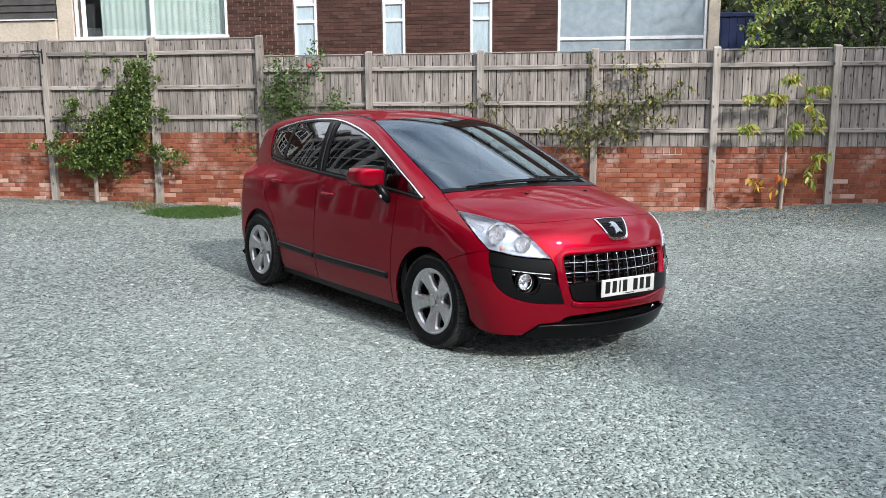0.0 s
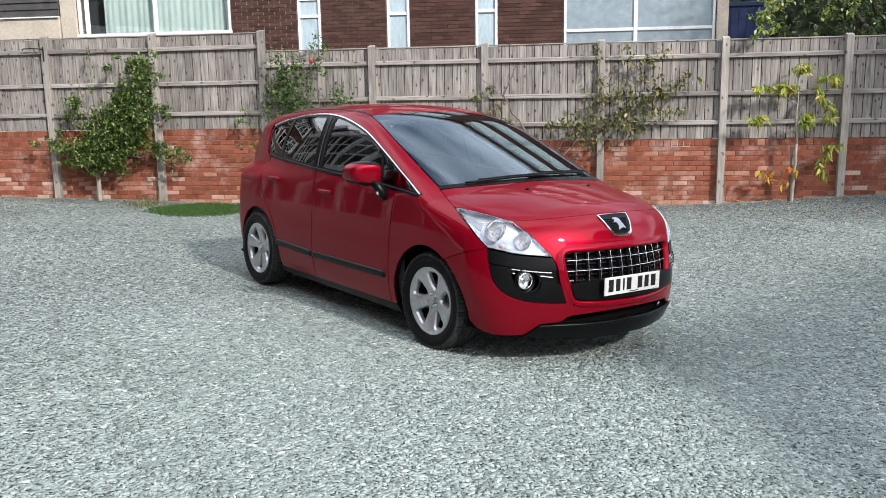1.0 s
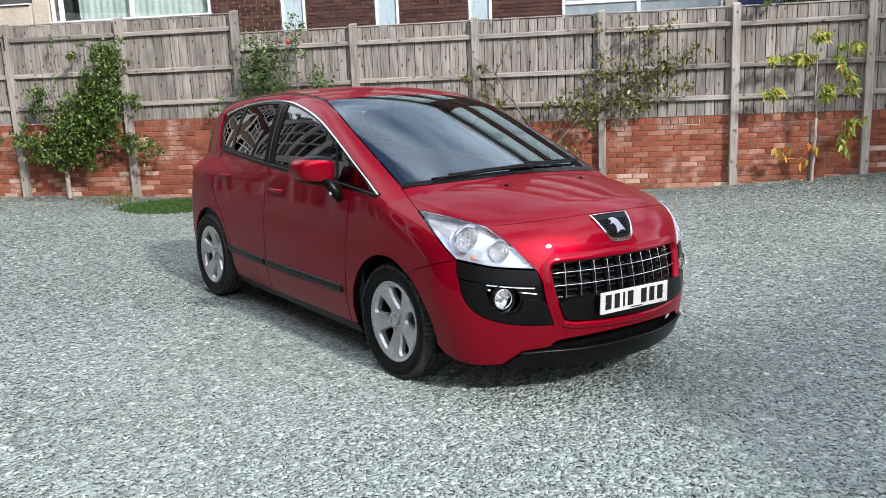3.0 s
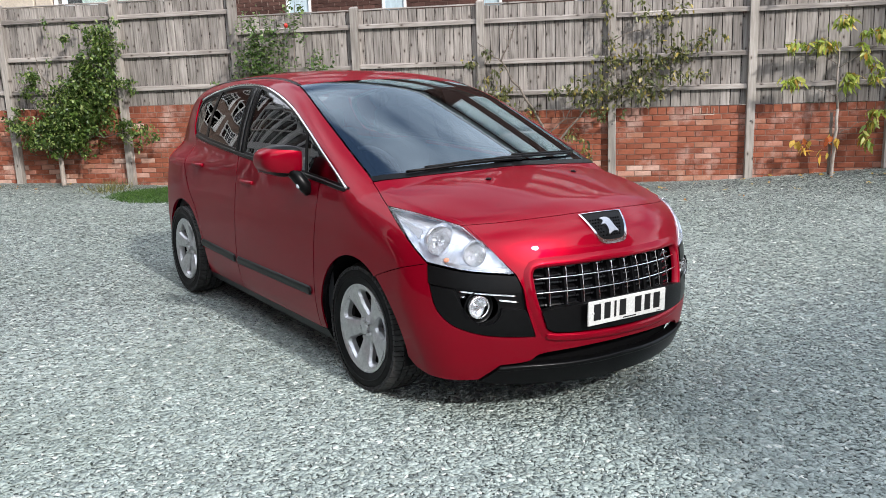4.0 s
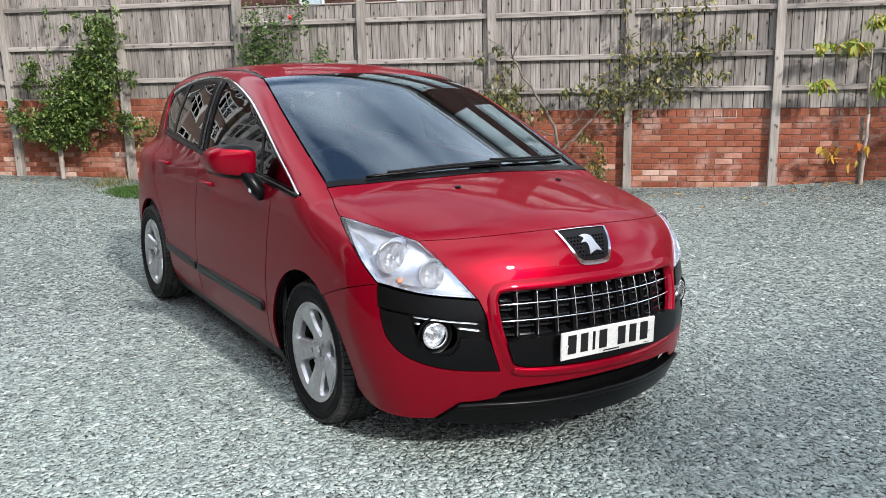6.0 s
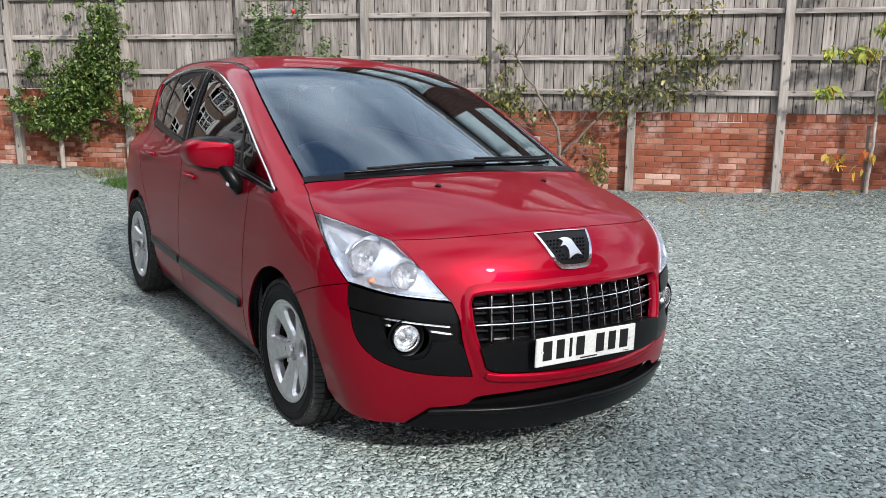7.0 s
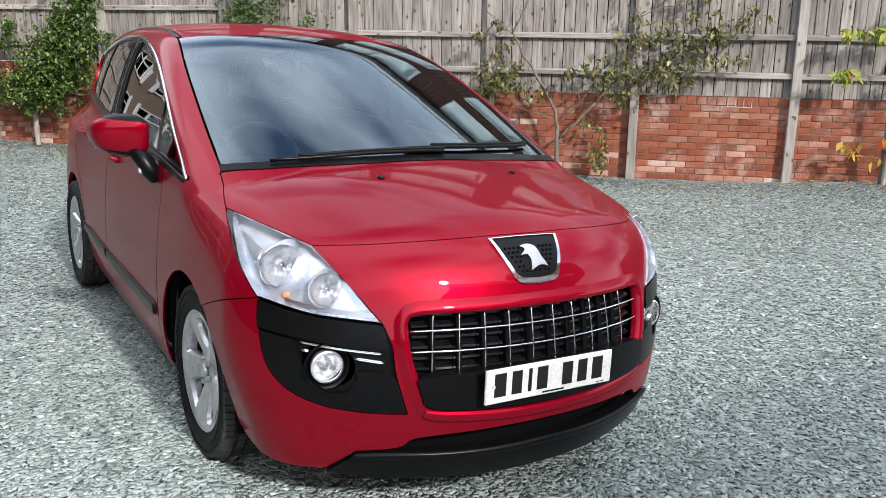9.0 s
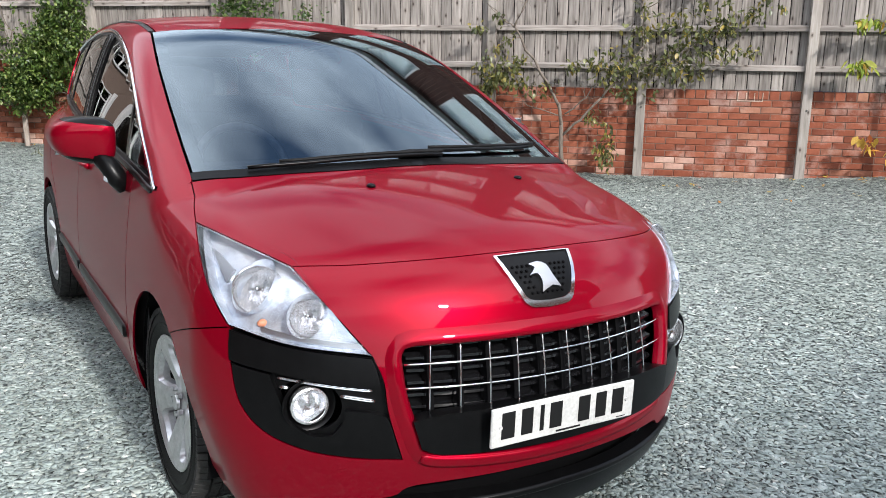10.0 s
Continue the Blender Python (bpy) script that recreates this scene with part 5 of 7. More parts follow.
    for y0, y1, m in ((0.262, 0.275, GLOSS_BLACK), (0.205, 0.215, BLACK_PLASTIC), (0.335, 0.345, BLACK_PLASTIC)):
        ribbon("pillar_trim", seg(*yz((y0, 1.115), (y1, 1.32), (y0, 1.515))), SIDE_ON, 0.004 if m is GLOSS_BLACK else 0.0012, m, frame_ob, s, 0.002)
    # waist seal under the panes
    ribbon("waist_seal", DLO_LOW + np.array([0, 0, -0.004]), SIDE_ON, 0.011, BLACK_PLASTIC, car, s, 0.003)
    # sill and rub strips
    sill = loop(seg(*yz((-0.935, 0.232), (0.935, 0.222))), seg(*yz((0.935, 0.222), (0.945, 0.175))), seg(*yz((0.945, 0.175), (-0.955, 0.18))), seg(*yz((-0.955, 0.18), (-0.935, 0.232))))
    panel("sill", [sill], SIDE_ON, BLACK_PLASTIC, car, flip=s, spacing=0.04, level=-0.006, depth=0.03)
    ribbon("rub_strip", seg(*yz((-0.83, 0.435), (0.255, 0.425))), SIDE_ON, 0.026, BLACK_PLASTIC, front_door, s, 0.012, "black door rub strip")
    ribbon("rub_strip", seg(*yz((0.29, 0.425), (0.93, 0.440))), SIDE_ON, 0.026, BLACK_PLASTIC, rear_door, s, 0.012, "black door rub strip")
    for par, y0 in ((front_door, 0.08), (rear_door, 1.0)):
        P = [on_skin((0.85, y0 + dy, 0.945 + (0.04 if y0 > 0.5 else 0)), SIDE_ON, 0.018 * math.sin(math.pi * (dy + 0.1) / 0.2) + 0.002)[0] for dy in np.linspace(-0.095, 0.095, 13)]
        v, f = tube([(s * p[0], p[1], p[2]) for p in P], [0.013] * 13, 10)
        handle = part("door_handle", mesh_of("door_handle", v, f, RED, True), None, par)
        c = on_skin((0.85, y0, 0.942 + (0.04 if y0 > 0.5 else 0)), SIDE_ON)[0]
        cup = [on_skin((0.85, y0 + 0.062 * math.cos(w), c[2] + 0.030 * math.sin(w)), SIDE_ON, 0.0015)[0] for w in np.linspace(0, 2 * math.pi, 20, endpoint=False)]
        rim_in = [on_skin((0.85, y0 + 0.045 * math.cos(w), c[2] + 0.020 * math.sin(w)), SIDE_ON, 0.0028)[0] for w in np.linspace(0, 2 * math.pi, 20, endpoint=False)]
        v = [(s * p[0], p[1], p[2]) for p in cup + rim_in] + [(s * (c[0] + 0.001), c[1], c[2])]
        f = [(k, (k + 1) % 20, 20 + (k + 1) % 20, 20 + k) for k in range(20)] + [(20 + k, 20 + (k + 1) % 20, 40) for k in range(20)]
        part("cup", mesh_of("cup", v, f if s > 0 else [q[::-1] for q in f], RED, True), None, handle)
    # inner skin that closes the doors
    inner = loop(seg(*yz((-1.0, 0.2), (-1.0, 1.0))), seg(*yz((-1.0, 1.0), (0.3, 1.08), (1.7, 1.12))), seg(*yz((1.7, 1.12), (1.8, 0.3))), seg(*yz((1.8, 0.3), (-1.0, 0.2))))
    panel("door_lining", [inner], SIDE_ON, CABIN, car, flip=s, spacing=0.1, level=-0.055, solid=False)

    # lamp behind a clear lens
    hl = loop(HL_TOP, HL_OUT, HL_LOW, HL_IN)
    axis = Vector((0.25, -1, 0.12)).normalized()
    rot = axis.to_track_quat("Z", "Y").to_matrix().to_4x4()
    bowls = (((0.753, -1.840, 0.843), 0.063), ((0.658, -1.966, 0.789), 0.049))
    t = np.linspace(0, 2 * np.pi, 30, endpoint=False)
    holes = []
    for c, r in bowls:
        M = Matrix.Translation(c) @ rot
        ring = np.array([tuple(M @ Vector((0.99 * r * math.cos(w), 0.99 * r * math.sin(w), 0))) for w in t])
        O, D, a, b = NOSE_ON.rays(NOSE_ON.flat(ring))
        holes.append(root(O, D, 0.0, a, b))
    lamp = panel("headlight", [hl, *holes], NOSE_ON, LAMP_HOUSING, car, "clear headlight with round chrome reflectors", flip=s, spacing=0.014, gap=0.004, level=-0.04, depth=-0.04)
    panel("lens", [hl], NOSE_ON, LENS, lamp, flip=s, spacing=0.02, gap=0.0022, level=0.0, depth=0.006).visible_shadow = False
    for c, r in bowls:
        M = Matrix.Translation(c) @ rot
        prof = [(1.10, -0.03), (1.12, 0.002), (1.08, 0.006), (1.0, 0.002), (0.93, -0.010), (0.78, -0.026), (0.58, -0.042), (0.36, -0.051), (0.17, -0.054), (0.15, -0.030), (0.10, -0.026), (0.0, -0.026)]
        V, Fc = [], []
        k = 44
        for i, (rr, zz) in enumerate(prof):
            for j in range(k):
                dz = 0.0032 * math.sin(15 * rr * math.cos(2 * math.pi * j / k)) * (0.3 < rr < 0.95)
                V.append((rr * r * math.cos(2 * math.pi * j / k), rr * r * math.sin(2 * math.pi * j / k), (zz + dz) * r / 0.06))
        for i in range(len(prof) - 1):
            Fc += [(i * k + j, i * k + (j + 1) % k, (i + 1) * k + (j + 1) % k, (i + 1) * k + j) for j in range(k)]
        V = [M @ Vector(v) for v in V]
        V = [(s * v.x, v.y, v.z) for v in V]
        bowl = part("reflector", mesh_of("reflector", V, Fc, REFLECTOR), None, lamp, "round chrome reflector")
        bm = bmesh.new()
        bmesh.ops.create_uvsphere(bm, u_segments=12, v_segments=8, radius=0.16 * r, matrix=Matrix.Translation(tuple((M @ Vector((0, 0, -0.022))) * Vector((s, 1, 1)))))
        part("bulb_cap", bm, CHROME, bowl, "", True)
    pocket = loop(seg((0.813, -1.592, 0.922), (0.800, -1.665, 0.905), (0.786, -1.74, 0.883)), seg((0.786, -1.74, 0.883), (0.811, -1.749, 0.85)), seg((0.811, -1.749, 0.85), (0.818, -1.673, 0.889), (0.813, -1.592, 0.922)))
    panel("pocket", [pocket], NOSE_ON, SATIN, lamp, "satin pocket in the lamp", flip=s, spacing=0.02, gap=0.0, level=-0.032, depth=0.008)
    for k, lift in ((0.30, -0.020), (0.62, -0.024)):
        ridge = HL_OUT[3:-4] * (1 - 0.10 * k) + np.array([0.02, -0.14 * k, 0.02 * k]) * 0.6
        ribbon("ridge", ridge, NOSE_ON, 0.005, SATIN, lamp, s, lift, low=-0.042)
    bez = loop(HL_LOW[6:-2] + np.array([0, 0, 0.012]), (HL_LOW[6:-2] + np.array([0, 0, 0.026]))[::-1])
    panel("bezel", [bez], NOSE_ON, SATIN, lamp, flip=s, spacing=0.02, gap=0.0, level=-0.028, depth=0.012)
    bm = bmesh.new()
    bmesh.ops.create_uvsphere(bm, u_segments=12, v_segments=8, radius=0.014, matrix=Matrix.Translation((s * 0.758, -1.890, 0.766)) @ Matrix.Diagonal((1.2, 0.8, 0.8, 1)))
    part("indicator_bulb", bm, AMBER, lamp, "amber indicator bulb", True)

    # black corner panel with the fog lamp
    FOGC = np.array([0.708, -2.05, 0.570])
    t = np.linspace(0, 2 * np.pi, 36, endpoint=False)
    fq = NOSE_ON.flat(np.array([FOGC]))[0]
    hole = np.stack([fq[0] + 0.085 * np.cos(t), fq[1] + 0.066 * np.sin(t)], -1)
    O, D, a, b = NOSE_ON.rays(hole)
    hole3 = root(O, D, 0.0, a, b)
    cp = loop(HL_LOW + np.array([0, 0, -0.004]), PANEL_IN, PANEL_LOW)
    corner = panel("corner_panel", [cp, hole3], NOSE_ON, BLACK_PLASTIC, car, "black plastic corner panel round the fog lamp", flip=s, spacing=0.02, level=-0.026, depth=0.02)
    up = HL_LOW + np.array([0, 0, -0.004])
    edge = seg((0.530, -2.139, 0.640), (0.548, -2.132, 0.630), (0.64, -2.06, 0.634), (0.766, -1.965, 0.653), (0.829, -1.896, 0.665), (0.850, -1.875, 0.672))
    fascia = loop(up, seg((0.54, -2.108, 0.704), (0.533, -2.125, 0.675), (0.530, -2.139, 0.640)), edge, seg((0.850, -1.875, 0.672), (0.848, -1.866, 0.71), (0.842, -1.858, 0.753)))
    panel("fascia", [fascia], NOSE_ON, BLACK_PLASTIC, corner, flip=s, spacing=0.02, level=0.005, depth=0.034, gap=0.002)
    cheek = loop(
        seg((0.850, -1.875, 0.668), (0.829, -1.896, 0.661), (0.770, -1.965, 0.649)), seg((0.770, -1.965, 0.649), (0.760, -1.99, 0.60), (0.745, -2.005, 0.555), (0.722, -2.03, 0.515), (0.685, -2.056, 0.493), (0.645, -2.085, 0.50)),
        seg((0.645, -2.085, 0.50), (0.622, -2.095, 0.53), (0.614, -2.099, 0.567)), seg((0.614, -2.099, 0.567), (0.558, -2.134, 0.565), (0.522, -2.150, 0.556)), seg((0.522, -2.150, 0.556), (0.511, -2.16, 0.54), (0.491, -2.195, 0.434)), PANEL_LOW[:-6],
    )
    panel("cheek", [cheek], NOSE_ON, BLACK_PLASTIC, corner, flip=s, spacing=0.02, level=0.0, depth=0.03, gap=0.0022)
    for ends in (((0.758, -1.975, 0.639), (0.66, -2.055, 0.627), (0.552, -2.13, 0.618)), ((0.755, -1.982, 0.615), (0.735, -2.0, 0.612)), ((0.625, -2.089, 0.601), (0.546, -2.137, 0.590))):
        ribbon("chrome_strip", seg(*ends, step=0.012), NOSE_ON, 0.0034, CHROME, corner, s, -0.012, "thin chrome strip", low=-0.03)
    p, n = on_skin(FOGC, NOSE_ON, -0.03)
    axis = Vector((0.18, -1, 0.05)).normalized()
    M = Matrix.Translation(tuple(p)) @ axis.to_track_quat("Z", "Y").to_matrix().to_4x4()

    def turned(prof, k=32):
        V, Fc = [], []
        for rr, zz in prof:
            V += [(rr * math.cos(2 * math.pi * j / k), rr * math.sin(2 * math.pi * j / k), zz) for j in range(k)]
        for i in range(len(prof) - 1):
            Fc += [(i * k + j, i * k + (j + 1) % k, (i + 1) * k + (j + 1) % k, (i + 1) * k + j) for j in range(k)]
        return [((M @ Vector(v)).x * s, (M @ Vector(v)).y, (M @ Vector(v)).z) for v in V], Fc

    V, Fc = turned([(0.072, 0.004), (0.06, -0.002), (0.052, -0.028), (0.0, -0.03)])
    fog = part("fog_lamp", mesh_of("fog_lamp", V, Fc, BLACK_PLASTIC, True), None, car, "round fog lamp in a black bezel")
    V, Fc = turned([(0.050, -0.010), (0.051, 0.012), (0.045, 0.014), (0.042, 0.006), (0.034, -0.008), (0.022, -0.017), (0.010, -0.020), (0.008, -0.006), (0.0, -0.004)])
    part("reflector", mesh_of("reflector", V, Fc, REFLECTOR), None, fog)
    V, Fc = turned([(0.045, 0.012), (0.03, 0.018), (0.0, 0.021)])
    part("lens", mesh_of("lens", V, Fc, LENS, True), None, fog)

    # wheel-arch liners
    for cy in (-1.3065, 1.3065):
        V, Fc = [], []
        k = 30
        for j in range(k + 1):
            tt = math.radians(-15 + 210 * j / k)
            for x in (0.50, 0.86 if cy < 0 else 0.83):
                V.append((s * x, cy + 0.392 * math.cos(tt), 0.335 + 0.392 * math.sin(tt)))
            if j:
                Fc.append((2 * j - 2, 2 * j - 1, 2 * j + 1, 2 * j))
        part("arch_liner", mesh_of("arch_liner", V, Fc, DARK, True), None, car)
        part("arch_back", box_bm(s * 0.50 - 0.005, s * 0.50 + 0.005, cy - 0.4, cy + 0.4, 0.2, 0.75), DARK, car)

    # door mirror
    def mirror_shell(lo, hi, grow):
        """A slice, between two heights, of the mirror's rounded box."""
        bm = bmesh.new()
        bmesh.ops.create_uvsphere(bm, u_segments=48, v_segments=32, radius=1.0)
        for v in bm.verts:
            p = [math.copysign(abs(t) ** (2 / 4.2), t) for t in v.co]
            x, y, z = p
            bulge = 1.0 - 0.10 * x * x
            px = 0.106 * x
            pz = 0.084 * z * (1.0 + 0.06 * x) * bulge * (1 - 0.2 * max(0.0, -x) ** 2)
            py = 0.088 * y * (1.0 - 0.10 * z) - 0.035 * x - 0.012 * z
            if z < 0:
                px -= 0.020 * z * (x < 0)
            v.co = (px * grow, py * grow, pz * grow)
        geom = bm.verts[:] + bm.edges[:] + bm.faces[:]
        for z, up in ((lo, False), (hi, True)):
            geom = bm.verts[:] + bm.edges[:] + bm.faces[:]
            bmesh.ops.bisect_plane(bm, geom=geom, plane_co=(0, 0, z), plane_no=(0.10, 0, 1), clear_outer=up, clear_inner=not up)
        mm = pose(*((-0.992, -0.672, 1.134) if s < 0 else (0.955, -0.640, 1.098))) @ Matrix.Diagonal((s, 1, 1, 1))
        for v in bm.verts:
            v.co.x = -v.co.x
        bmesh.ops.transform(bm, matrix=mm, verts=bm.verts)
        return bm

    mirror = part("door_mirror", mirror_shell(-0.058, 0.064, 1.0), RED, front_door, "red door mirror with black top and base", True)
    part("cap", mirror_shell(0.065, 0.2, 1.004), BLACK_PLASTIC, mirror, smooth=True)
    part("base", mirror_shell(-0.2, -0.059, 0.994), BLACK_PLASTIC, mirror, smooth=True)
    v, f = tube([(s * 0.945, -0.735, 1.085), (s * 0.915, -0.762, 1.045), (s * 0.893, -0.79, 1.0), (s * 0.872, -0.79, 0.965)], [0.034, 0.036, 0.036, 0.026], 12)
    part("foot", mesh_of("foot", v, f, BLACK_PLASTIC, True), None, mirror)
    bm = bmesh.new()
    bmesh.ops.create_uvsphere(bm, u_segments=14, v_segments=8, radius=0.02, matrix=Matrix.Translation((s * 0.925, -0.782, 1.005)) @ Matrix.Diagonal((0.9, 0.6, 0.8, 1)))
    part("side_repeater", bm, LAMP_HOUSING, mirror, "clear side indicator", True)
    part("glass", box_bm(min(s * 0.91, s * 1.07), max(s * 0.91, s * 1.07), -0.588, -0.582, 1.07, 1.19, 0.002), CHROME, mirror)
    lampq = loop(seg(*yz((1.72, 1.14), (1.86, 1.16))), seg(*yz((1.86, 1.16), (1.93, 1.0), (1.92, 0.90))), seg(*yz((1.92, 0.90), (1.80, 0.91))), seg(*yz((1.80, 0.91), (1.72, 1.14))))
    panel("tail_lamp", [lampq], SIDE_ON, TAIL_RED, car, "red tail lamp", flip=s, spacing=0.03, level=0.004, depth=0.01)

# wipers, washer jets and the black scuttle
scuttle = mirrored(loop(seg((0, -1.442, 1.11), (0.3, -1.422, 1.1), (0.6, -1.357, 1.08), (0.766, -1.288, 1.055)), seg((0.766, -1.288, 1.055), (0.763, -1.25, 1.075)), seg((0.763, -1.25, 1.075), (0.6, -1.315, 1.1), (0.3, -1.38, 1.12), (0, -1.40, 1.13))))
panel("scuttle", [scuttle], TOP_ON, BLACK_PLASTIC, car, "black plastic scuttle below the windscreen", spacing=0.03, level=0.003, gap=0.0, depth=0.02)
for pts in (((-0.60, -1.33), (-0.40, -1.372), (-0.12, -1.395), (0.10, -1.395)), ((-0.06, -1.375), (0.22, -1.36), (0.48, -1.305), (0.62, -1.25))):
    P = [on_skin((x, y, 1.1), TOP_ON, 0.014)[0] for x, y in seg(*[(a, b, 0) for a, b in pts], step=0.05)[:, :2]]
    v, f = tube([tuple(p) for p in P], [0.007] * len(P), 8)
    wiper = part("wiper", mesh_of("wiper", v, f, BLACK_PLASTIC, True), None, car, "black wiper arm and blade")
    P2 = [(p[0] + 0.01, p[1] + 0.012, p[2] + 0.010) for p in P[2:]]
    v, f = tube(P2, [0.006] * len(P2), 8)
    part("blade", mesh_of("blade", v, f, RUBBER, True), None, wiper)
for x in (-0.29, 0.29):
    p, n = on_skin((x, -1.60, 1.0), TOP_ON, 0.002)
    bm = bmesh.new()
    bmesh.ops.create_uvsphere(bm, u_segments=14, v_segments=8, radius=0.014, matrix=Matrix.Translation(tuple(p)) @ Matrix.Diagonal((1, 1.2, 0.6, 1)))
    part("washer_jet", bm, BLACK_PLASTIC, car, smooth=True)
# black band inside the glass edge
band_o = mirrored(screen_half)
cen = np.array([0, -0.85, 1.35])
band_i = (band_o - cen) * np.array([0.93, 0.90, 1]) + cen
panel("screen_band", [band_o, band_i], TOP_ON, GLOSS_BLACK, windscreen, spacing=0.03, gap=0.004, level=-0.006, solid=False)

# underside
part("floor_pan", box_bm(-0.78, 0.78, -1.9, 1.9, 0.20, 0.26, 0.03), DARK, car)
part("engine_block", box_bm(-0.48, 0.48, -2.0, -1.0, 0.26, 0.80, 0.05), DARK, car)

# cabin
part("dashboard", box_bm(-0.70, 0.70, -1.30, -0.70, 0.62, 0.985, 0.07, 4), CABIN, car, smooth=True)
part("bulkhead", box_bm(-0.72, 0.72, -1.36, -1.30, 0.3, 1.02, 0.01), DARK, car)
V, Fc = [], []
for i in range(40):
    for j in range(10):
        a, b = 2 * math.pi * i / 40, 2 * math.pi * j / 10
        V.append(((0.185 + 0.016 * math.cos(b)) * math.cos(a), (0.185 + 0.016 * math.cos(b)) * math.sin(a), 0.016 * math.sin(b)))
        Fc.append((i * 10 + j, ((i + 1) % 40) * 10 + j, ((i + 1) % 40) * 10 + (j + 1) % 10, i * 10 + (j + 1) % 10))
MW = pose(-0.37, -0.62, 1.0, 62, 0, 0)
steer = part("steering_wheel", mesh_of("steering_wheel", [tuple(MW @ Vector(v)) for v in V], Fc, WHEEL_LEATHER, True), None, car, "leather steering wheel, its colour lightened for caught light")
hub = box_bm(-0.17, 0.17, -0.03, 0.03, -0.02, 0.02, 0.018, 2)
bmesh.ops.transform(hub, matrix=MW, verts=hub.verts)
part("spokes", hub, CABIN, steer)
for x, y in ((-0.37, 0.05), (0.37, 0.05)):
    seat = part("seat", box_bm(x - 0.25, x + 0.25, y - 0.45, y + 0.12, 0.42, 0.60, 0.06, 3), SEAT, car, "dark cloth front seat", True)
    bk = box_bm(-0.24, 0.24, -0.07, 0.07, 0, 0.62, 0.06, 3)
    bmesh.ops.transform(bk, matrix=pose(x, y + 0.10, 0.55, -14, 0, 0), verts=bk.verts)
    part("backrest", bk, SEAT, seat, smooth=True)
    hr = box_bm(-0.13, 0.13, -0.05, 0.05, 0, 0.19, 0.05, 3)
    bmesh.ops.transform(hr, matrix=pose(x, y + 0.265, 1.19, -12, 0, 0), verts=hr.verts)
    part("headrest", hr, SEAT, seat, smooth=True)
bench = part("rear_bench", box_bm(-0.62, 0.62, 0.65, 1.15, 0.45, 0.62, 0.06, 3), SEAT, car, "dark cloth rear bench", True)
bk = box_bm(-0.62, 0.62, -0.07, 0.07, 0, 0.62, 0.06, 3)
bmesh.ops.transform(bk, matrix=pose(0, 1.15, 0.58, -16, 0, 0), verts=bk.verts)
part("backrest", bk, SEAT, bench, smooth=True)
for x in (-0.4, 0, 0.4):
    hr = box_bm(-0.12, 0.12, -0.05, 0.05, 0, 0.15, 0.045, 3)
    bmesh.ops.transform(hr, matrix=pose(x, 1.33, 1.18, -12, 0, 0), verts=hr.verts)
    part("headrest", hr, SEAT, bench, smooth=True)
part("rear_mirror", box_bm(-0.11, 0.11, -0.50, -0.47, 1.40, 1.47, 0.012, 2), CABIN, car, "interior mirror", True)


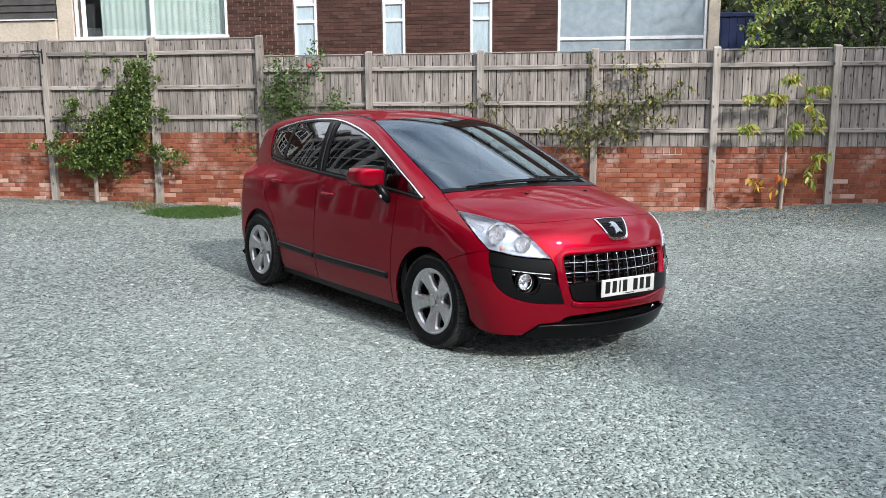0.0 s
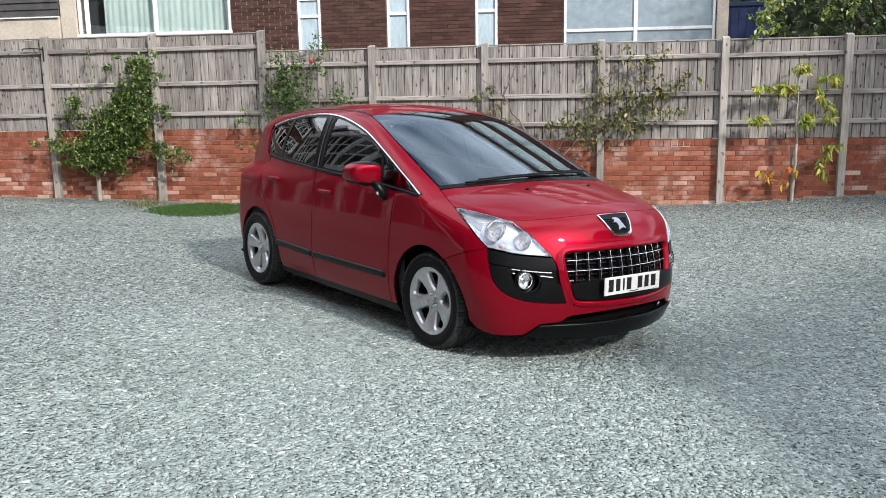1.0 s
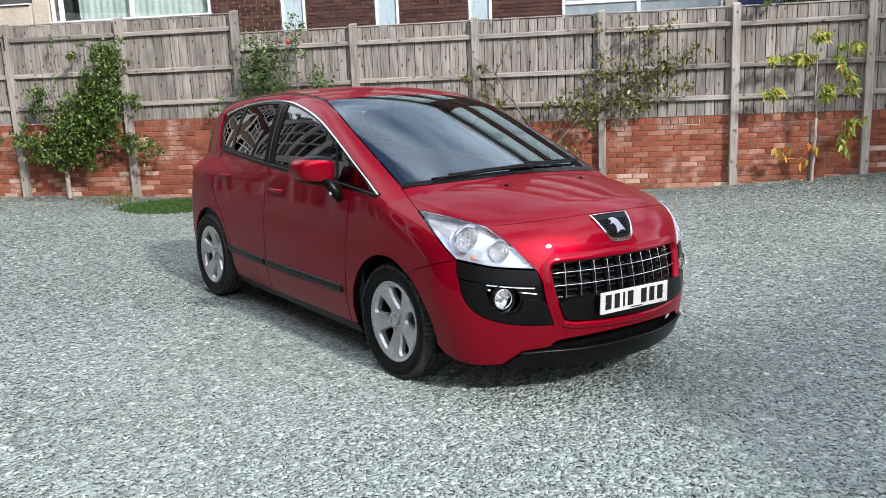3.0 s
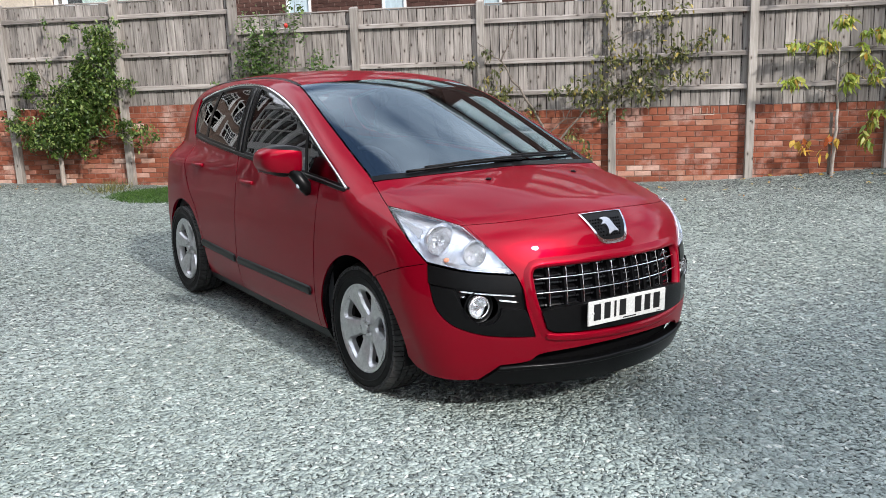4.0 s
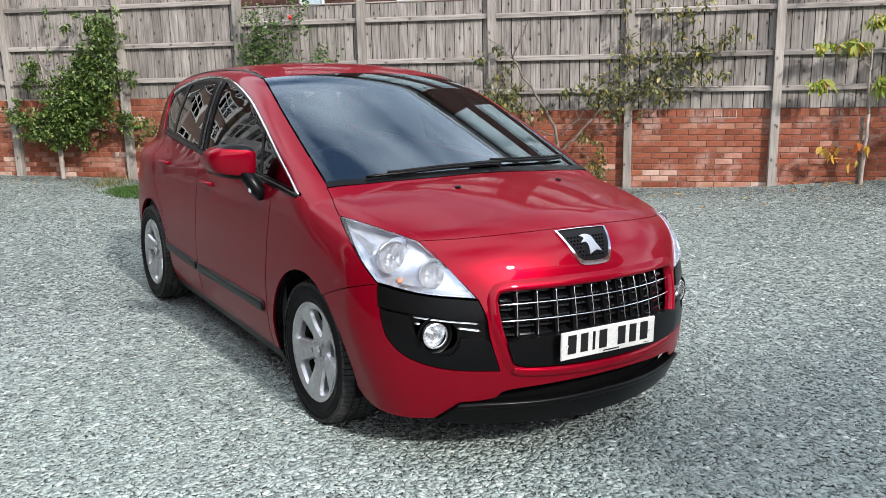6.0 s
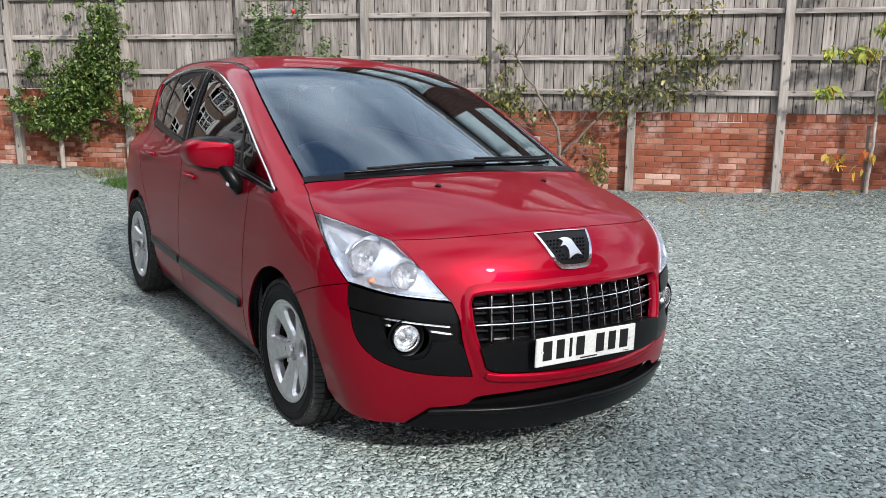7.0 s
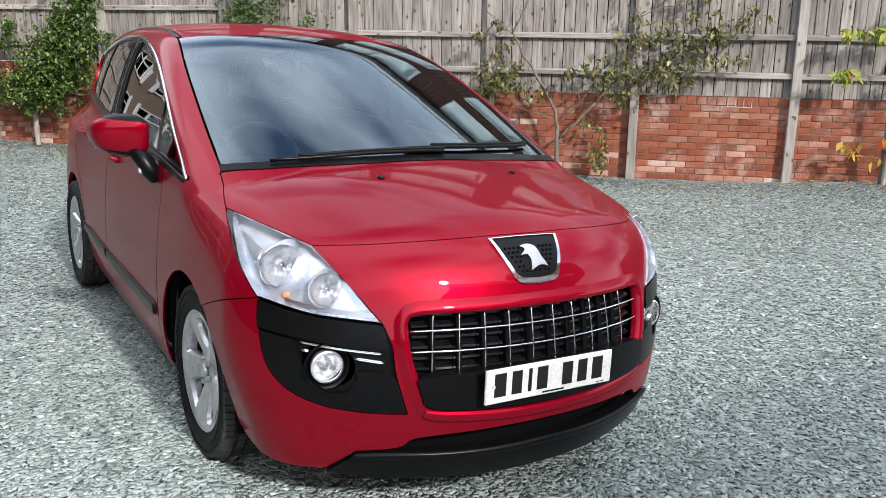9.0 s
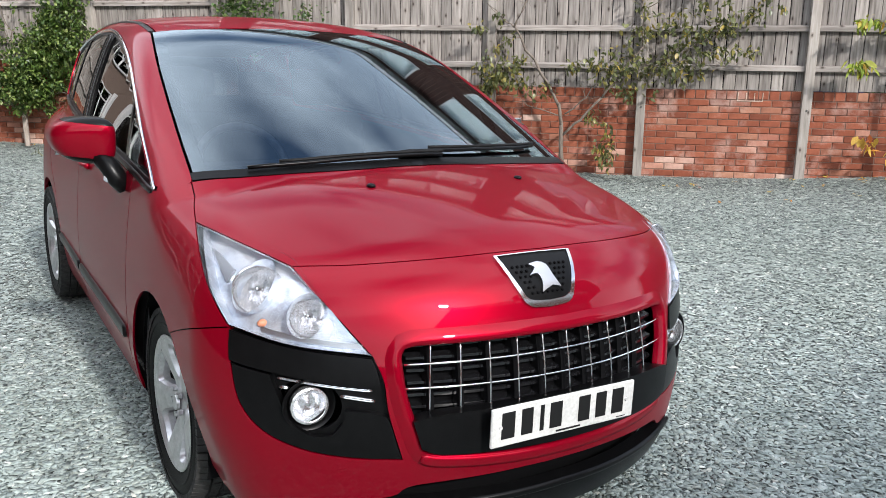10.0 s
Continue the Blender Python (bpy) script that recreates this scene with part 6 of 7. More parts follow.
# wheels
def build_wheel():
    wheel = empty("wheel", Matrix.Identity(4), "", "")
    wheel.parent = car
    R = 0.331
    k = 96

    def lathe(prof, n=k):
        V, Fc = [], []
        for x, r in prof:
            V += [(x, r * math.cos(2 * math.pi * j / n), r * math.sin(2 * math.pi * j / n)) for j in range(n)]
        for i in range(len(prof) - 1):
            Fc += [(i * n + j, i * n + (j + 1) % n, (i + 1) * n + (j + 1) % n, (i + 1) * n + j) for j in range(n)]
        return V, Fc

    prof = [(-0.10, 0.222), (-0.105, 0.235), (-0.112, 0.262), (-0.112, 0.288), (-0.104, 0.303), (-0.090, 0.317)]
    prof += [(0.090, 0.317), (0.104, 0.303), (0.112, 0.288), (0.113, 0.262), (0.107, 0.238), (0.100, 0.226), (0.09, 0.222)]
    V, Fc = lathe(prof)
    tyre_mesh = mesh_of("tyre", V, Fc, RUBBER, True)
    tyre_mesh.set_sharp_from_angle(angle=radians(40))
    tyre = part("tyre", tyre_mesh, None, wheel, "black road tyre with grooved tread")
    V, Fc = lathe([(0.1125, 0.262), (0.1165, 0.264), (0.1165, 0.268), (0.1125, 0.270)])
    part("sidewall_ring", mesh_of("sidewall_ring", V, Fc, RUBBER, True), None, tyre)
    ch = []
    for x0, x1 in ((-0.112, -0.068), (-0.059, -0.029), (-0.019, 0.019), (0.029, 0.059), (0.068, 0.112)):
        blocks = 76
        for j in range(blocks):
            t0, t1 = 2 * math.pi * (j + 0.09) / blocks, 2 * math.pi * (j + 0.91) / blocks
            skew = 0.02 * (1 if x0 > 0.02 else -1 if x1 < -0.02 else 0)
            vv = []
            for r_in in (0.298, None):
                for t, e in ((t0, -1), ((t0 + t1) / 2, 0), (t1, 1)):
                    for x in (x0, x1):
                        r = r_in or (R - 0.0008 - (0.0145 * max(0.0, abs(x) - 0.085) / 0.027))
                        tt = t + skew * (abs(x) - 0.03)
                        vv.append((x, r * math.cos(tt), r * math.sin(tt)))
            ch.append((vv, [(6, 7, 9, 8), (8, 9, 11, 10), (0, 6, 8, 2), (2, 8, 10, 4), (1, 3, 9, 7), (3, 5, 11, 9), (0, 1, 7, 6), (4, 10, 11, 5)]))
    v, f = joined(ch)
    tagged(part("tread", mesh_of("tread", v, f, TREAD), None, tyre, "dusty tread blocks"), kind="stuff")
    rim = part("rim", mesh_of("rim", *lathe([(0.095, 0.221), (0.104, 0.227), (0.107, 0.224), (0.103, 0.214), (0.092, 0.208), (0.08, 0.205)]), ALLOY, True), None, wheel, "five-spoke silver alloy rim")
    part("barrel", mesh_of("barrel", *lathe([(0.08, 0.205), (0.05, 0.200), (-0.09, 0.19)]), BARREL, True), None, rim)
    # spokes: a dished disc with five tear-shaped windows
    n = 120
    t = np.linspace(0, 2 * np.pi, n, endpoint=False)
    rings = [np.stack([0.212 * np.cos(t), 0.212 * np.sin(t)], -1)]
    for i in range(5):
        a = 2 * np.pi * i / 5 + 0.35
        loc = np.array([(0.064, 0.002), (0.078, 0.022), (0.110, 0.046), (0.146, 0.064), (0.168, 0.074), (0.186, 0.060), (0.197, 0.012), (0.193, -0.032), (0.176, -0.046), (0.150, -0.041), (0.110, -0.026), (0.079, -0.016)])
        loc = np.vstack([loc, loc[:1]])
        c3 = seg(*[(p[0], p[1], 0) for p in loc], step=0.006)[:-1, :2]
        rings.append(np.stack([c3[:, 0] * np.cos(a) - c3[:, 1] * np.sin(a), c3[:, 0] * np.sin(a) + c3[:, 1] * np.cos(a)], -1))
    rings[1:] = [(r - r.mean(0)) * np.array([0.86, 0.86]) + r.mean(0) * 1.02 for r in rings[1:]]
    windows = rings[1:]
    rings += [(r - r.mean(0)) * 1.17 + r.mean(0) for r in windows]
    pts = [Vector(p) for r in rings for p in r]
    edges, o = [], 0
    for r in rings:
        edges += [(o + i, o + (i + 1) % len(r)) for i in range(len(r))]
        o += len(r)
    g = np.arange(-0.21, 0.211, 0.011)
    gx, gy = np.meshgrid(g, g)
    q = np.stack([gx.ravel(), gy.ravel()], -1)
    ok = inside(q, rings[0] * 0.97)
    for r in windows:
        ok &= ~inside(q, (r - r.mean(0)) * 1.24 + r.mean(0))
    pts += [Vector(p) for p in q[ok]]
    vs, _, fs, *_ = delaunay_2d_cdt(pts, edges, [], 0, 1e-6)
    Q = np.array([(v[0], v[1]) for v in vs])
    F = np.array(fs)
    cen = Q[F].mean(1)
    ok = inside(cen, rings[0])
    for r in windows:
        ok &= ~inside(cen, r)
    F = F[ok]
    r = np.hypot(Q[:, 0], Q[:, 1])
    dish = spl([0, 0.03, 0.06, 0.12, 0.18, 0.212], [0.082, 0.082, 0.076, 0.084, 0.096, 0.101])(r)
    ang = np.arctan2(Q[:, 1], Q[:, 0]) - 0.35
    dish = dish + 0.010 * np.cos(5 * ang + np.pi) * sstep(r, 0.04, 0.12) * (1 - 0.6 * sstep(r, 0.16, 0.212))
    for r_in in windows:
        dish = dish - 0.013 * inside(Q, (r_in - r_in.mean(0)) * 1.06 + r_in.mean(0))
    V3 = np.stack([dish, Q[:, 0], Q[:, 1]], -1)
    use = set()
    for f in F:
        for i in range(3):
            use.add((int(f[i]), int(f[(i + 1) % 3])))
    rimed = [e for e in use if (e[1], e[0]) not in use]
    back = V3 * np.array([1, 0.99, 0.99]) - np.array([0.024, 0, 0])
    nV = len(V3)
    faces = [tuple(int(i) for i in f) for f in F] + [(i, j, j + nV, i + nV) for i, j in rimed]
    me = mesh_of("spokes", np.vstack([V3, back]).tolist(), faces, ALLOY, True)
    me.set_sharp_from_angle(angle=radians(22))
    part("spokes", me, None, rim)
    for i in range(5):
        a = 2 * math.pi * (i + 0.5) / 5 + 0.35
        bm = bmesh.new()
        bmesh.ops.create_cone(bm, cap_ends=True, segments=6, radius1=0.0105, radius2=0.0095, depth=0.014, matrix=pose(0.088, 0.046 * math.cos(a), 0.046 * math.sin(a), 0, 90, 0))
        part("wheel_nut", bm, SATIN, rim)
    bm = bmesh.new()
    bmesh.ops.create_cone(bm, cap_ends=True, segments=28, radius1=0.029, radius2=0.026, depth=0.01, matrix=pose(0.090, 0, 0, 0, 90, 0))
    part("centre_cap", bm, ALLOY, rim)
    v, f = tube([(0.095, 0.196 * math.cos(2.55), 0.196 * math.sin(2.55)), (0.085, 0.17 * math.cos(2.55), 0.17 * math.sin(2.55))], [0.005, 0.004], 8)
    part("valve", mesh_of("valve", v, f, RUBBER), None, rim)
    bm = bmesh.new()
    bmesh.ops.create_cone(bm, cap_ends=True, segments=48, radius1=0.14, radius2=0.14, depth=0.02, matrix=pose(0.02, 0, 0, 0, 90, 0))
    part("brake_disc", bm, STEEL_DARK, wheel)
    part("back_plate", mesh_of("back_plate", *lathe([(0.035, 0.199), (0.035, 0.145), (-0.02, 0.14), (-0.02, 0.01)], 40), DARK), None, wheel)
    return wheel


wheel = build_wheel()
for y in (-1.3065, 1.3065):
    wheel_r = wheel if y < 0 else copy_thing(wheel, pose(0, 0, 0))
    wheel_r.matrix_basis = pose(-0.757, y, 0.331, 12 if y < 0 else 40, 0, 0) @ Matrix.Rotation(math.pi, 4, "Z")
    copy_thing(wheel_r, pose(0.757, y, 0.331, 30, 0, 0))


# ---- plants ----
def leaf_cloud(clumps, length, aspect, droop, seed, fold=0.25, bunch=14):
    """Verts and faces of many folded leaves. clumps: centre, radii, count."""
    rng = np.random.default_rng(seed)
    C = []
    for c, r, n in clumps:
        k = max(3, n // bunch)
        sub = rng.normal(0, 0.5, (k, 3))
        sub = np.clip(sub * 1.3, -1.15, 1.15) * np.array(r)
        pick = sub[rng.integers(0, k, n)] + rng.normal(0, 0.18, (n, 3)) * np.array(r) + rng.normal(0, 0.02, (n, 3))
        C.append(np.array(c) + pick)
    C = np.vstack(C)
    n = len(C)
    az = rng.uniform(0, 2 * np.pi, n)
    tilt = rng.normal(-droop, 0.5, n)
    d = np.stack([np.cos(az) * np.cos(tilt), np.sin(az) * np.cos(tilt), np.sin(tilt)], -1)
    side = np.cross(d, np.array([0, 0, 1.0]) + rng.normal(0, 0.45, (n, 3)))
    side /= np.maximum(np.linalg.norm(side, axis=1, keepdims=True), 1e-6)
    nor = np.cross(side, d)
    L = length * rng.uniform(0.6, 1.15, n)[:, None]
    W = L * aspect * rng.uniform(0.8, 1.2, n)[:, None] * 0.5
    cup = fold * W
    bend = 0.14 * L * rng.uniform(-1.6, 0.3, n)[:, None]
    pts = [C, C + d * L * 0.35 + side * W + nor * cup, C + d * L * 0.38 - nor * 0.0, C + d * L * 0.35 - side * W + nor * cup,
           C + d * L * 0.72 + side * W * 0.7 + nor * (cup * 0.7 + bend * 0.5), C + d * L * 0.74 + nor * bend * 0.5, C + d * L * 0.72 - side * W * 0.7 + nor * (cup * 0.7 + bend * 0.5), C + d * L + nor * bend]
    V = np.stack(pts, 1).reshape(-1, 3)
    F = []
    for b in range(0, 8 * n, 8):
        F += [(b, b + 2, b + 1), (b, b + 3, b + 2), (b + 1, b + 2, b + 5, b + 4), (b + 2, b + 3, b + 6, b + 5), (b + 4, b + 5, b + 7), (b + 5, b + 6, b + 7)]
    return V.tolist(), F


def crown(parent, clumps, length, aspect, droop, material, seed, name="crown", bunch=14):
    v, f = leaf_cloud(clumps, length, aspect, droop, seed, bunch=bunch)
    return part(name, mesh_of(name, v, f, material, True), None, parent)


def wiggle(p0, p1, n, amp, rng):
    out = []
    for i in range(n + 1):
        t = i / n
        p = Vector(p0).lerp(Vector(p1), t)
        k = amp * math.sin(math.pi * t) if 0 < i < n else 0
        out.append(p + Vector((rng.uniform(-k, k), rng.uniform(-k, k) * 0.5, rng.uniform(-k, k))))
    return out


def limbs(parent, name, branches, material, seed, twigs=0, twig_len=0.18):
    """One mesh of limbs: (start, end, r0, r1, waviness), with thin twigs off them."""
    rng = random.Random(seed)
    chunks = []
    for p0, p1, r0, r1, amp in branches:
        n = 7
        pts = wiggle(p0, p1, n, amp, rng)
        chunks.append(tube(pts, [r0 + (r1 - r0) * i / n for i in range(n + 1)], 7))
        for _ in range(twigs):
            b = pts[rng.randint(2, n)]
            e = b + Vector((rng.uniform(-1, 1), rng.uniform(-0.5, 0.3), rng.uniform(-0.3, 1))).normalized() * twig_len * rng.uniform(0.5, 1.3)
            chunks.append(tube(wiggle(b, e, 3, 0.012, rng), [max(0.003, r1 * 0.6), 0.003, 0.0025, 0.0015], 5))
    v, f = joined(chunks)
    return part(name, mesh_of(name, v, f, material, True), None, parent)


def at_fence(a, d=0.0):
    """Foot of a plant at a along the fence and d in front of it, on the ground."""
    p = FENCE @ Vector((a, -d, 0))
    return FENCE.inverted() @ Vector((p.x, p.y, float(ground_z(p.x, p.y))))


def plant(name, a, d, label, category):
    p = at_fence(a, d)
    return empty(name, FENCE @ Matrix.Translation(p), label, category), p


# trained pear bush with a short straight trunk
bush, o = plant("pear_bush", -3.72, 0.16, "dense green trained pear bush on a short trunk beside the fence", "bush")
limbs(bush, "trunk", [((0, 0, -0.05), (0.0, 0, 0.47), 0.04, 0.036, 0.004)], PALE_BARK, 1)
limbs(bush, "branch", [((0, 0, 0.44), (-0.28, -0.02, 0.62), 0.022, 0.012, 0.03), ((0, 0, 0.44), (0.30, -0.03, 0.72), 0.024, 0.012, 0.03), ((0, 0, 0.45), (0.1, 0, 1.3), 0.026, 0.012, 0.04), ((0.1, 0, 1.2), (0.90, 0, 2.15), 0.015, 0.006, 0.05), ((-0.28, 0, 0.62), (-0.75, 0, 0.95), 0.011, 0.005, 0.04), ((0.3, 0, 0.7), (1.42, 0, 0.78), 0.011, 0.005, 0.05), ((0, 0, 1.2), (-0.2, 0, 2.0), 0.012, 0.004, 0.05), ((0.02, 0, 0.9), (-0.48, 0, 1.45), 0.010, 0.004, 0.04), ((-0.05, 0, 1.25), (-0.32, 0, 1.85), 0.009, 0.004, 0.03)], BARK, 2, 5)
crown(bush, [((0.50, -0.06, 1.32), (0.38, 0.19, 0.25), 2700), ((0.16, -0.07, 1.02), (0.34, 0.18, 0.2), 1300), ((-0.02, -0.07, 0.80), (0.44, 0.18, 0.17), 2000), ((0.30, -0.07, 0.66), (0.30, 0.16, 0.15), 950), ((0.76, -0.05, 1.74), (0.28, 0.16, 0.25), 1350), ((0.92, -0.05, 2.10), (0.22, 0.13, 0.22), 900), ((0.62, -0.06, 1.0), (0.28, 0.14, 0.2), 700), ((0.48, -0.03, 2.28), (0.12, 0.06, 0.16), 90), ((-0.72, -0.06, 0.92), (0.28, 0.08, 0.15), 230), ((1.38, -0.06, 0.72), (0.24, 0.08, 0.17), 260), ((1.05, -0.05, 0.83), (0.25, 0.1, 0.12), 200), ((1.12, -0.04, 1.48), (0.18, 0.08, 0.15), 220), ((-0.30, -0.04, 1.72), (0.15, 0.07, 0.16), 170), ((-0.46, -0.04, 1.36), (0.14, 0.06, 0.24), 100), ((-0.16, -0.03, 1.5), (0.12, 0.06, 0.14), 90), ((0.05, -0.03, 2.15), (0.06, 0.05, 0.25), 40), ((-0.52, -0.05, 1.1), (0.14, 0.06, 0.1), 60)], 0.064, 0.55, 0.6, LEAF_GREEN, 3, bunch=26)

# rose against the fence, behind the car
rose, o = plant("rose_bush", 0.0, 0.25, "loose green climbing rose with a red hip against the fence", "bush")
limbs(rose, "stem", [((-0.3, 0, -0.02), (-0.45, 0.05, 2.1), 0.014, 0.006, 0.06), ((0, 0, 0), (0.17, 0.08, 2.55), 0.014, 0.005, 0.05), ((-0.1, 0, 0), (-0.1, 0.05, 2.2), 0.013, 0.005, 0.06), ((0.1, 0, 0.2), (0.55, 0.05, 1.95), 0.012, 0.005, 0.05), ((-0.35, 0, 0.9), (-1.05, 0.1, 1.45), 0.009, 0.004, 0.04)], BARK, 5, 6)
crown(rose, [((-0.42, 0.0, 1.85), (0.24, 0.1, 0.42), 1040), ((-0.15, 0.0, 1.75), (0.28, 0.1, 0.4), 676), ((0.16, 0.04, 2.38), (0.1, 0.06, 0.26), 156), ((0.5, 0.02, 1.72), (0.22, 0.08, 0.22), 247), ((0.1, 0.02, 1.3), (0.5, 0.1, 0.2), 208), ((-1.0, 0.06, 1.35), (0.2, 0.06, 0.16), 46), ((-1.05, 0.06, 1.0), (0.18, 0.06, 0.12), 28)], 0.062, 0.62, 0.1, LEAF_ROSE, 6)
bm = bmesh.new()
bmesh.ops.create_uvsphere(bm, u_segments=14, v_segments=10, radius=0.032, matrix=Matrix.Translation((0.06, -0.02, 2.28)) @ Matrix.Diagonal((0.85, 0.85, 1.1, 1)))
part("hip", bm, FRUIT, rose, "round red hip", True)

# sparse espalier tree beyond the car
esp, o = plant("espalier_tree", 3.63, 0.16, "sparse espaliered fruit tree with olive leaves and bare forked limbs", "tree")
limbs(esp, "trunk", [((0, 0, -0.1), (-0.03, 0, 0.62), 0.030, 0.022, 0.012), ((-0.03, 0, 0.60), (-0.07, 0, 0.84), 0.022, 0.019, 0.004)], BARK, 8)
limbs(esp, "limb", [((-0.06, 0, 0.80), (-0.62, 0.03, 1.72), 0.019, 0.011, 0.03), ((-0.62, 0.03, 1.70), (-0.42, 0.05, 2.15), 0.014, 0.009, 0.01), ((-0.62, 0.03, 1.70), (-0.92, 0.05, 1.95), 0.009, 0.004, 0.02), ((-0.01, 0, 0.48), (0.42, 0, 0.92), 0.016, 0.012, 0.02), ((0.42, 0, 0.92), (0.85, 0.04, 1.50), 0.013, 0.008, 0.03), ((0.85, 0.04, 1.45), (0.80, 0.05, 2.3), 0.008, 0.004, 0.04), ((0.6, 0.02, 1.15), (1.65, 0.05, 1.62), 0.009, 0.004, 0.04), ((0, 0, 0.72), (0.6, 0.0, 1.25), 0.009, 0.004, 0.04), ((-0.05, 0, 0.7), (-0.7, 0.0, 0.95), 0.008, 0.003, 0.04), ((0.85, 0.04, 1.3), (1.75, 0.05, 1.28), 0.008, 0.003, 0.04), ((0.8, 0.04, 1.9), (1.6, 0.05, 2.2), 0.006, 0.003, 0.05)], BARK, 9, 5, 0.16)
crown(esp, [((-0.75, 0.0, 1.25), (0.3, 0.08, 0.2), 300), ((0.35, -0.02, 1.28), (0.45, 0.08, 0.14), 240), ((1.2, 0.0, 1.32), (0.44, 0.08, 0.18), 420), ((1.25, 0.02, 1.7), (0.45, 0.06, 0.14), 260), ((1.75, 0.03, 1.85), (0.34, 0.05, 0.2), 190), ((1.5, 0.03, 2.2), (0.25, 0.05, 0.16), 130), ((1.85, 0.02, 1.42), (0.28, 0.05, 0.10), 80), ((2.1, 0.03, 1.95), (0.14, 0.04, 0.08), 36), ((0.45, -0.02, 0.42), (0.14, 0.08, 0.24), 190), ((0.75, 0.0, 1.05), (0.2, 0.06, 0.15), 120), ((-0.85, 0.02, 1.7), (0.2, 0.06, 0.2), 100), ((-0.35, 0.0, 1.0), (0.4, 0.06, 0.16), 90), ((0.78, 0.03, 2.1), (0.1, 0.05, 0.25), 60), ((-0.95, 0, 1.05), (0.15, 0.05, 0.2), 140)], 0.075, 0.5, 0.7, LEAF_OLIVE, 10)

# young tree tied to the fence, turning yellow
young, o = plant("young_tree", 7.27, 0.18, "young thin tree with large drooping yellow-green leaves", "tree")
limbs(young, "trunk", [((0, 0, -0.1), (0.03, 0, 0.85), 0.026, 0.018, 0.01), ((0.03, 0, 0.85), (-0.02, 0, 1.95), 0.017, 0.005, 0.02)], PALE_BARK, 12)
limbs(young, "stake", [((-0.022, 0.06, -0.1), (-0.022, 0.06, 0.80), 0.019, 0.019, 0)], BARK, 13)
for k, branch in enumerate([((0.0, 0, 1.4), (-0.42, 0, 1.68), 0.007, 0.003, 0.02), ((0.0, 0, 1.35), (0.42, 0, 1.62), 0.007, 0.003, 0.02), ((0.02, 0, 1.0), (-0.45, 0, 1.2), 0.006, 0.003, 0.02), ((0.02, 0, 0.9), (0.4, 0, 1.22), 0.006, 0.003, 0.02), ((0.0, 0, 0.42), (-0.36, -0.02, 0.47), 0.006, 0.003, 0.02), ((0, 0, 0.5), (0.4, 0, 0.72), 0.006, 0.003, 0.02)]):
    limbs(young, "limb", [branch], BARK, 14 + 40 * k, 2, 0.12)
crown(young, [((-0.38, -0.02, 1.66), (0.18, 0.06, 0.05), 84), ((-0.1, -0.02, 1.68), (0.14, 0.06, 0.06), 54), ((0.04, -0.02, 1.95), (0.12, 0.06, 0.07), 70), ((0.42, -0.02, 1.76), (0.14, 0.06, 0.05), 60), ((-0.50, -0.02, 1.24), (0.13, 0.05, 0.05), 54), ((0.08, -0.02, 1.28), (0.10, 0.05, 0.12), 56), ((0.46, -0.02, 1.3), (0.1, 0.05, 0.1), 56), ((0.46, -0.02, 0.84), (0.15, 0.05, 0.04), 40), ((0.42, -0.02, 0.55), (0.07, 0.05, 0.16), 60), ((0.28, -0.02, 1.55), (0.06, 0.05, 0.10), 30)], 0.135, 0.30, 1.0, LEAF_YELLOW, 15)
crown(young, [((-0.38, -0.03, 0.42), (0.12, 0.05, 0.06), 16), ((0.0, -0.03, 0.47), (0.07, 0.05, 0.06), 8), ((-0.1, -0.03, 0.25), (0.05, 0.03, 0.06), 4)], 0.13, 0.5, 1.0, LEAF_ORANGE, 16, "autumn_leaves")

# broad tree behind the fence, with a bough hanging over it
tree, o = plant("garden_tree", 9.6, -3.4, "broad leafy garden tree behind the fence with dark forked trunk", "tree")
limbs(tree, "trunk", [((0, 0, -0.3), (-0.1, 0, 2.4), 0.13, 0.11, 0.03)], DARK_BARK, 18)
limbs(tree, "limb", [((-0.1, 0, 2.3), (-1.0, -0.3, 3.7), 0.075, 0.035, 0.10), ((-0.1, 0, 2.3), (0.9, 0.1, 3.9), 0.08, 0.035, 0.12), ((0.3, 0, 2.9), (1.8, 0, 3.6), 0.045, 0.02, 0.1), ((0.1, 0, 2.6), (-0.5, -0.4, 3.3), 0.035, 0.015, 0.08), ((-0.7, -0.2, 3.2), (-1.9, -1.9, 3.55), 0.05, 0.02, 0.06), ((-1.9, -1.9, 3.55), (-2.82, -3.47, 2.6), 0.018, 0.006, 0.05), ((0, 0, 2.6), (0.2, 0.5, 6.5), 0.1, 0.03, 0.2)], DARK_BARK, 19, 6, 0.6)
crown(tree, [((-0.4, -0.3, 4.3), (1.5, 1.2, 0.7), 2600), ((1.6, 0, 3.9), (1.4, 1.2, 0.8), 2400), ((0.3, 0.3, 6.0), (2.2, 1.6, 1.3), 3000), ((2.8, 0.4, 3.0), (1.0, 0.9, 0.7), 1200), ((3.6, -1.0, 3.2), (1.2, 0.8, 0.9), 1300)], 0.11, 0.5, 0.4, LEAF_DARK, 20)
crown(tree, [((-0.9, -0.8, 3.3), (0.9, 0.6, 0.5), 900), ((0.6, -0.6, 3.1), (1.1, 0.5, 0.5), 1100), ((1.9, -0.5, 2.9), (0.9, 0.5, 0.5), 800), ((-0.2, -0.7, 2.5), (0.7, 0.4, 0.25), 260)], 0.085, 0.55, 0.5, LEAF_DARK, 23, "lower_crown")
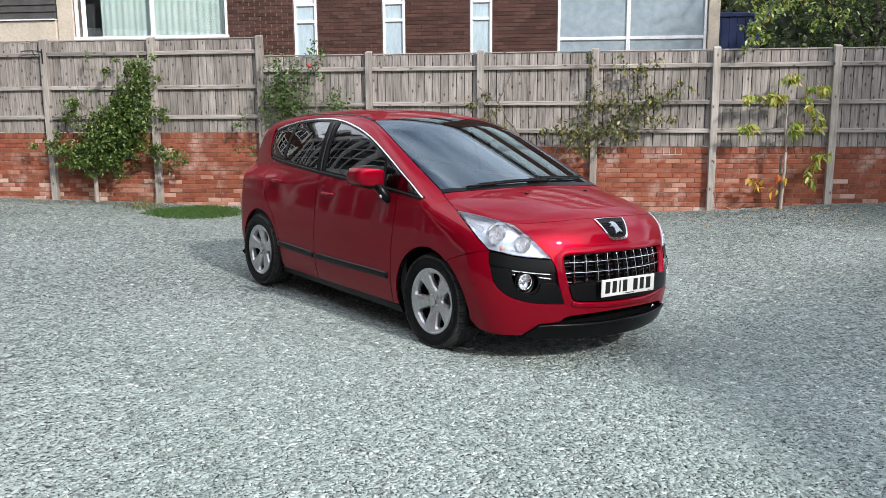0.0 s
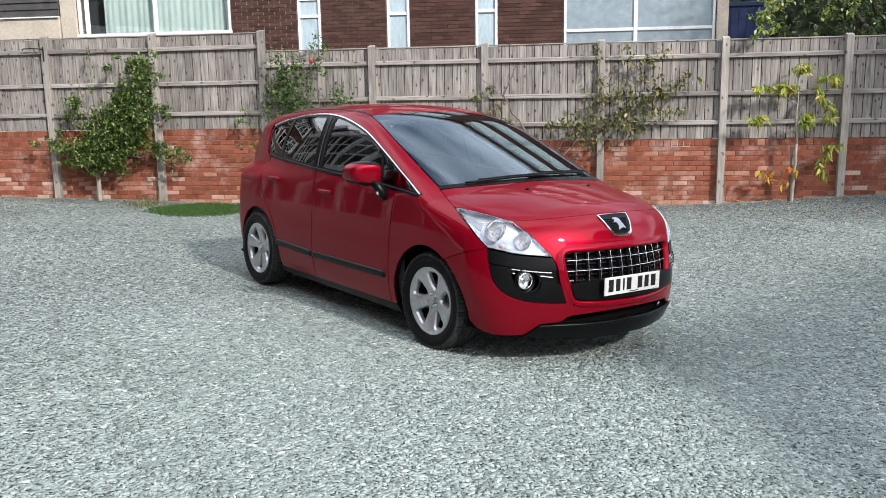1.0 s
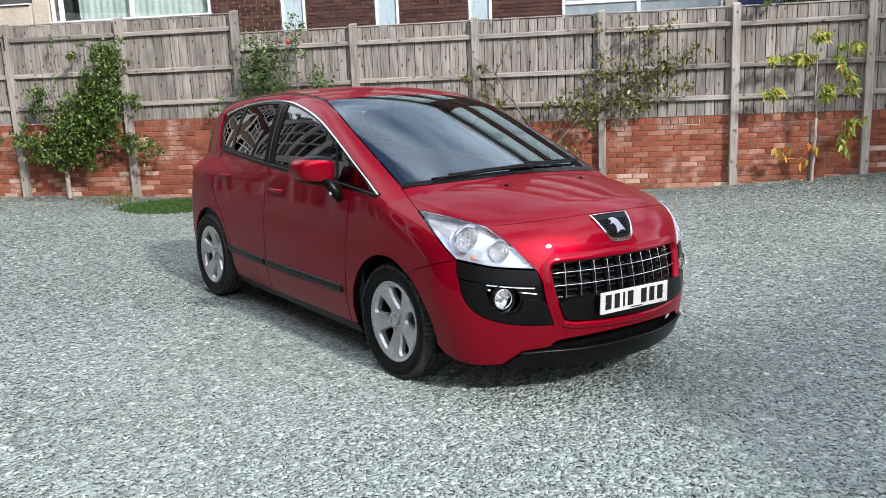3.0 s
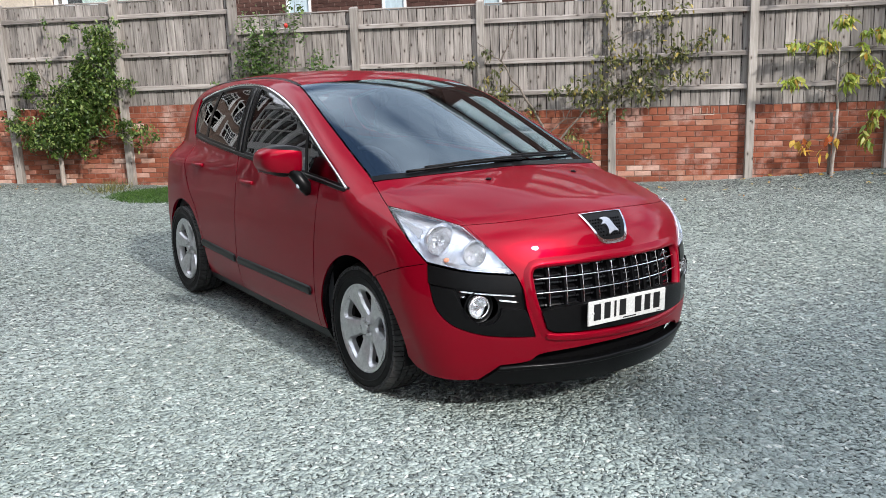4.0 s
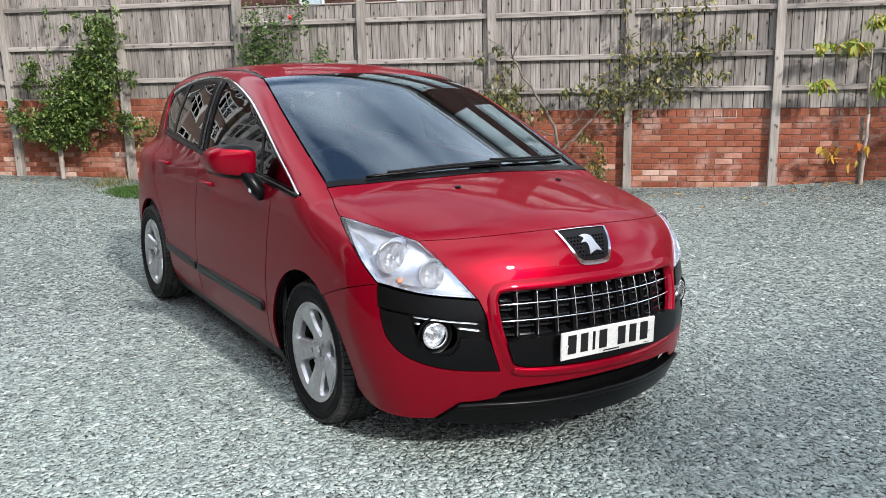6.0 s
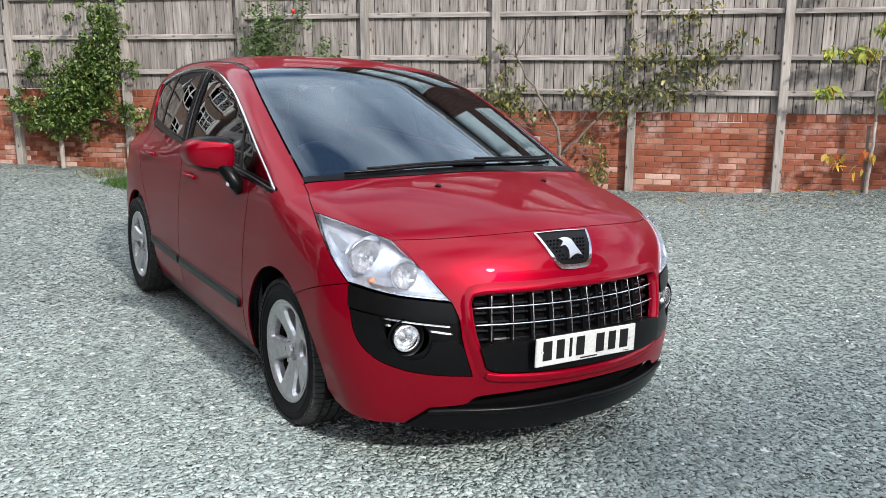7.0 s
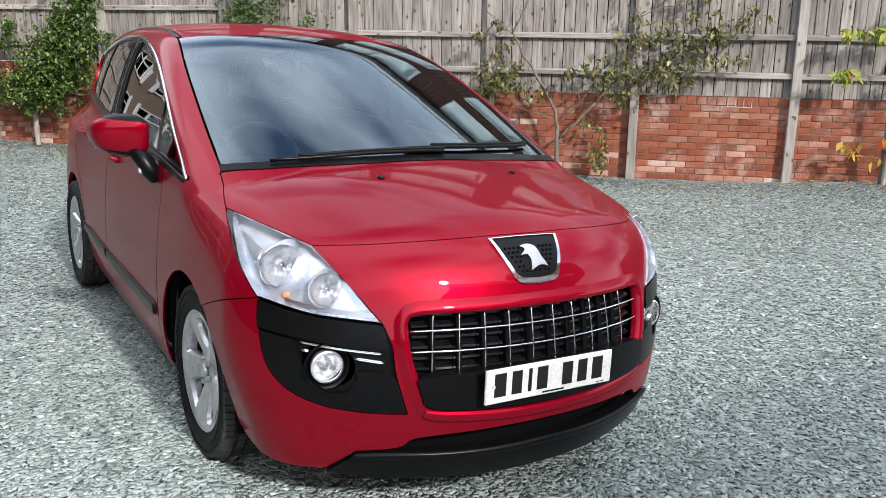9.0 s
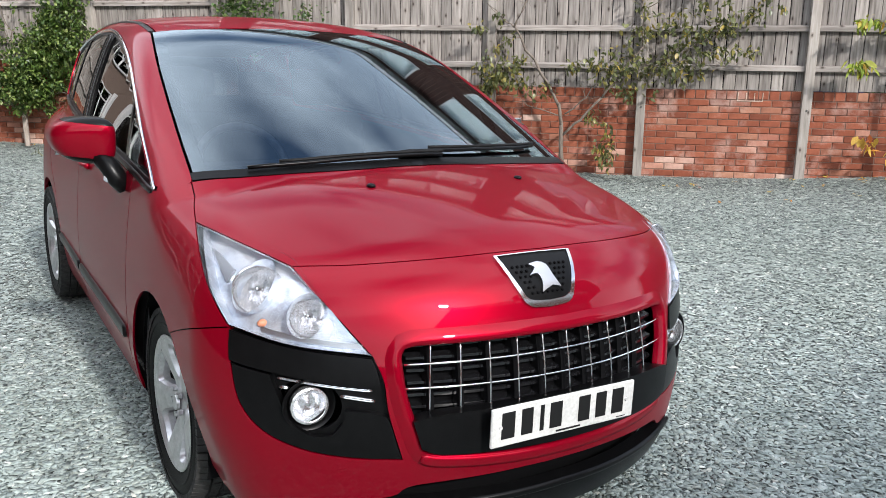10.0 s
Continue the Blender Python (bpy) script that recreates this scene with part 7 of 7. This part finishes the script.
crown(tree, [((-2.1, -2.2, 3.4), (0.5, 0.4, 0.25), 300), ((-2.55, -3.1, 2.95), (0.34, 0.25, 0.24), 300), ((-2.82, -3.50, 2.55), (0.18, 0.1, 0.22), 170), ((-1.2, -1.6, 3.5), (0.5, 0.4, 0.25), 240), ((-1.75, -3.2, 2.75), (0.22, 0.1, 0.16), 110)], 0.085, 0.5, 0.6, LEAF_BOUGH, 21, "bough_leaves")

# hedge far behind the garden, closing the distance
far_hedge, o = plant("hedge", 14.0, -9.0, "tall dark green hedge in the distance", "hedge")
tagged(far_hedge, kind="stuff")
crown(far_hedge, [((x, rnd.uniform(-0.5, 0.5), z), (1.1, 0.7, 0.7), 300) for x in np.arange(-7, 14, 1.3) for z in (0.7, 1.9, 3.1, 4.2)], 0.16, 0.6, 0.3, LEAF_DARK, 22)
# near-black box among the leaves, its colour standing in for inner shade
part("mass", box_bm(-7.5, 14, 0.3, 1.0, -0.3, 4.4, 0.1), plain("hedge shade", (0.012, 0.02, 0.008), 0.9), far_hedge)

# grass patch on the gravel by the wall
def grass_patch():
    rng = np.random.default_rng(30)
    n = 15000
    a = rng.normal(0, 0.42, n)
    b = rng.normal(0, 0.40, n)
    ok = (np.abs(a) < 0.95) & (np.abs(b) < 0.85) & ((a / 0.98) ** 2 + (b / 0.88) ** 2 < rng.uniform(0.7, 1.0, n))
    a, b = a[ok], b[ok]
    P = np.array([(FENCE @ Vector((x * 0.86 - 1.70, -0.84 + y * 0.9, 0))).xy for x, y in zip(a, b)])
    z = ground_z(P[:, 0], P[:, 1])
    n = len(P)
    h = rng.uniform(0.025, 0.075, n) * (1.0 - 0.4 * np.hypot(a / 0.95, b / 0.85))
    t = rng.uniform(0, 2 * np.pi, n)
    w = 0.006
    lean = rng.normal(0, 0.045, (n, 2))
    s = np.stack([np.cos(t), np.sin(t)], -1) * w
    V = np.zeros((n, 5, 3))
    V[:, 0, :2], V[:, 1, :2] = P - s, P + s
    V[:, 2, :2], V[:, 3, :2] = P - s * 0.7 + lean * 0.5, P + s * 0.7 + lean * 0.5
    V[:, 4, :2] = P + lean
    V[:, 0, 2] = V[:, 1, 2] = z
    V[:, 2, 2] = V[:, 3, 2] = z + h * 0.6
    V[:, 4, 2] = z + h
    F = []
    for k in range(0, 5 * n, 5):
        F += [(k, k + 1, k + 3, k + 2), (k + 2, k + 3, k + 4)]
    return tagged(new("grass", mesh_of("grass", V.reshape(-1, 3).tolist(), F, GRASS, True)), "low green grass patch growing through the gravel", "grass", kind="stuff")


grass_patch()


# dry weeds at the edge of the grass
def weeds():
    rng = np.random.default_rng(61)
    v, f = [], []
    for _ in range(260):
        a, d = -2.72 + rng.normal(0, 0.16), 0.50 + rng.normal(0, 0.22)
        p = FENCE @ Vector((a, -d, 0))
        z = float(ground_z(p.x, p.y))
        h, t = rng.uniform(0.05, 0.2), rng.uniform(0, 6.28)
        l = rng.normal(0, 0.06, 2)
        w = 0.004
        o = len(v)
        v += [(p.x - w * math.cos(t), p.y - w * math.sin(t), z), (p.x + w * math.cos(t), p.y + w * math.sin(t), z), (p.x + l[0], p.y + l[1], z + h)]
        f.append((o, o + 1, o + 2))
    return tagged(new("weeds", mesh_of("weeds", v, f, LEAF_OLIVE)), "dry yellowish weeds growing through gravel by the wall", "weeds", kind="stuff")


weeds()


# fallen leaves along the wall
def litter():
    rng = np.random.default_rng(33)
    cl = []
    for a, d, n in ((-4.5, 0.5, 14), (-3.6, 0.3, 10), (-5.3, 1.2, 14), (5.2, 0.35, 8), (6.7, 0.3, 16), (7.3, 0.4, 14), (5.8, 0.9, 8), (8.3, 0.8, 8), (0.5, 1.2, 8), (-3.0, 0.25, 8)):
        p = FENCE @ Vector((a, -d, 0))
        for _ in range(n // 2):
            x, y = p.x + rng.normal(0, 0.35), p.y + rng.normal(0, 0.35)
            cl.append(((x, y, float(ground_z(x, y)) + 0.02), (0.003, 0.003, 0.001), 3))
    v, f = leaf_cloud(cl, 0.05, 0.6, 0.0, 34)
    v = np.array(v)
    g = ground_z(v[:, 0], v[:, 1])
    v[:, 2] = np.clip(v[:, 2], g + 0.012, g + 0.03)
    return tagged(new("fallen_leaves", mesh_of("fallen_leaves", v.tolist(), f, LEAF_ORANGE, True)), "scattered dry fallen leaves along the wall", "leaves", kind="stuff")


litter()

# iron bracket on a fence post
bracket = empty("hanging_bracket", FENCE @ Matrix.Translation((-4.59, -0.004, 2.44)), "black wrought-iron scroll bracket screwed to a fence post", "bracket")
part("back_plate", box_bm(-0.012, 0.012, -0.006, 0.002, -0.14, 0.1, 0.002), IRON, bracket)
v, f = tube([(0, -0.006, 0.06), (-0.16, -0.02, 0.075), (-0.33, -0.03, 0.07), (-0.36, -0.03, 0.055), (-0.345, -0.03, 0.04)], [0.009] * 5, 8)
part("arm", mesh_of("arm", v, f, IRON, True), None, bracket)
sp = [(-0.02 - 0.11 * t - 0.03 * math.cos(7 * t), -0.012, -0.08 + 0.13 * t + 0.03 * math.sin(7 * t)) for t in np.linspace(0, 1.0, 30)]
v, f = tube(sp, [0.008] * 30, 6)
part("scroll", mesh_of("scroll", v, f, IRON, True), None, bracket)


# ---- added unseen for reflections and shadow: houses beside the yard and behind the camera ----
def side_house(name, m, width, height, cols, rows, label, wall_mat, gable=2.2):
    """A plain brick house: wall, white-framed windows, eaves and roof."""
    h = empty(name, m, label, "house")
    part("wall", box_bm(0, width, 0.0, 6.0, -0.5, height), wall_mat, h)
    for r0 in rows:
        for c0, w in cols:
            win = empty("window", Matrix.Identity(4), "", "")
            win.parent = h
            hh = 1.25
            part("glass", box_bm(c0, c0 + w, -0.03, -0.005, r0, r0 + hh), GLOSS_BLACK, win)
            for x in np.linspace(c0, c0 + w, max(2, round(w / 0.62) + 1)):
                part("frame_bar", box_bm(x - 0.05, x + 0.05, -0.08, -0.03, r0 - 0.05, r0 + hh + 0.05, 0.005), WHITE_FRAME, win)
            for z in (r0, r0 + 0.42 * hh * 2, r0 + hh):
                part("frame_bar", box_bm(c0 - 0.04, c0 + w + 0.04, -0.075, -0.028, z - 0.05, z + 0.05, 0.005), WHITE_FRAME, win)
    part("eaves", box_bm(-0.3, width + 0.3, -0.35, 0.3, height, height + 0.4, 0.01), WHITE_FRAME, h)
    v = [(-0.3, -0.35, height + 0.4), (width + 0.3, -0.35, height + 0.4), (width + 0.3, 3, height + gable), (-0.3, 3, height + gable), (-0.3, 6.4, height + 0.4), (width + 0.3, 6.4, height + 0.4)]
    part("roof", mesh_of("roof", v, [(0, 1, 2, 3), (3, 2, 5, 4), (0, 3, 4), (1, 5, 2), (0, 4, 5, 1)], ROOF_TILE), None, h)
    return h


HOUSE_BRICK = surface("weathered red house brick", [(0.3, (0.11, 0.035, 0.024)), (0.7, (0.18, 0.058, 0.038))], 5, 0.9, 0.2, 60)
# beside the yard, facing +x
neighbour = side_house("neighbour_house", Matrix.Translation((-8.3, -9.0, -0.1)) @ Matrix.Rotation(radians(90), 4, "Z"), 31.0, 8.8, ((2.0, 2.2), (10.2, 1.9)), (0.9, 3.7, 6.3), "red brick house with white-framed windows beside the yard", HOUSE_BRICK)
# its white garden room of two storeys, with stout frames
garden_room = empty("garden_room", Matrix.Identity(4), "", "")
garden_room.parent = neighbour
part("sill_wall", box_bm(14.6, 30.2, -1.2, -0.01, -0.3, 0.75, 0.02), WHITE_FRAME, garden_room)
part("fascia", box_bm(14.5, 30.3, -1.3, -0.01, 6.9, 7.35, 0.03), WHITE_FRAME, garden_room)
part("string_band", box_bm(14.6, 30.2, -1.22, -0.02, 3.55, 4.05, 0.02), WHITE_FRAME, garden_room)
part("glazing", box_bm(14.7, 30.1, -1.10, -1.06, 0.7, 6.95), GLOSS_BLACK, garden_room)
for k in range(9):
    x = 14.6 + k * 1.95
    part("mullion", box_bm(x - 0.13, x + 0.13, -1.24, -1.0, 0.7, 6.95, 0.02), WHITE_FRAME, garden_room)
    if k < 8:
        for z in (1.9, 2.9, 5.1, 6.0):
            part("glazing_bar", box_bm(x + 0.13, x + 1.82, -1.18, -1.1, z - 0.05, z + 0.05, 0.01), WHITE_FRAME, garden_room)
        part("glazing_bar", box_bm(x + 0.93, x + 1.02, -1.17, -1.11, 0.75, 6.9, 0.01), WHITE_FRAME, garden_room)
# behind the camera, facing the yard; added to throw its shadow over the gravel
main_house = side_house("main_house", Matrix.Translation((13.3, -12.2, -0.2)) @ Matrix.Rotation(radians(180), 4, "Z"), 12.9, 6.1, ((1.2, 2.2), (5.0, 2.2), (9.2, 2.4)), (0.9, 3.6), "red brick house with white-framed windows, added behind the yard for its shadow", HOUSE_BRICK, 0.9)
# unseen sloping wedge and tall block, shaped to shade the gravel and fence
v = [(x, y, z) for y in (0.0, 6.0) for x, z in ((12.9, -0.5), (18.3, -0.5), (18.3, 1.1), (12.9, 6.5))]
part("sloping_wing", mesh_of("sloping_wing", v, [(0, 1, 2, 3), (7, 6, 5, 4), (3, 2, 6, 7), (1, 5, 6, 2), (0, 3, 7, 4), (0, 4, 5, 1)], HOUSE_BRICK), None, main_house)
part("tall_end", box_bm(-4.0, 5.15, 0.02, 6.0, 6.2, 10.8), HOUSE_BRICK, main_house)
# unseen hedge, added behind the camera to be reflected
back_hedge = empty("back_hedge", Matrix.Translation((-3, -13, 0)), "clipped green hedge added out of view to close the yard", "hedge", kind="stuff")
crown(back_hedge, [((x, 0, z), (0.8, 0.4, 0.5), 160) for x in np.arange(-7, 4, 1.1) for z in (0.5, 1.3)], 0.14, 0.6, 0.3, LEAF_DARK, 44)
# same dark core here, painted shade between the leaves
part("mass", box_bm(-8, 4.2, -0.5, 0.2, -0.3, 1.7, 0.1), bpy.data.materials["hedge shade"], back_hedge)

# ---- bricks of the plinth wall ----
BL, BH, BJ = 0.217, 0.066, 0.009
base_brick = box_bm(-BL / 2, BL / 2, -0.05, 0.05, -BH / 2, BH / 2, 0.004)
brick_mesh = bm_mesh("brick", base_brick, BRICK)
pale_mesh = bm_mesh("brick", box_bm(-BL / 2, BL / 2, -0.05, 0.05, -BH / 2, BH / 2, 0.004), PALE_BRICK)
header_mesh = bm_mesh("brick", box_bm(-0.0515, 0.0515, -0.05, 0.05, -BL / 4.6, BL / 4.6, 0.004), BRICK)
rb = random.Random(21)
wall_boundaries = [o for o in bpy.data.objects if o.name.startswith("wall_boundary")]
rest, washed = [], []
made = 0
for wall, (a0, a1, top) in zip(wall_boundaries, ((-6.5, STEP_AT, 1.155), (STEP_AT, 10.0, 0.925))):
    soldier = 0.1
    z = top - soldier / 2
    x = a0
    row = []
    n = int((a1 - a0) / 0.114)
    for i in range(n):
        row.append((a0 + (i + 0.5) * (a1 - a0) / n, z, True))
    z = top - soldier - BJ - BH / 2
    k = 0
    while z > -0.22:
        x = a0 + (BL + BJ) * (0.5 if k % 2 else 0.0)
        while x + BL < a1 + 0.02:
            row.append((x + BL / 2, z, False))
            x += BL + BJ
        z -= BH + BJ
        k += 1
    for x, z, head in row:
        g = float(ground_z(*(FENCE @ Vector((x, 0.05, 0))).xy))
        if z < g - 0.05:
            continue
        m = pose(x + rb.uniform(-0.002, 0.002), 0.142 + rb.uniform(-0.003, 0.003), z + rb.uniform(-0.002, 0.002), rb.uniform(-0.6, 0.6), 0, rb.uniform(-0.4, 0.4))
        # salts have bleached bricks of the lower courses
        pale = not head and rb.random() < (0.50 if x < STEP_AT else 0.14) * (1 - min(1.0, max(0.0, (z - g - 0.12) / 0.42))) + 0.015
        if made < 300 and 4.0 < x < 8.3 and not head:
            ob = new("brick", pale_mesh if pale else brick_mesh)
            ob.parent = wall
            ob.matrix_basis = m
            made += 1
        else:
            (washed if pale else rest).append((m, head))


def joined_pieces(name, mesh_list, places, material, parent, label):
    chunks = []
    data = [([v.co.copy() for v in me.vertices], [tuple(p.vertices) for p in me.polygons]) for me in mesh_list]
    for m, kind in places:
        vs, fs = data[kind]
        chunks.append(([tuple(m @ v) for v in vs], fs))
    v, f = joined(chunks)
    ob = part(name, mesh_of(name, v, f, material), None, parent, label)
    return tagged(ob, kind="stuff")


left = [(m, int(h)) for m, h in rest]
joined_pieces("brick_course", (brick_mesh, header_mesh), left, BRICK_JOINED, wall_boundaries[0], "red brick courses")
joined_pieces("brick_course", (brick_mesh, header_mesh), [(m, int(h)) for m, h in washed], PALE_JOINED, wall_boundaries[1], "bricks bleached by salts")

# ---- brown bricks of the house where they show above the fence ----
house_brick = bm_mesh("house_brick", box_bm(-BL / 2, BL / 2, 0.0, 0.06, -BH / 2, BH / 2, 0), BROWN_BRICK)
house_half = bm_mesh("house_brick", box_bm(-BL / 4 + 0.003, BL / 4 - 0.003, 0.0, 0.06, -BH / 2, BH / 2, 0), BROWN_BRICK)
spots = []
z, k = 1.9, 0
while z < HOUSE_TOP - 0.1:
    west = -24.0 if z > 5.6 else -3.16
    cuts = sorted((a - 0.015, b + 0.015) for a, b, z0, z1 in house_holes if z0 - 0.03 < z < z1 + 0.03 and a > west)
    edges = [west] + [v for cut in cuts for v in cut] + [6.86 if z < 5.6 else 7.05]
    for s0, s1 in [(a, b) for a, b in zip(edges[::2], edges[1::2]) if b - a > 0.1]:
        n = max(1, round((s1 - s0) / (BL + BJ)))
        w = (s1 - s0) / n
        for i in range(n + (k % 2)):
            x = s0 + w * (i + 0.5 - 0.5 * (k % 2))
            if k % 2 and i in (0, n):
                x += w / 4 if i == 0 else -w / 4
                spots.append((pose(x, rb.uniform(-0.0015, 0.0015), z), 1))
            else:
                spots.append((pose(x, rb.uniform(-0.0015, 0.0015), z), 0))
    z += BH + BJ
    k += 1
joined_pieces("brick_course", (house_brick, house_half), spots, BROWN_BRICK, house, "dark brown brick courses")
